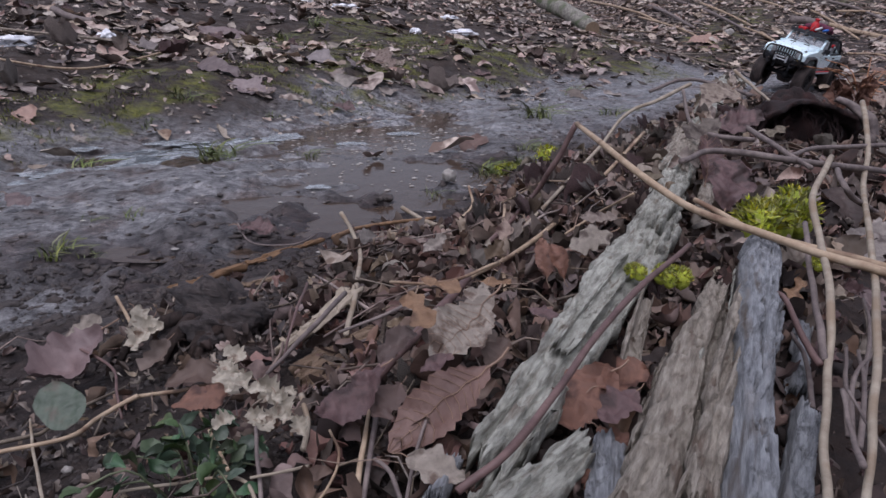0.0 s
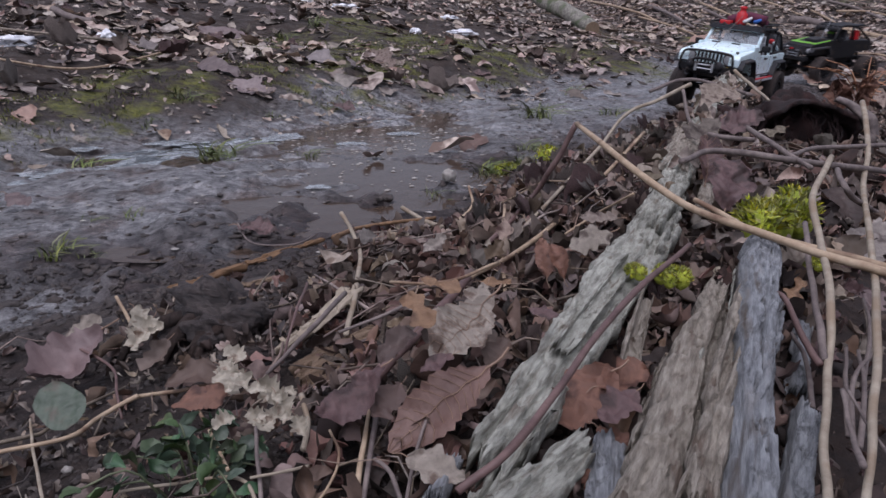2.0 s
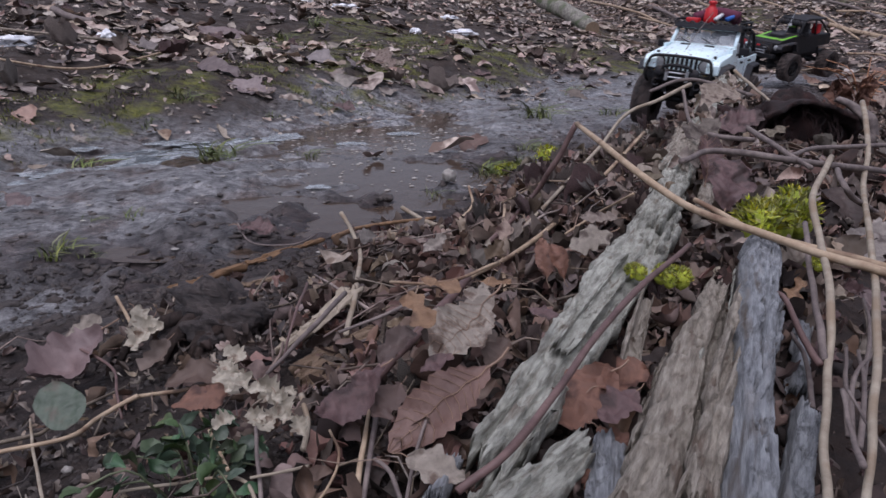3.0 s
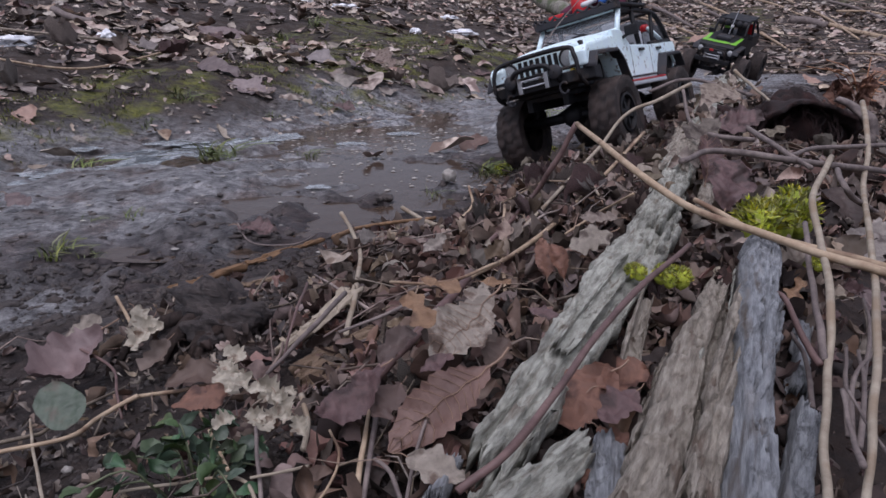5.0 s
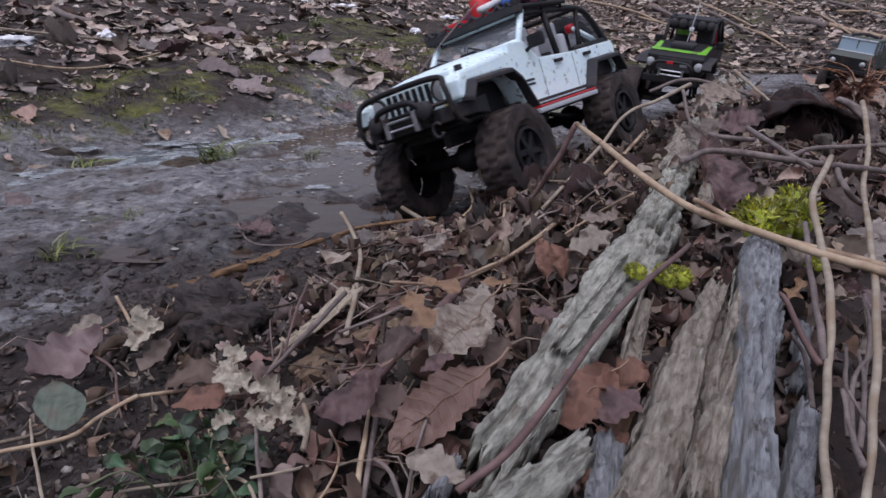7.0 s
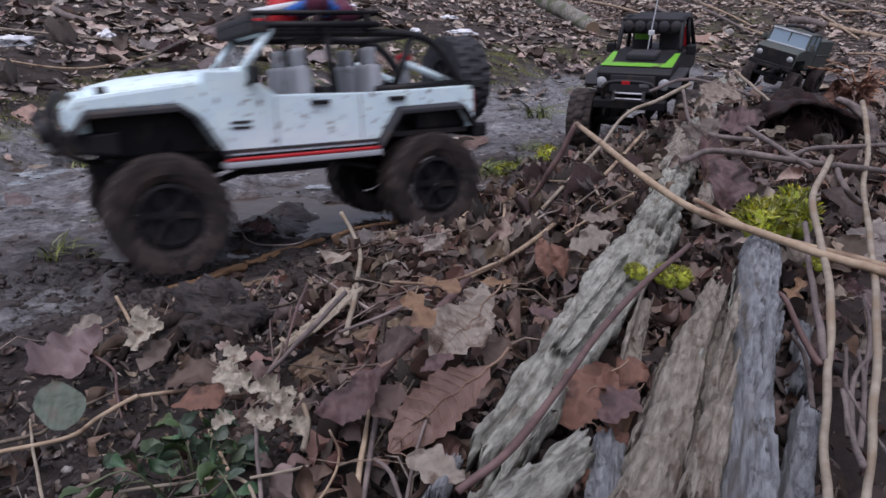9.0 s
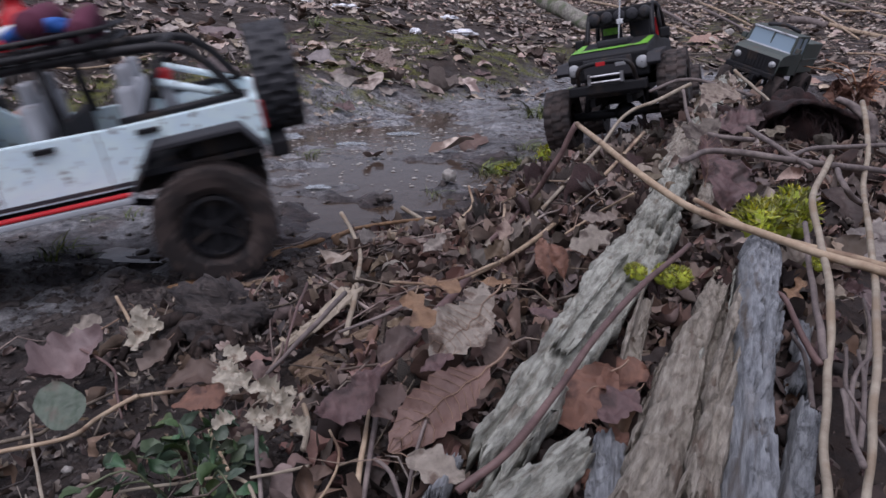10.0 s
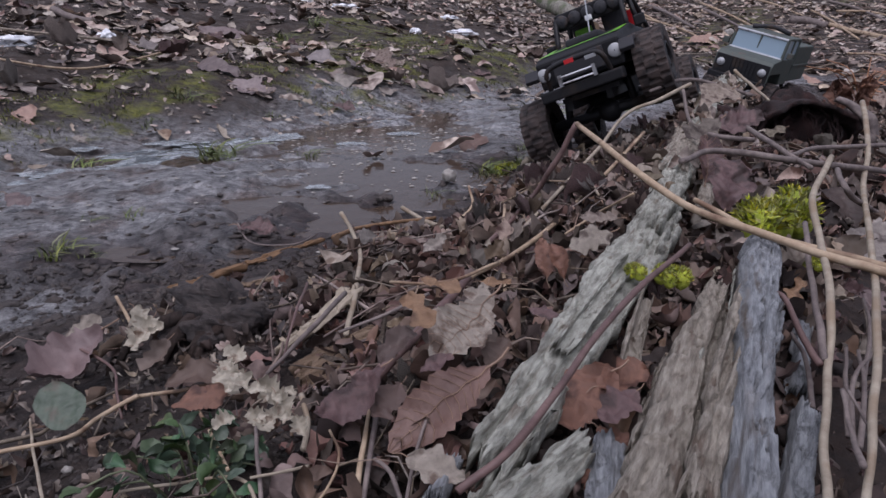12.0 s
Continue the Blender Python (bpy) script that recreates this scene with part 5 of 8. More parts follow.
def leaf(name, a, b, kind, material, wide, curl, lean, seed, label):
    """One leaf from its stalk a to its tip b."""
    rng = random.Random(seed)
    a, b = Vector(a), Vector(b)
    n = (b - a).length
    pts, faces = leaf_shape(kind, n, rng, 25, 4, curl)
    pts[:, 1] *= wide
    ob = new(name, mesh_of(name, pts, faces, material))
    ob.matrix_basis = Matrix.Translation((a + b) / 2) @ basis(b - a, (0, -lean, 1)).to_4x4()
    if kind == "beech" and n > 0.04:
        bm = bmesh.new()
        k = 9
        mid = [Vector(pts[i * k + 4]) + Vector((0, 0, 0.0006)) for i in range(25)]
        tube(bm, mid, n * 0.006, 5, radii=[n * (0.007 - 0.005 * i / 24) for i in range(25)])
        for i in range(3, 22, 2):
            for side, j in ((1, 8), (-1, 0)):
                e = Vector(pts[min(24, i + 3) * k + j])
                m = Vector(pts[min(24, i + 1) * k + 4 + 2 * side])
                tube(bm, [mid[i], m + Vector((0, 0, 0.0004)), e + Vector((0, 0, 0.0002))], n * 0.0030, 4)
        part("vein", bm, VEIN, ob, "raised tan veins")
    if kind != "round":
        e = Vector(pts[4])
        bm = bmesh.new()
        tube(bm, curve_points([e + Vector((0.03 * n, 0, 0)), e + Vector((-0.10 * n, 0.02 * n, 0.01 * n)), e + Vector((-0.24 * n, -0.02 * n, -0.02 * n))], 6), n * 0.011, 5)
        part("stalk", bm, VEIN, ob)
    return tagged(ob, label, "leaf", "dead leaves" if kind != "round" else "green leaves")


def wood_slab(log, a, b, w0, w1, material, thick, tilt, rough, seed):
    """A weathered slab of the log from a to b: long ridges, ragged ends and edges. Its length lies along its own z."""
    a, b = Vector(a), Vector(b)
    thick *= 0.6
    n = (b - a).length
    rows, cols = 170, 45
    t = np.linspace(0, 1, rows)[:, None] * np.ones((1, cols))
    v = np.linspace(-1, 1, cols)[None, :] * np.ones((rows, 1))
    w = (w0 + (w1 - w0) * t) / 2
    col = np.arange(cols)[None, :] * 1.0
    # splintered ends: each run of fibres breaks off at its own length
    torn = min(0.22 * n, 0.5 * (w0 + w1))
    top_end = torn * (0.5 + fbm(col * 0.23 + seed, col * 0 + 0.5, 1.0, 3, seed)) * (1 - t) ** 3
    low_end = torn * (0.5 + fbm(col * 0.23 - seed, col * 0 + 7.5, 1.0, 3, seed + 1)) * t ** 3
    zz = t * n + top_end - low_end
    side = np.sign(v)
    edge = 1 + (0.34 * fbm(zz + seed, side, 0.055, 3, seed + 3) + 0.26 * fbm(zz + seed, side, 0.010, 3, seed + 4)) * np.abs(v)
    xx = v * w * edge
    fibre = fbm(xx, zz * 0.05 + seed, 0.0030, 3, seed + 5) * 0.0017
    broad = fbm(xx, zz * 0.18, 0.030, 2, seed + 6) * rough * 1.5
    crack = -0.0045 * step(0.10, 0.19, fbm(xx, zz * 0.045 + 3 * seed, 0.0065, 2, seed + 8))
    crack = crack - 0.0020 * step(0.12, 0.19, fbm(xx * 1.2, zz * 0.6 + seed, 0.0075, 3, seed + 11))
    flake = 0.0012 * step(-0.02, 0.06, fbm(xx * 2.6, zz * 0.30 + seed, 0.010, 4, seed + 9)) + 0.0008 * fbm(xx, zz * 0.5, 0.0045, 2, seed + 10)
    yy = fibre + broad + crack + flake - 0.40 * thick * np.abs(v) ** 7
    grain = fibre
    top = np.stack([xx, yy, zz], -1).reshape(-1, 3)
    low = np.stack([xx * 0.96, np.full_like(yy, -thick) + 0.3 * grain, zz], -1).reshape(-1, 3)
    pts = np.concatenate([top, low])
    i = np.arange(rows * cols).reshape(rows, cols)
    faces = [tuple(f) for f in np.stack([i[:-1, :-1], i[:-1, 1:], i[1:, 1:], i[1:, :-1]], -1).reshape(-1, 4).tolist()]
    m = rows * cols
    faces += [(f[3] + m, f[2] + m, f[1] + m, f[0] + m) for f in faces]
    rim = list(i[0, :]) + list(i[1:, -1]) + list(i[-1, ::-1][1:]) + list(i[::-1, 0][1:-1])
    rim = [int(k) for k in rim]
    for p, q in zip(rim, rim[1:] + rim[:1]):
        faces.append((q, p, p + m, q + m))
    ob = new("wood_slab", mesh_of("wood_slab", pts, faces, material))
    z = (b - a).normalized()
    y = Vector((0, -0.5, 1))
    y = (y - z * y.dot(z)).normalized()
    y = Matrix.Rotation(tilt, 3, z) @ y
    x = y.cross(z)
    ob.matrix_basis = Matrix.Translation(a) @ Matrix((x, y, z)).transposed().to_4x4()
    ob.parent = log
    return ob


def lumpy(bm, centre, size, rough, seed, subdivisions=4):
    r = bmesh.ops.create_icosphere(bm, subdivisions=subdivisions, radius=1)
    for v in r["verts"]:
        p = v.co * 1.7
        k = 1 + rough * noise.fractal(p + Vector((seed, 0, 0)), 0.9, 2.1, 5)
        v.co = Vector((v.co.x * size[0], v.co.y * size[1], v.co.z * size[2])) * k + Vector(centre)


def snow_patch(at, w, d, seed):
    bm = bmesh.new()
    lumpy(bm, (0, 0, 0), (w, d, 0.024), 0.5, seed, 4)
    ob = part("snow_patch", bm, SNOW, None, smooth=True)
    ob.location = Vector(at) + Vector((0, 0, 0.010))
    return tagged(ob, "small patch of old white snow on the bank", "snow", "snow patches")


def grass_tuft(at, count, height, seed):
    rng = random.Random(seed)
    pts, faces = [], []
    for _ in range(count):
        w = rng.uniform(0, 6.3)
        r = rng.random() ** 0.7 * height * 0.7
        x, y = r * math.cos(w), r * math.sin(w) * 1.2
        n = height * rng.uniform(0.45, 1.0)
        lean, dirn = rng.uniform(0.6, 2.0), rng.uniform(0, 6.3)
        half = n * rng.uniform(0.03, 0.07)
        sx, sy = -math.sin(dirn) * half, math.cos(dirn) * half
        z0 = gz(at[0] + x, at[1] + y) - at[2] - 0.002
        k = len(pts)
        for t in (0, 0.4, 0.75, 1.0):
            px, py = x + math.cos(dirn) * lean * n * t * t, y + math.sin(dirn) * lean * n * t * t
            pz = z0 + n * t * (1 - 0.35 * lean * t)
            s = 1 - t * 0.9
            pts += [(px - sx * s, py - sy * s, pz), (px + sx * s, py + sy * s, pz + half * 0.4)]
        faces += [(k, k + 1, k + 3, k + 2), (k + 2, k + 3, k + 5, k + 4), (k + 4, k + 5, k + 7, k + 6)]
    ob = new("grass_tuft", mesh_of("grass_tuft", pts, faces, GRASS))
    ob.location = at
    return tagged(ob, "small tuft of short green grass in the mud", "grass", "grass tufts")


def moss_clump(at, radius, seed):
    """A cushion of moss: a lumpy dome covered by small fronds."""
    rng = random.Random(seed)
    pts, faces = [], []
    lobes = [(rng.uniform(-0.65, 0.65) * radius, rng.uniform(-0.65, 0.65) * radius, rng.uniform(0.3, 0.6) * radius) for _ in range(7)]
    for _ in range(1800):
        u, w = rng.random(), rng.uniform(0, 6.3)
        e = math.acos(1 - u * 0.95)
        d = Vector((math.sin(e) * math.cos(w), math.sin(e) * math.sin(w), math.cos(e)))
        lx, ly, lr = rng.choice(lobes)
        c = Vector((lx + d.x * lr, ly + d.y * lr, d.z * lr * 1.25)) * rng.uniform(0.9, 1.05)
        out = (d + Vector((rng.gauss(0, 0.5), rng.gauss(0, 0.5), rng.gauss(0, 0.5)))).normalized()
        n = radius * rng.uniform(0.07, 0.20)
        side = out.cross(Vector((rng.gauss(0, 1), rng.gauss(0, 1), rng.gauss(0, 1)))).normalized() * n * 0.28
        k = len(pts)
        pts += [c - out * n * 0.5, c + side, c + out * n, c - side]
        faces.append((k, k + 1, k + 2, k + 3))
    ob = new("moss_clump", mesh_of("moss_clump", [tuple(p) for p in pts], faces, MOSS, False))
    ob.location = Vector(at) - Vector((0, 0, radius * 0.05))
    for lx, ly, lr in lobes:
        bm = bmesh.new()
        lumpy(bm, (lx, ly, 0), (lr * 0.85, lr * 0.85, lr * 1.05), 0.3, seed, 2)
        part("cushion", bm, MOSS, ob, smooth=True)
    return tagged(ob, "cushion of yellow-green moss", "moss", "moss clumps")


def ice_sheet(at, w, d, seed):
    """A thin broken plate of ice on the wet mud."""
    rng = random.Random(seed)
    bm = bmesh.new()
    n = 22
    rim = []
    for k in range(n):
        a = 2 * math.pi * k / n
        r = rng.uniform(0.62, 1.1)
        rim.append((w * r * math.cos(a), d * r * math.sin(a)))
    low = [bm.verts.new((x, y, 0)) for x, y in rim]
    top = [bm.verts.new((x * 0.97, y * 0.97, 0.0012)) for x, y in rim]
    bm.faces.new(low[::-1])
    bm.faces.new(top)
    for k in range(n):
        bm.faces.new((low[k], low[(k + 1) % n], top[(k + 1) % n], top[k]))
    ob = part("ice_sheet", bm, ICE)
    ob.location = (at[0], at[1], max(at[2] - 0.003, WATER_LEVEL) + 0.0006)
    return tagged(ob, "thin pale sheet of ice on the wet mud", "ice", "ice sheets")


def stone(at, radius, seed):
    bm = bmesh.new()
    lumpy(bm, (0, 0, radius * 0.5), (radius, radius * 0.8, radius * 0.9), 0.3, seed, 3)
    ob = part("stone", bm, STONE, None, smooth=True)
    ob.location = at
    return tagged(ob, "small pale stone on the mud", "stone", "stones")


FALLEN = ((0.765, 7.392, 0.678), (1.188, 5.812, 0.273), 0.068)


# the log: a dark decayed core with weathered slabs standing on it
rotten_log = tagged(empty("rotten_log"), "old rotten log of grey weathered wood split into long slabs", "log")


def build_core():
    rows, cols = 90, 26
    pts = []
    for i in range(rows):
        t = i / (rows - 1)
        x, y = 0.055 + 0.545 * t, 0.02 + 1.42 * t
        g = 0.07 + 0.035 * t
        r = 0.095 - 0.005 * t - 0.05 * max(0, t - 0.93) / 0.07
        for j in range(cols):
            w = math.pi * (j / (cols - 1) * 1.5 - 0.25)
            k = 1 + 0.5 * float(fbm(3 * w + 5, t * 7, 1.0, 3, 61)) + 0.25 * float(fbm(9 * w, t * 14, 1.0, 2, 62))
            cx, cz = -math.cos(w) * r * k, math.sin(w) * r * 0.50 * k
            pts.append((x + cx * 0.93, y - cx * 0.37, g - 0.036 + cz))
    faces = []
    for i in range(rows - 1):
        for j in range(cols - 1):
            a = i * cols + j
            faces.append((a, a + 1, a + cols + 1, a + cols))
    faces.append(tuple(range(cols))[::-1])
    faces.append(tuple((rows - 1) * cols + j for j in range(cols)))
    ob = new("core", mesh_of("core", pts, faces, ROT))
    ob.parent = rotten_log
    tagged(ob, "dark crumbling heartwood")


build_core()


def build_bark_curl():
    """A curled shell of dark bark that arches over crumbled wood, its worn rim pale on one side."""
    shell = tagged(empty("bark_curl", pose(0.520, 0.985, 0.108, -4, 4, -6)), "curled hollow shell of dark maroon rotten bark", "bark")
    rows, cols = 22, 60
    out, inn = [], []
    for j in range(cols):
        t = j / (cols - 1)
        w = math.pi * (1.06 - 1.16 * t)
        for i in range(rows):
            v = i / (rows - 1)
            k = 1 + 0.20 * float(fbm(t * 7, v * 3, 1.0, 4, 71)) + 0.10 * (1 - 2 * t) * v
            depth = v * 0.15 + 0.035 * float(fbm(t * 8, 0.3, 1.0, 3, 72)) * (1 - v)
            r = 0.074 * k * (1 - 0.30 * v * v)
            for lst, rr in ((out, r), (inn, r - 0.006)):
                lst.append((rr * math.cos(w) * 1.02, depth, rr * math.sin(w) * 0.92 - 0.012 * t))
    m = len(out)
    faces = []
    for j in range(cols - 1):
        for i in range(rows - 1):
            a = j * rows + i
            faces.append((a, a + rows, a + rows + 1, a + 1))
            faces.append((a + m + 1, a + m + rows + 1, a + m + rows, a + m))
        faces.append((j * rows + m, (j + 1) * rows + m, (j + 1) * rows, j * rows))
        e = j * rows + rows - 1
        faces.append((e, e + rows, e + rows + m, e + m))
    ob = new("shell", mesh_of("shell", out + inn, faces, BARK_DARK))
    ob.parent = shell
    bm = bmesh.new()
    lumpy(bm, (0.0, 0.060, 0.0), (0.068, 0.040, 0.060), 0.45, 4, 5)
    part("crumbled_wood", bm, BARK_DARK, shell, "dark crumbled wood under the shell", True)
    rng = random.Random(14)
    for k in range(26):
        w = math.pi * rng.uniform(0.08, 0.95)
        r = rng.uniform(0.030, 0.066)
        x, z = r * math.cos(w), r * math.sin(w) * 0.9
        bm = bmesh.new()
        n = rng.uniform(0.012, 0.035)
        tube(bm, curve_points([(x, 0.03, z), (x * 0.96 + rng.gauss(0, 0.004), 0.016, z - 0.4 * n), (x * 0.92 + rng.gauss(0, 0.006), 0.012, z - n)], 6), 0.002, 5, radii=[0.0030, 0.0028, 0.0024, 0.0020, 0.0014, 0.0007])
        part("fibre", bm, BARK_DARK, shell, "", True)
    bm = bmesh.new()
    edge = []
    for k in range(15):
        w = math.pi * (0.42 - 0.44 * k / 14)
        edge.append((0.079 * math.cos(w) * 1.02, -0.004 + 0.003 * math.sin(5 * k), 0.079 * math.sin(w) * 0.92 - 0.008))
    for k in range(14):
        (xa, ya, za), (xb, yb, zb) = edge[k], edge[k + 1]
        d0, d1 = 0.010 + 0.012 * math.sin(k * 0.23) ** 2, 0.010 + 0.012 * math.sin((k + 1) * 0.23) ** 2
        q = [bm.verts.new(p) for p in ((xa, ya, za), (xb, yb, zb), (xb + d1, yb + 0.012, zb + 0.004), (xa + d0, ya + 0.012, za + 0.004),
                                       (xa, ya + 0.004, za - 0.004), (xb, yb + 0.004, zb - 0.004), (xb + d1, yb + 0.016, zb), (xa + d0, ya + 0.016, za))]
        for f in ((0, 1, 2, 3), (7, 6, 5, 4), (0, 4, 5, 1), (3, 2, 6, 7)):
            bm.faces.new([q[i] for i in f])
    bmesh.ops.remove_doubles(bm, verts=bm.verts, dist=0.0004)
    part("worn_rim", bm, TWIG_GREY, shell, "pale worn rim of the bark", True)
    lump = bmesh.new()
    lumpy(lump, (0, 0, 0), (0.045, 0.035, 0.028), 0.7, 12, 5)
    ob = part("bark_chunk", lump, BARK_DARK, None, smooth=True)
    ob.location = (0.428, 1.02, 0.118)
    tagged(ob, "reddish brown chunk of rotten bark on the log", "bark")


build_bark_curl()


def build_fallen_log():
    a, b = Vector(FALLEN[0]), Vector(FALLEN[1])
    r = FALLEN[2]
    log = tagged(empty("fallen_log"), "small cut log lying on the leafy bank", "log")
    rng = random.Random(40)
    bm = bmesh.new()
    line = [a + (b - a) * (i / 11) + Vector((0, 0, 0.01 * math.sin(i))) for i in range(12)]
    tube(bm, line, r, 16, radii=[r * (1 + 0.05 * math.sin(2.1 * i)) for i in range(12)], rough=0.05, rng=rng)
    part("trunk", bm, BARK, log, smooth=True)
    bm = bmesh.new()
    d = (b - a).normalized()
    tube(bm, [line[-1] + d * 0.001, line[-1] + d * 0.006], r * 0.9, 16)
    part("cut_end", bm, CUT, log, "dull brown sawn end")


build_fallen_log()


def build_lump():
    """A dark waterlogged root lump at the track's edge."""
    lump = tagged(empty("root_lump", pose(-0.166, 0.494, 0.036, 0, 8, -12)), "dark waterlogged lump of root wood in the mud", "wood")
    bm = bmesh.new()
    lumpy(bm, (0, 0, 0), (0.048, 0.032, 0.034), 0.6, 9, 5)
    for v in bm.verts:
        # long fibrous ridges run from end to end
        w = math.atan2(v.co.z, v.co.y)
        v.co *= 1 + 0.16 * noise.noise(Vector((6 * v.co.x / 0.05, 5 * math.cos(w), 5 * math.sin(w))) * Vector((0.25, 1, 1)).length) + 0.10 * noise.noise(Vector((30 * v.co.x, 9 * math.cos(w), 9 * math.sin(w))))
    part("block", bm, ROOT, lump, smooth=True)
    rng = random.Random(3)
    for k in range(7):
        bm = bmesh.new()
        x = -0.045 + 0.013 * k
        line = curve_points([(x * 0.6, -0.020, 0.016), (x * 1.0 + rng.uniform(-0.01, 0.01), -0.042, 0.008), (x * 1.2, -0.056, -0.010)], 8)
        tube(bm, line, 0.005, 7, radii=[0.006 - 0.0005 * i for i in range(8)], rough=0.2, rng=rng)
        part("root", bm, ROT, lump, smooth=True)


build_lump()


def splinter(name, a, b, w0, w1, material, thick, tilt, seed, label):
    holder = tagged(empty(name), label, "wood")
    wood_slab(holder, a, b, w0, w1, material, thick, tilt, 0.003, seed)


BROWN_WOOD = mat("brown_soft_wood", (0.10, 0.065, 0.04), (0.30, 0.215, 0.145), 0.010, 0.75, 0.9, bump=0.9, bump_size=0.004, depth=0.003, stretch=(1, 1, 0.12), detail=8)
splinter("wood_chunk", (-0.040, 0.385, 0.086), (-0.092, 0.375, 0.062), 0.024, 0.026, BROWN_WOOD, 0.02, 0.2, 301, "soft brown chunk of split rotten wood")
splinter("wood_chunk", (-0.062, 0.470, 0.088), (-0.103, 0.390, 0.070), 0.018, 0.007, TWIG_PALE, 0.008, 0.3, 302, "pale peeled sliver of wood")
splinter("wood_splinter", (-0.285, 0.640, 0.014), (-0.225, 0.752, 0.004), 0.006, 0.011, ORANGE_WOOD, 0.008, 0.0, 303, "orange splinter of fresh wood in the mud")
splinter("wood_splinter", (-0.228, 0.756, 0.006), (-0.150, 0.845, 0.008), 0.010, 0.006, ORANGE_WOOD, 0.006, 0.0, 304, "orange splinter of fresh wood in the mud")
splinter("wood_splinter", (-0.250, 0.630, 0.016), (-0.170, 0.690, 0.014), 0.014, 0.008, BROWN_WOOD, 0.008, 0.0, 305, "brown splinter in the mud")


def build_frond():
    rng = random.Random(12)
    holder = tagged(empty("dry_fern", pose(0.70, 1.18, 0.12)), "rust-brown dry fern fronds behind the log", "fern")
    for k in range(9):
        w = rng.uniform(0, 6.3)
        bm = bmesh.new()
        n = rng.uniform(0.07, 0.13)
        line = curve_points([(0, 0, 0), (0.3 * n * math.cos(w), 0.3 * n * math.sin(w), 0.6 * n), (0.9 * n * math.cos(w), 0.9 * n * math.sin(w), 0.75 * n)], 9)
        tube(bm, line, 0.001, 4)
        for i in range(2, 9):
            for s in (-1, 1):
                c, d = line[i], Vector((-math.sin(w), math.cos(w), 0.2)) * s
                e = 0.020 * (1 - i / 11)
                up = Vector((math.cos(w), math.sin(w), 0)) * 0.005
                bm.faces.new([bm.verts.new(p) for p in (c, c + d * e * 0.6 + up, c + d * e, c + d * e * 0.6 - up)])
        part("frond", bm, DRYFERN, holder)


build_frond()


def scatter_flecks():
    """Pale flecks of ice and grit on the wet mud."""
    rng = random.Random(17)
    bm = bmesh.new()
    for _ in range(520):
        x, y = -0.17 + rng.gauss(0, 0.20), 1.75 + rng.gauss(0, 0.38)
        r = rng.uniform(0.002, 0.0075)
        z = max(gz(x, y), WATER_LEVEL)
        c = Vector((x, y, z + 0.0012))
        w = rng.uniform(0, 6.3)
        ring = [bm.verts.new(c + Vector((r * rng.uniform(0.6, 1.2) * math.cos(w + k * 1.05), r * 0.7 * rng.uniform(0.6, 1.2) * math.sin(w + k * 1.05), 0))) for k in range(6)]
        tip = bm.verts.new(c + Vector((0, 0, r * 0.3)))
        for k in range(6):
            bm.faces.new((ring[k], ring[(k + 1) % 6], tip))
    ob = part("grit", bm, STONE)
    tagged(ob, "pale flecks of ice and grit scattered on wet mud", "grit", kind="stuff")


scatter_flecks()


def scatter_single_leaves():
    """Larger dead leaves, each a thing of its own, over the litter by the log and on the bank."""
    rng = random.Random(77)
    shapes = []
    for k, kind in enumerate(("oak", "beech", "beech", "scrap", "oak", "ruffle", "maple", "scrap", "beech", "ruffle")):
        pts, faces = leaf_shape(kind, 1.0, rng, 15, 3, rng.uniform(1.2, 2.4))
        material = (LEAF_ONE, LEAF_MAUVE, LEAF_ONE, LEAF_PALE, LEAF_PURPLE)[k % 5]
        shapes.append(mesh_of("leaf", pts, faces, material))
    for count, share, xr, yr, sizes, label in (
            (170, near_share, (-0.4, 0.9), (0.40, 1.35), (0.014, 0.032), "curled dead leaf in the litter by the log"),
            (70, bank_share, (-2.2, 2.6), (1.6, 4.6), (0.07, 0.13), "dead leaf lying on the muddy bank")):
        for x, y in litter_places(count, rng, share, xr, yr):
            if sizes[1] > 0.1 and along(x, y)[1] < 1.4:
                continue
            ob = new("leaf", rng.choice(shapes))
            n = rng.uniform(*sizes)
            R = slope_turn(x, y, rng.uniform(0, 6.3), 0.5, rng).to_4x4()
            z = max(gz(x, y), log_top(x, y)) + 0.012 + 0.05 * n
            ob.matrix_basis = Matrix.Translation((x, y, z)) @ R @ Matrix.Diagonal((n, n, n, 1))
            tagged(ob, label, "leaf", "dead leaves")


scatter_single_leaves()


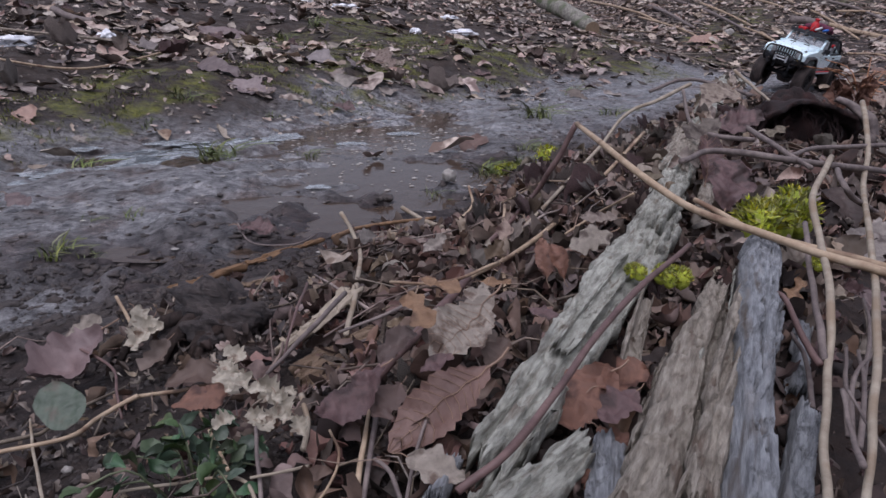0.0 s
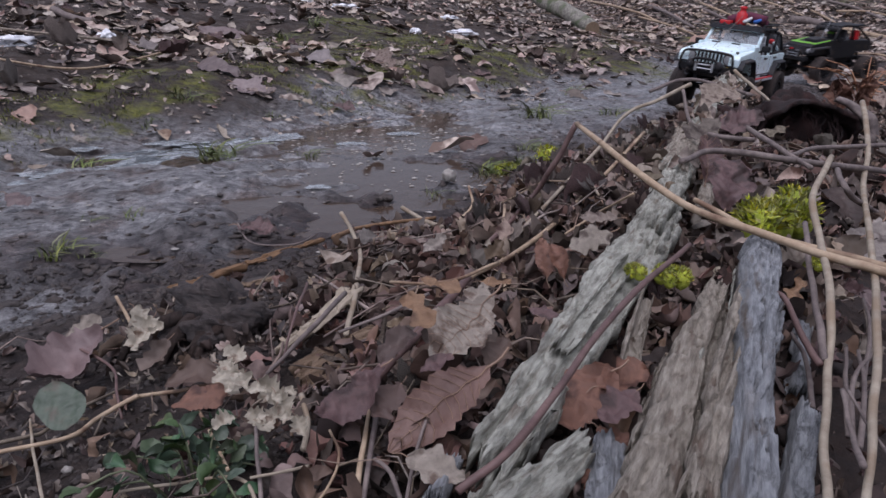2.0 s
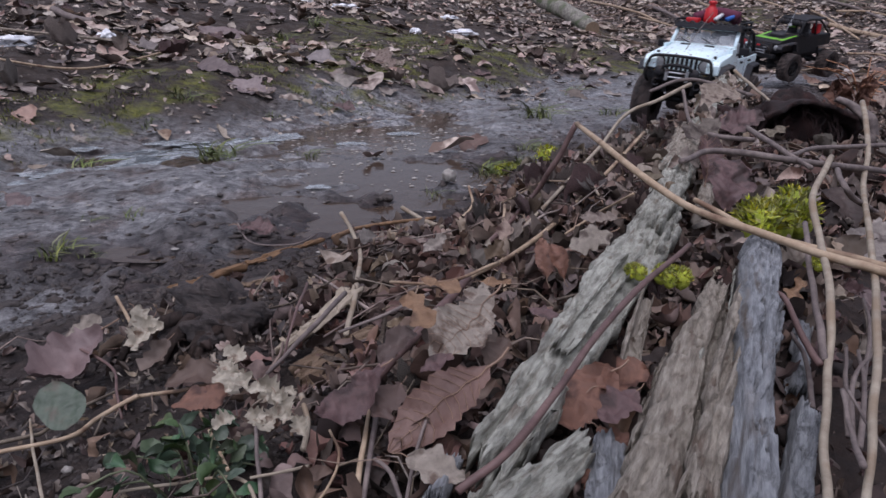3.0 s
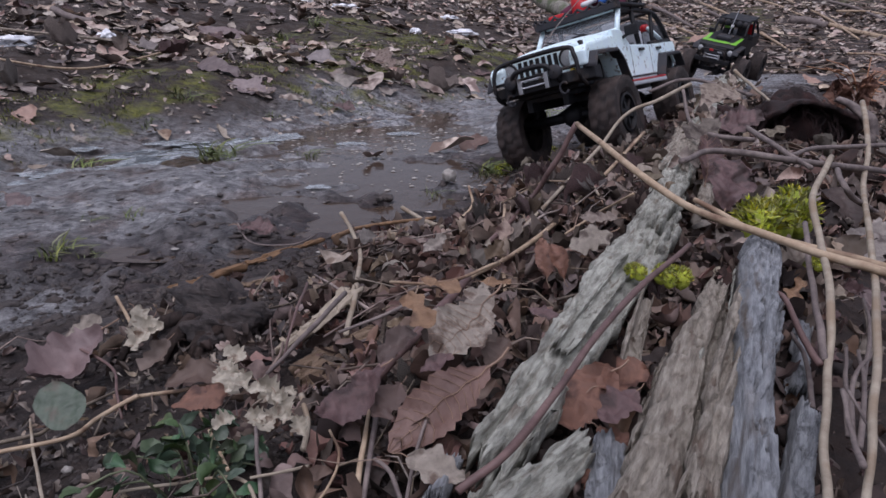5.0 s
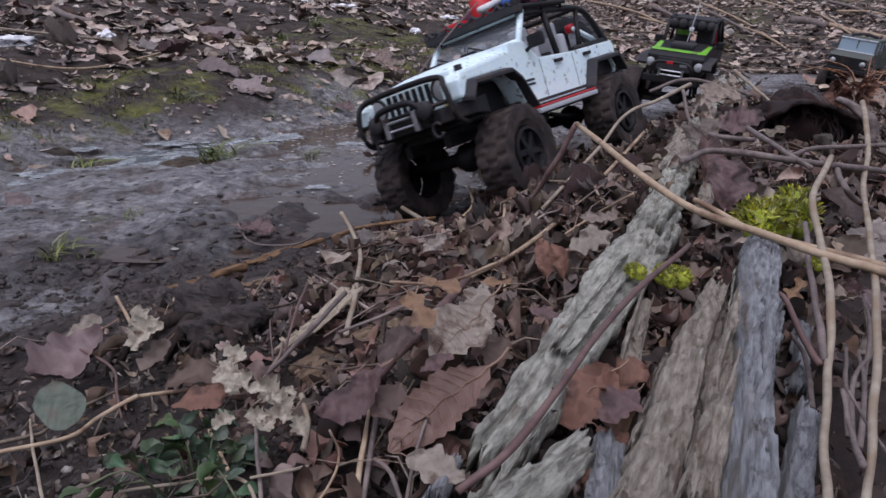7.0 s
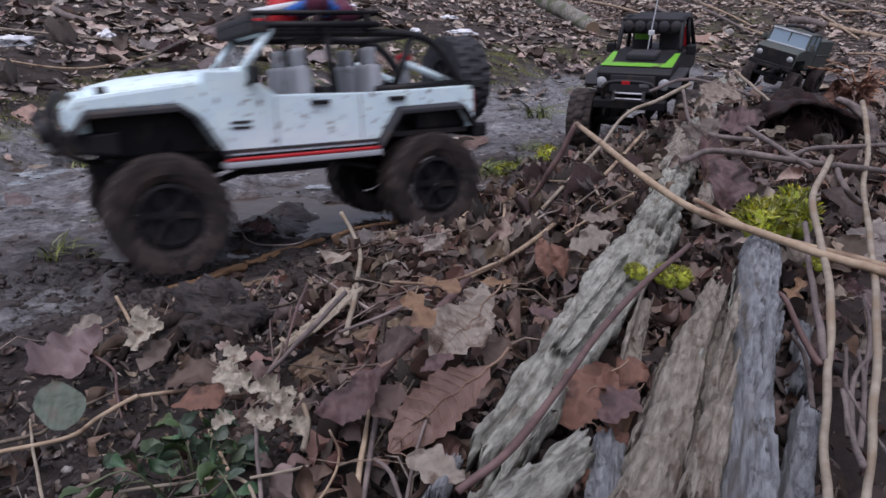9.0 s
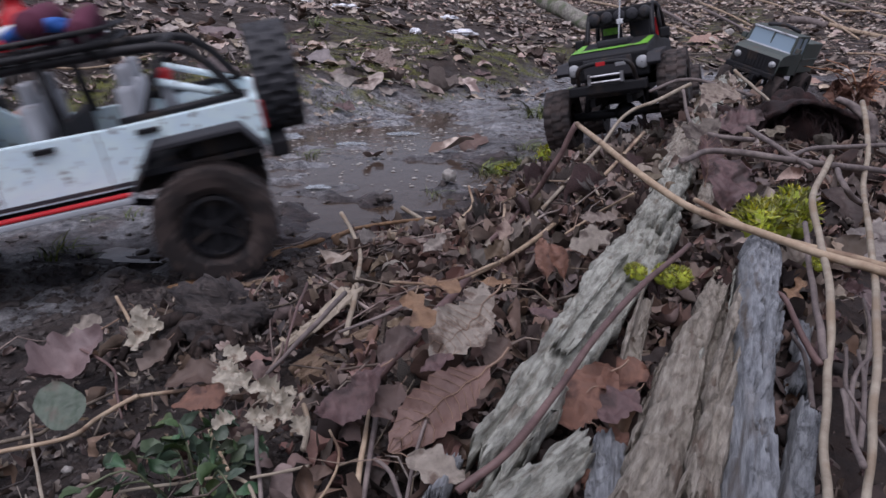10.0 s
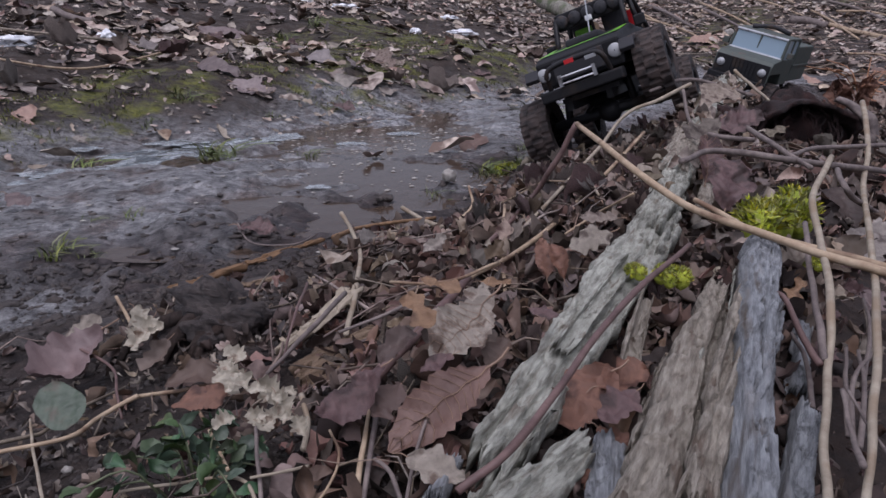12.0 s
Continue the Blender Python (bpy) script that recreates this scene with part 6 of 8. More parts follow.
def scatter_strips():
    """Long rolled slivers of bark and leaf that lie roughly along the log."""
    rng = random.Random(64)
    shapes = []
    for k in range(14):
        pts, faces = leaf_shape(rng.choice(("beech", "scrap", "oak")), 1.0, rng, 15, 3, rng.uniform(0.8, 1.8))
        pts[:, 1] *= rng.uniform(0.28, 0.55)
        pts[:, 2] += 1.6 * pts[:, 1] ** 2 * rng.choice((-1, 1, 1)) * 2
        shapes.append(mesh_of("bark_strip", pts, faces, (LEAF_ONE, LEAF_PURPLE, LEAF_PALE, BARK_STRIP)[k % 4]))
    for _ in range(190):
        a, d = rng.uniform(0.02, 0.95), abs(rng.gauss(0.03, 0.14)) + 0.03
        rx, ry = a * 1.346 * 0.371 - 0.929 * d, a * 1.346 * 0.929 + 0.371 * d
        x, y = 0.10 + rx, 0.20 + ry
        if along(x, y)[1] > 0.62 or (x < -0.10 and y < 0.5):
            continue
        n = rng.uniform(0.022, 0.060) * (0.6 + 0.5 * min(1.0, y / 0.8))
        ob = new("bark_strip", rng.choice(shapes))
        R = slope_turn(x, y, 1.19 + rng.gauss(0, 0.45) + rng.choice((0, math.pi)), 0.35, rng).to_4x4()
        ob.matrix_basis = Matrix.Translation((x, y, gz(x, y) + 0.010 + 0.12 * n)) @ R @ Matrix.Diagonal((n, n, n, 1))
        tagged(ob, "long rolled sliver of bark lying in the litter", "bark", "bark strips")


scatter_strips()


# slabs of the log
for number, (a, b, w0, w1, wood, thick, tilt) in enumerate((
        ((0.690, 1.690, 0.160), (0.520, 1.330, 0.146), 0.0560, 0.0640, WOOD, 0.03, 0.1),
        ((0.560, 1.420, 0.154), (0.400, 1.060, 0.136), 0.0300, 0.0440, WOOD_TAN, 0.026, -0.25),
        ((0.500, 1.290, 0.146), (0.330, 0.905, 0.134), 0.0500, 0.0360, WOOD, 0.026, 0.2),
        ((0.372, 1.010, 0.138), (0.225, 0.670, 0.126), 0.0380, 0.0400, WOOD_TAN, 0.026, -0.1),
        ((0.262, 0.760, 0.132), (0.134, 0.445, 0.122), 0.0330, 0.0270, WOOD, 0.026, 0.1),
        ((0.176, 0.540, 0.119), (0.012, 0.206, 0.118), 0.0350, 0.0265, WOOD, 0.024, 0.05),
        ((0.119, 0.415, 0.124), (0.053, 0.287, 0.124), 0.0110, 0.0089, WOOD, 0.010, -0.1),
        ((0.121, 0.382, 0.115), (0.087, 0.294, 0.112), 0.0075, 0.0120, WOOD_TAN, 0.012, 0.0),
        ((0.112, 0.312, 0.112), (0.070, 0.215, 0.120), 0.0062, 0.0085, WOOD_TAN, 0.012, 0.1),
        ((0.171, 0.400, 0.116), (0.053, 0.146, 0.132), 0.0175, 0.0250, WOOD_TAN, 0.022, -0.1),
        ((0.178, 0.380, 0.127), (0.070, 0.160, 0.137), 0.0125, 0.0115, WOOD_TAN, 0.018, 0.1),
        ((0.128, 0.315, 0.122), (0.088, 0.230, 0.129), 0.0062, 0.0066, WOOD, 0.010, 0.2),
        ((0.214, 0.440, 0.130), (0.075, 0.133, 0.143), 0.0220, 0.0125, WOOD_BLUE, 0.028, -0.15),
        ((0.188, 0.372, 0.133), (0.076, 0.136, 0.145), 0.0055, 0.0040, WOOD_BLUE, 0.010, -0.3),
        ((0.182, 0.400, 0.126), (0.121, 0.268, 0.130), 0.0080, 0.0060, WOOD, 0.010, 0.2),
        ((0.213, 0.377, 0.100), (0.166, 0.289, 0.100), 0.0100, 0.0105, WOOD_BLUE, 0.010, 0.0),
        ((0.158, 0.266, 0.105), (0.096, 0.156, 0.121), 0.0110, 0.0110, WOOD_BLUE, 0.012, 0.0),
        ((0.058, 0.232, 0.116), (0.010, 0.164, 0.124), 0.0120, 0.0175, WOOD, 0.016, 0.0),
        ((0.067, 0.245, 0.108), (0.045, 0.160, 0.120), 0.0130, 0.0150, WOOD_BLUE, 0.014, 0.1),
        ((0.030, 0.240, 0.106), (0.012, 0.193, 0.112), 0.0110, 0.0120, WOOD, 0.014, 0.2),
        ((0.004, 0.242, 0.098), (-0.004, 0.211, 0.100), 0.0090, 0.0100, WOOD_BLUE, 0.010, 0.0),
        ((0.227, 0.650, 0.128), (0.150, 0.480, 0.124), 0.0160, 0.0130, WOOD, 0.014, 0.1),
        ((0.300, 0.760, 0.126), (0.215, 0.560, 0.118), 0.0200, 0.0120, WOOD_TAN, 0.014, 0.2))):
    wood_slab(rotten_log, a, b, w0, w1, wood, thick, tilt, 0.004, 101 + number)


def leaves_on_log():
    """Bleached leaf scraps and bark crumbs caught on the far half of the log."""
    rng = random.Random(57)
    shapes = [leaf_shape(k, 1.0, rng, 7, 2, 1.4) for k in ("oak", "beech", "scrap", "scrap", "maple") for _ in range(4)]
    heap = Heap()
    for _ in range(120):
        t = rng.random()
        x, y, z = 0.200 + 0.49 * t, 0.62 + 1.06 * t, 0.130 + 0.034 * t
        d = rng.gauss(0, 0.030)
        pts, faces = rng.choice(shapes)
        R = turn(rng.gauss(0, 0.6), rng.gauss(0, 0.6), rng.uniform(0, 6.3))
        heap.add((pts * rng.uniform(0.010, 0.034)) @ R.T + np.array((x + 0.91 * d, y - 0.42 * d, z - 0.5 * abs(d) + rng.random() * 0.006)), faces)
    heap.make("leaf_litter", LEAF_STRAW, "bleached leaf scraps caught on the rotten log", "leaves")


leaves_on_log()


# twigs, stems and branches
stick("bent_twig", TWIG_TAN, [(0.133, 0.696, 0.171), (0.140, 0.539, 0.163), (0.167, 0.469, 0.145), (0.208, 0.398, 0.138), (0.241, 0.356, 0.134), (0.249, 0.328, 0.137)], 0.0026, 0.0026, "dry tan twig bent over the log", "twig")
stick("bent_twig", TWIG_RED, [(0.135, 0.706, 0.170), (0.112, 0.710, 0.123), (0.087, 0.713, 0.084), (0.041, 0.614, 0.071)], 0.0030, 0.0024, "dark broken end of a bent twig", "twig")
stick("twig", TWIG_TAN, [(0.176, 0.474, 0.147), (0.200, 0.427, 0.137), (0.232, 0.410, 0.131), (0.254, 0.366, 0.132)], 0.0018, 0.0025, "dry tan twig lying over the log", "twig")
stick("twig", TWIG_PALE, [(0.387, 1.114, 0.179), (0.323, 1.077, 0.156), (0.274, 1.052, 0.140), (0.216, 0.961, 0.104), (0.101, 0.688, 0.086), (0.060, 0.593, 0.080)], 0.0030, 0.0019, "pale dry stalk with a kink", "twig")
stick("twig", TWIG_TAN, [(0.279, 0.968, 0.124), (0.143, 0.696, 0.096), (0.066, 0.550, 0.087), (0.019, 0.467, 0.091), (-0.007, 0.370, 0.100), (-0.015, 0.341, 0.100)], 0.0024, 0.0014, "long pale dry stalk", "twig")
stick("twig", TWIG_GREY, [(0.332, 1.140, 0.166), (0.388, 1.164, 0.182), (0.434, 1.163, 0.178), (0.463, 1.065, 0.166)], 0.0028, 0.0029, "thin curved grey twig", "twig")
stick("twig", TWIG_GREY, [(0.196, 0.567, 0.157), (0.250, 0.631, 0.155), (0.302, 0.600, 0.152), (0.489, 0.746, 0.112)], 0.0025, 0.0033, "grey branch lying across the log", "twig")
stick("twig", TWIG_GREY, [(0.385, 0.957, 0.152), (0.313, 0.681, 0.159), (0.310, 0.579, 0.149)], 0.0029, 0.0022, "grey twig in the leaf litter", "twig")
stick("twig", TWIG_GREY, [(0.317, 0.629, 0.151), (0.370, 0.683, 0.149), (0.520, 0.802, 0.133)], 0.0020, 0.0025, "grey twig in the leaf litter", "twig")
stick("twig", TWIG_GREY, [(0.342, 1.014, 0.178), (0.336, 0.954, 0.141), (0.265, 0.687, 0.161), (0.302, 0.677, 0.158)], 0.0025, 0.0025, "dark curved twig in the leaf litter", "twig")
stick("twig", TWIG_PALE, [(0.495, 1.218, 0.194), (0.507, 1.160, 0.170), (0.461, 1.001, 0.165)], 0.0029, 0.0018, "pale thin stalk in the leaf litter", "twig")
stick("stem", TWIG_PALE, [(0.525, 0.885, 0.174), (0.462, 0.754, 0.139), (0.400, 0.649, 0.118), (0.279, 0.434, 0.128), (0.202, 0.299, 0.132), (0.151, 0.215, 0.131), (0.106, 0.146, 0.142)], 0.0032, 0.0012, "long pale dry stem beside the log", "stem")
stick("stem", TWIG_PALE, [(0.364, 0.647, 0.146), (0.279, 0.512, 0.141), (0.243, 0.430, 0.132), (0.192, 0.322, 0.135), (0.171, 0.279, 0.120), (0.129, 0.205, 0.128), (0.097, 0.146, 0.142)], 0.0028, 0.0013, "thick pale dry stem beside the log", "stem")
stick("stem", TWIG_GREY, [(0.244, 0.452, 0.136), (0.212, 0.379, 0.127), (0.177, 0.302, 0.129), (0.169, 0.279, 0.120)], 0.0017, 0.0018, "thin bluish dry stem", "stem")
stick("twig", TWIG_GREY, [(0.150, 0.233, 0.131), (0.140, 0.209, 0.129), (0.118, 0.168, 0.143)], 0.0009, 0.0011, "short grey twig in the leaf litter", "twig")
stick("twig", TWIG_GREY, [(0.152, 0.233, 0.131), (0.147, 0.209, 0.129), (0.131, 0.172, 0.140)], 0.0006, 0.0006, "short grey twig in the leaf litter", "twig")
stick("twig", TWIG_GREY, [(0.332, 0.579, 0.148), (0.314, 0.527, 0.140), (0.397, 0.624, 0.101), (0.408, 0.603, 0.099)], 0.0022, 0.0027, "short grey twig in the leaf litter", "twig")
stick("twig", TWIG_RED, [(0.149, 0.402, 0.136), (0.083, 0.300, 0.138), (0.041, 0.221, 0.138), (0.021, 0.182, 0.140), (0.004, 0.170, 0.133)], 0.0016, 0.0013, "smooth red-brown twig leaning on the log", "twig")
stick("twig", TWIG_RED, [(0.163, 0.327, 0.133), (0.171, 0.326, 0.132), (0.166, 0.292, 0.124), (0.165, 0.275, 0.120)], 0.0013, 0.0017, "hooked red-brown twig in the leaf litter", "twig")
stick("twig", TWIG_RED, [(0.018, 0.467, 0.091), (-0.008, 0.370, 0.100), (-0.024, 0.309, 0.107), (-0.036, 0.283, 0.104)], 0.0029, 0.0032, "rolled purple-brown bark strip", "twig")
stick("twig", TWIG_PALE, [(-0.105, 0.696, 0.080), (-0.082, 0.649, 0.056), (-0.062, 0.459, 0.082), (-0.059, 0.386, 0.084)], 0.0022, 0.0018, "crooked pale twig standing in the litter", "twig")
stick("twig", TWIG_TAN, [(-0.032, 0.291, 0.103), (-0.033, 0.259, 0.096), (-0.034, 0.234, 0.088), (-0.034, 0.220, 0.084)], 0.0008, 0.0016, "dry tan stalk in the leaf litter", "twig")
stick("twig", TWIG_GREY, [(-0.029, 0.269, 0.099), (-0.030, 0.249, 0.093), (-0.031, 0.220, 0.084)], 0.0013, 0.0011, "grey stalk in the leaf litter", "twig")
stick("twig", TWIG_GREY, [(-0.028, 0.245, 0.093), (-0.021, 0.236, 0.093), (-0.015, 0.221, 0.088)], 0.0008, 0.0011, "grey stalk in the leaf litter", "twig")
stick("twig", TWIG_GREY, [(-0.007, 0.253, 0.106), (-0.011, 0.238, 0.099), (-0.015, 0.216, 0.086)], 0.0007, 0.0009, "thin grey stalk in the leaf litter", "twig")
stick("twig", TWIG_TAN, [(-0.049, 0.263, 0.095), (-0.043, 0.249, 0.093), (-0.044, 0.235, 0.090), (-0.049, 0.221, 0.088)], 0.0006, 0.0006, "thin curled stalk in the leaf litter", "twig")
stick("twig", TWIG_TAN, [(0.067, 0.735, 0.078), (0.053, 0.591, 0.075), (0.043, 0.451, 0.085)], 0.0019, 0.0013, "upright thin red-brown stalk", "twig")
stick("stalk", TWIG_PALE, [(-0.230, 0.341, 0.053), (-0.202, 0.297, 0.062), (-0.158, 0.232, 0.079)], 0.0007, 0.0008, "dry pale grass stalk", "stalk")
stick("stalk", TWIG_PALE, [(-0.135, 0.245, 0.077), (-0.113, 0.246, 0.080), (-0.080, 0.232, 0.093), (-0.068, 0.217, 0.090)], 0.0007, 0.0008, "bent pale grass stalk", "stalk")
stick("stalk", TWIG_TAN, [(-0.221, 0.297, 0.061), (-0.191, 0.309, 0.062), (-0.190, 0.342, 0.055), (-0.174, 0.353, 0.061)], 0.0011, 0.0015, "dry tan stalk on the mud", "stalk")
stick("stalk", TWIG_TAN, [(-0.175, 0.356, 0.059), (-0.142, 0.342, 0.071), (-0.111, 0.347, 0.076)], 0.0012, 0.0010, "dry tan stalk on the mud", "stalk")
stick("stalk", TWIG_GREY, [(-0.089, 0.291, 0.086), (-0.076, 0.246, 0.096), (-0.067, 0.217, 0.090)], 0.0008, 0.0009, "dry grass stalk in the leaf litter", "stalk")
stick("stalk", TWIG_TAN, [(-0.130, 0.326, 0.069), (-0.113, 0.296, 0.072), (-0.085, 0.236, 0.094)], 0.0009, 0.0008, "dry grass stalk in the leaf litter", "stalk")
stick("stalk", TWIG_PALE, [(-0.074, 0.228, 0.096), (-0.062, 0.232, 0.096), (-0.054, 0.240, 0.093)], 0.0006, 0.0007, "dry grass stalk in the leaf litter", "stalk")
stick("stalk", TWIG_RED, [(-0.259, 0.447, 0.047), (-0.217, 0.411, 0.049), (-0.189, 0.359, 0.058), (-0.180, 0.343, 0.052)], 0.0011, 0.0007, "thin reddish leaf stalk", "stalk")
stick("stalk", TWIG_PALE, [(-0.068, 0.297, 0.093), (-0.060, 0.271, 0.094), (-0.058, 0.250, 0.094)], 0.0014, 0.0012, "short pale shard of straw", "stalk")
stick("stalk", TWIG_TAN, [(-0.266, 0.528, 0.053), (-0.252, 0.513, 0.042), (-0.247, 0.507, 0.038)], 0.0014, 0.0014, "short dry stalk in the leaf litter", "stalk")
stick("twig", TWIG_PALE, [(-0.056, 0.929, 0.027), (-0.026, 0.881, 0.022), (-0.001, 0.817, 0.030)], 0.0030, 0.0032, "pale splinter in the leaf litter", "twig")
stick("twig", ORANGE_WOOD, [(-0.119, 0.725, 0.045), (-0.094, 0.829, 0.028), (-0.010, 0.882, 0.025)], 0.0028, 0.0023, "orange wood splinter at the track edge", "twig")
stick("twig", TWIG_GREY, [(-0.261, 0.852, 0.026), (-0.234, 0.815, 0.011), (-0.169, 0.754, 0.028), (-0.160, 0.840, 0.014)], 0.0011, 0.0011, "thin looped root on the mud", "twig")
stick("twig", TWIG_TAN, [(0.035, 0.927, 0.057), (0.038, 0.882, 0.041), (0.014, 0.825, 0.033)], 0.0018, 0.0016, "thin curled stalk in the leaf litter", "twig")
stick("twig", TWIG_GREY, [(0.087, 0.908, 0.062), (0.096, 0.693, 0.085), (0.095, 0.602, 0.095)], 0.0023, 0.0012, "thin grey twig in the leaf litter", "twig")
stick("twig", TWIG_PALE, [(0.179, 0.879, 0.094), (0.143, 0.624, 0.115)], 0.0016, 0.0012, "thin pale twig in the leaf litter", "twig")
stick("twig", TWIG_TAN, [(0.102, 0.558, 0.097), (0.131, 0.568, 0.113), (0.141, 0.504, 0.144)], 0.0011, 0.0010, "thin tan twig in the leaf litter", "twig")
stick("twig", TWIG_GREY, [(-0.097, 0.344, 0.079), (-0.077, 0.358, 0.097), (-0.064, 0.424, 0.096)], 0.0012, 0.0017, "grey twig in the litter", "twig")
stick("twig", TWIG_GREY, [(-0.056, 0.343, 0.105), (-0.032, 0.350, 0.112), (-0.008, 0.367, 0.118)], 0.0009, 0.0010, "grey twig in the litter", "twig")
stick("twig", TWIG_TAN, [(-0.035, 0.434, 0.100), (0.002, 0.405, 0.111), (0.038, 0.462, 0.104)], 0.0010, 0.0012, "tan twig in the litter", "twig")
stick("twig", TWIG_RED, [(-0.090, 0.352, 0.082), (-0.088, 0.381, 0.098), (-0.106, 0.511, 0.071)], 0.0007, 0.0010, "thin dark twig in the leaf litter", "twig")
stick("fallen_branch", TWIG_TAN, [(3.446, 6.514, 0.303), (3.419, 5.987, 0.238), (3.377, 5.382, 0.184)], 0.0218, 0.0211, "pale split branch on the bank", "branch")
stick("fallen_branch", TWIG_GREY, [(3.227, 6.786, 0.345), (3.391, 6.797, 0.335), (3.407, 6.494, 0.293)], 0.0401, 0.0342, "short dark branch on the bank", "branch")
stick("fallen_branch", TWIG_TAN, [(-1.251, 1.984, 0.187), (-1.079, 2.094, 0.151), (-0.994, 2.328, 0.169), (-0.970, 2.680, 0.202)], 0.0034, 0.0038, "long thin dry stem on the bank", "branch")
stick("fallen_branch", TWIG_GREY, [(-1.124, 3.632, 0.255), (-0.791, 2.689, 0.176), (-0.648, 2.287, 0.127)], 0.0051, 0.0032, "thin twig on the bank", "branch")
stick("fallen_branch", TWIG_GREY, [(-1.728, 3.263, 0.344), (-1.573, 3.120, 0.308), (-1.469, 3.072, 0.294)], 0.0171, 0.0120, "short grey branch on the bank", "branch")
stick("fallen_branch", TWIG_TAN, [(2.032, 10.366, 0.646), (2.068, 8.227, 0.477), (2.155, 7.226, 0.329)], 0.0171, 0.0096, "thin fallen branch on the leafy bank", "branch")
stick("fallen_branch", TWIG_GREY, [(2.621, 11.401, 0.783), (2.349, 8.056, 0.478), (2.253, 6.523, 0.274)], 0.0251, 0.0116, "thin fallen branch on the leafy bank", "branch")
stick("fallen_branch", TWIG_GREY, [(2.690, 8.884, 0.636), (2.746, 7.478, 0.422), (2.555, 6.028, 0.229)], 0.0171, 0.0094, "thin fallen branch on the leafy bank", "branch")
stick("fallen_branch", TWIG_TAN, [(2.820, 8.070, 0.543), (2.818, 6.858, 0.333), (2.611, 5.617, 0.147)], 0.0134, 0.0076, "thin fallen branch on the leafy bank", "branch")
stick("fallen_branch", TWIG_TAN, [(3.738, 9.671, 0.704), (3.571, 8.075, 0.543), (3.474, 7.088, 0.390)], 0.0160, 0.0094, "thin fallen branch on the leafy bank", "branch")
stick("fallen_branch", TWIG_TAN, [(3.947, 8.661, 0.626), (3.691, 7.128, 0.388), (3.174, 5.543, 0.190)], 0.0143, 0.0075, "thin fallen branch on the leafy bank", "branch")
stick("fallen_branch", TWIG_GREY, [(4.177, 8.072, 0.572), (4.221, 7.399, 0.447), (3.828, 6.216, 0.297)], 0.0178, 0.0111, "thin fallen branch on the leafy bank", "branch")
stick("fallen_branch", TWIG_TAN, [(2.053, 7.696, 0.390), (2.079, 6.437, 0.274), (2.074, 5.590, 0.156)], 0.0107, 0.0063, "thin fallen branch on the leafy bank", "branch")
stick("fallen_branch", TWIG_TAN, [(2.691, 6.884, 0.326), (2.632, 5.977, 0.220), (2.574, 5.342, 0.105)], 0.0115, 0.0072, "thin fallen branch on the leafy bank", "branch")
stick("fallen_branch", TWIG_TAN, [(2.726, 4.865, 0.107), (2.910, 4.847, 0.104), (2.936, 4.643, 0.079)], 0.0082, 0.0063, "thin fallen branch on the leafy bank", "branch")
stick("fallen_branch", TWIG_TAN, [(3.981, 7.438, 0.440), (4.188, 7.241, 0.430), (4.185, 6.821, 0.375)], 0.0124, 0.0091, "thin fallen branch on the leafy bank", "branch")


# single leaves
leaf("leaf", (0.020, 0.275, 0.120), (-0.022, 0.244, 0.098), "beech", LEAF_BIG, 0.92, 0.35, 0.55, 127, "large ribbed maroon-brown leaf")
leaf("leaf", (0.074, 0.274, 0.115), (0.039, 0.256, 0.104), "maple", LEAF_RUST, 1.0, 0.7, 0.5, 128, "curled rust-brown leaf on the log")
leaf("leaf", (0.067, 0.269, 0.112), (0.090, 0.277, 0.117), "oak", LEAF_RUST, 1.3, 0.7, 0.5, 129, "curled rust-brown leaf on the log")
leaf("leaf", (0.077, 0.247, 0.123), (0.060, 0.234, 0.117), "oak", LEAF_PURPLE, 1.3, 0.6, 0.3, 130, "dull purple-brown leaf on the log")
leaf("leaf", (0.051, 0.219, 0.106), (0.060, 0.206, 0.099), "beech", LEAF_RUST, 1.2, 0.5, 0.4, 131, "rust-brown leaf in the leaf litter")
leaf("leaf", (0.061, 0.241, 0.110), (0.074, 0.230, 0.104), "oak", LEAF_RUST, 1.2, 0.5, 0.4, 132, "rust-brown leaf in the leaf litter")
leaf("leaf", (-0.016, 0.288, 0.148), (-0.005, 0.273, 0.139), "scrap", LEAF_TAN, 1.7, 0.6, 0.6, 133, "tan curled leaf in the leaf litter")
leaf("leaf", (-0.011, 0.333, 0.139), (0.009, 0.325, 0.136), "scrap", LEAF_TAN, 1.0, 0.6, 0.5, 134, "tan curled leaf in the leaf litter")
leaf("leaf", (0.022, 0.384, 0.118), (0.040, 0.384, 0.118), "scrap", LEAF_TAN, 1.0, 0.6, 0.5, 135, "tan curled leaf in the leaf litter")
leaf("leaf", (0.023, 0.314, 0.134), (-0.005, 0.286, 0.117), "beech", LEAF_GREY, 1.35, 0.9, 0.5, 136, "broad pale grey-brown leaf")
leaf("leaf", (0.022, 0.330, 0.138), (0.014, 0.313, 0.130), "scrap", LEAF_GREY, 1.5, 1.0, 0.5, 137, "pale torn leaf in the leaf litter")
leaf("leaf", (0.004, 0.259, 0.133), (-0.009, 0.252, 0.129), "scrap", LEAF_PURPLE, 1.4, 0.6, 0.5, 138, "dark torn leaf in the leaf litter")
leaf("leaf", (-0.013, 0.282, 0.134), (-0.027, 0.269, 0.125), "maple", LEAF_ONE, 0.9, 0.6, 0.5, 139, "brown torn leaf in the leaf litter")
leaf("leaf", (-0.025, 0.267, 0.121), (-0.051, 0.248, 0.109), "beech", LEAF_PURPLE, 1.1, 1.3, 0.5, 140, "purple-brown wet leaf in the leaf litter")
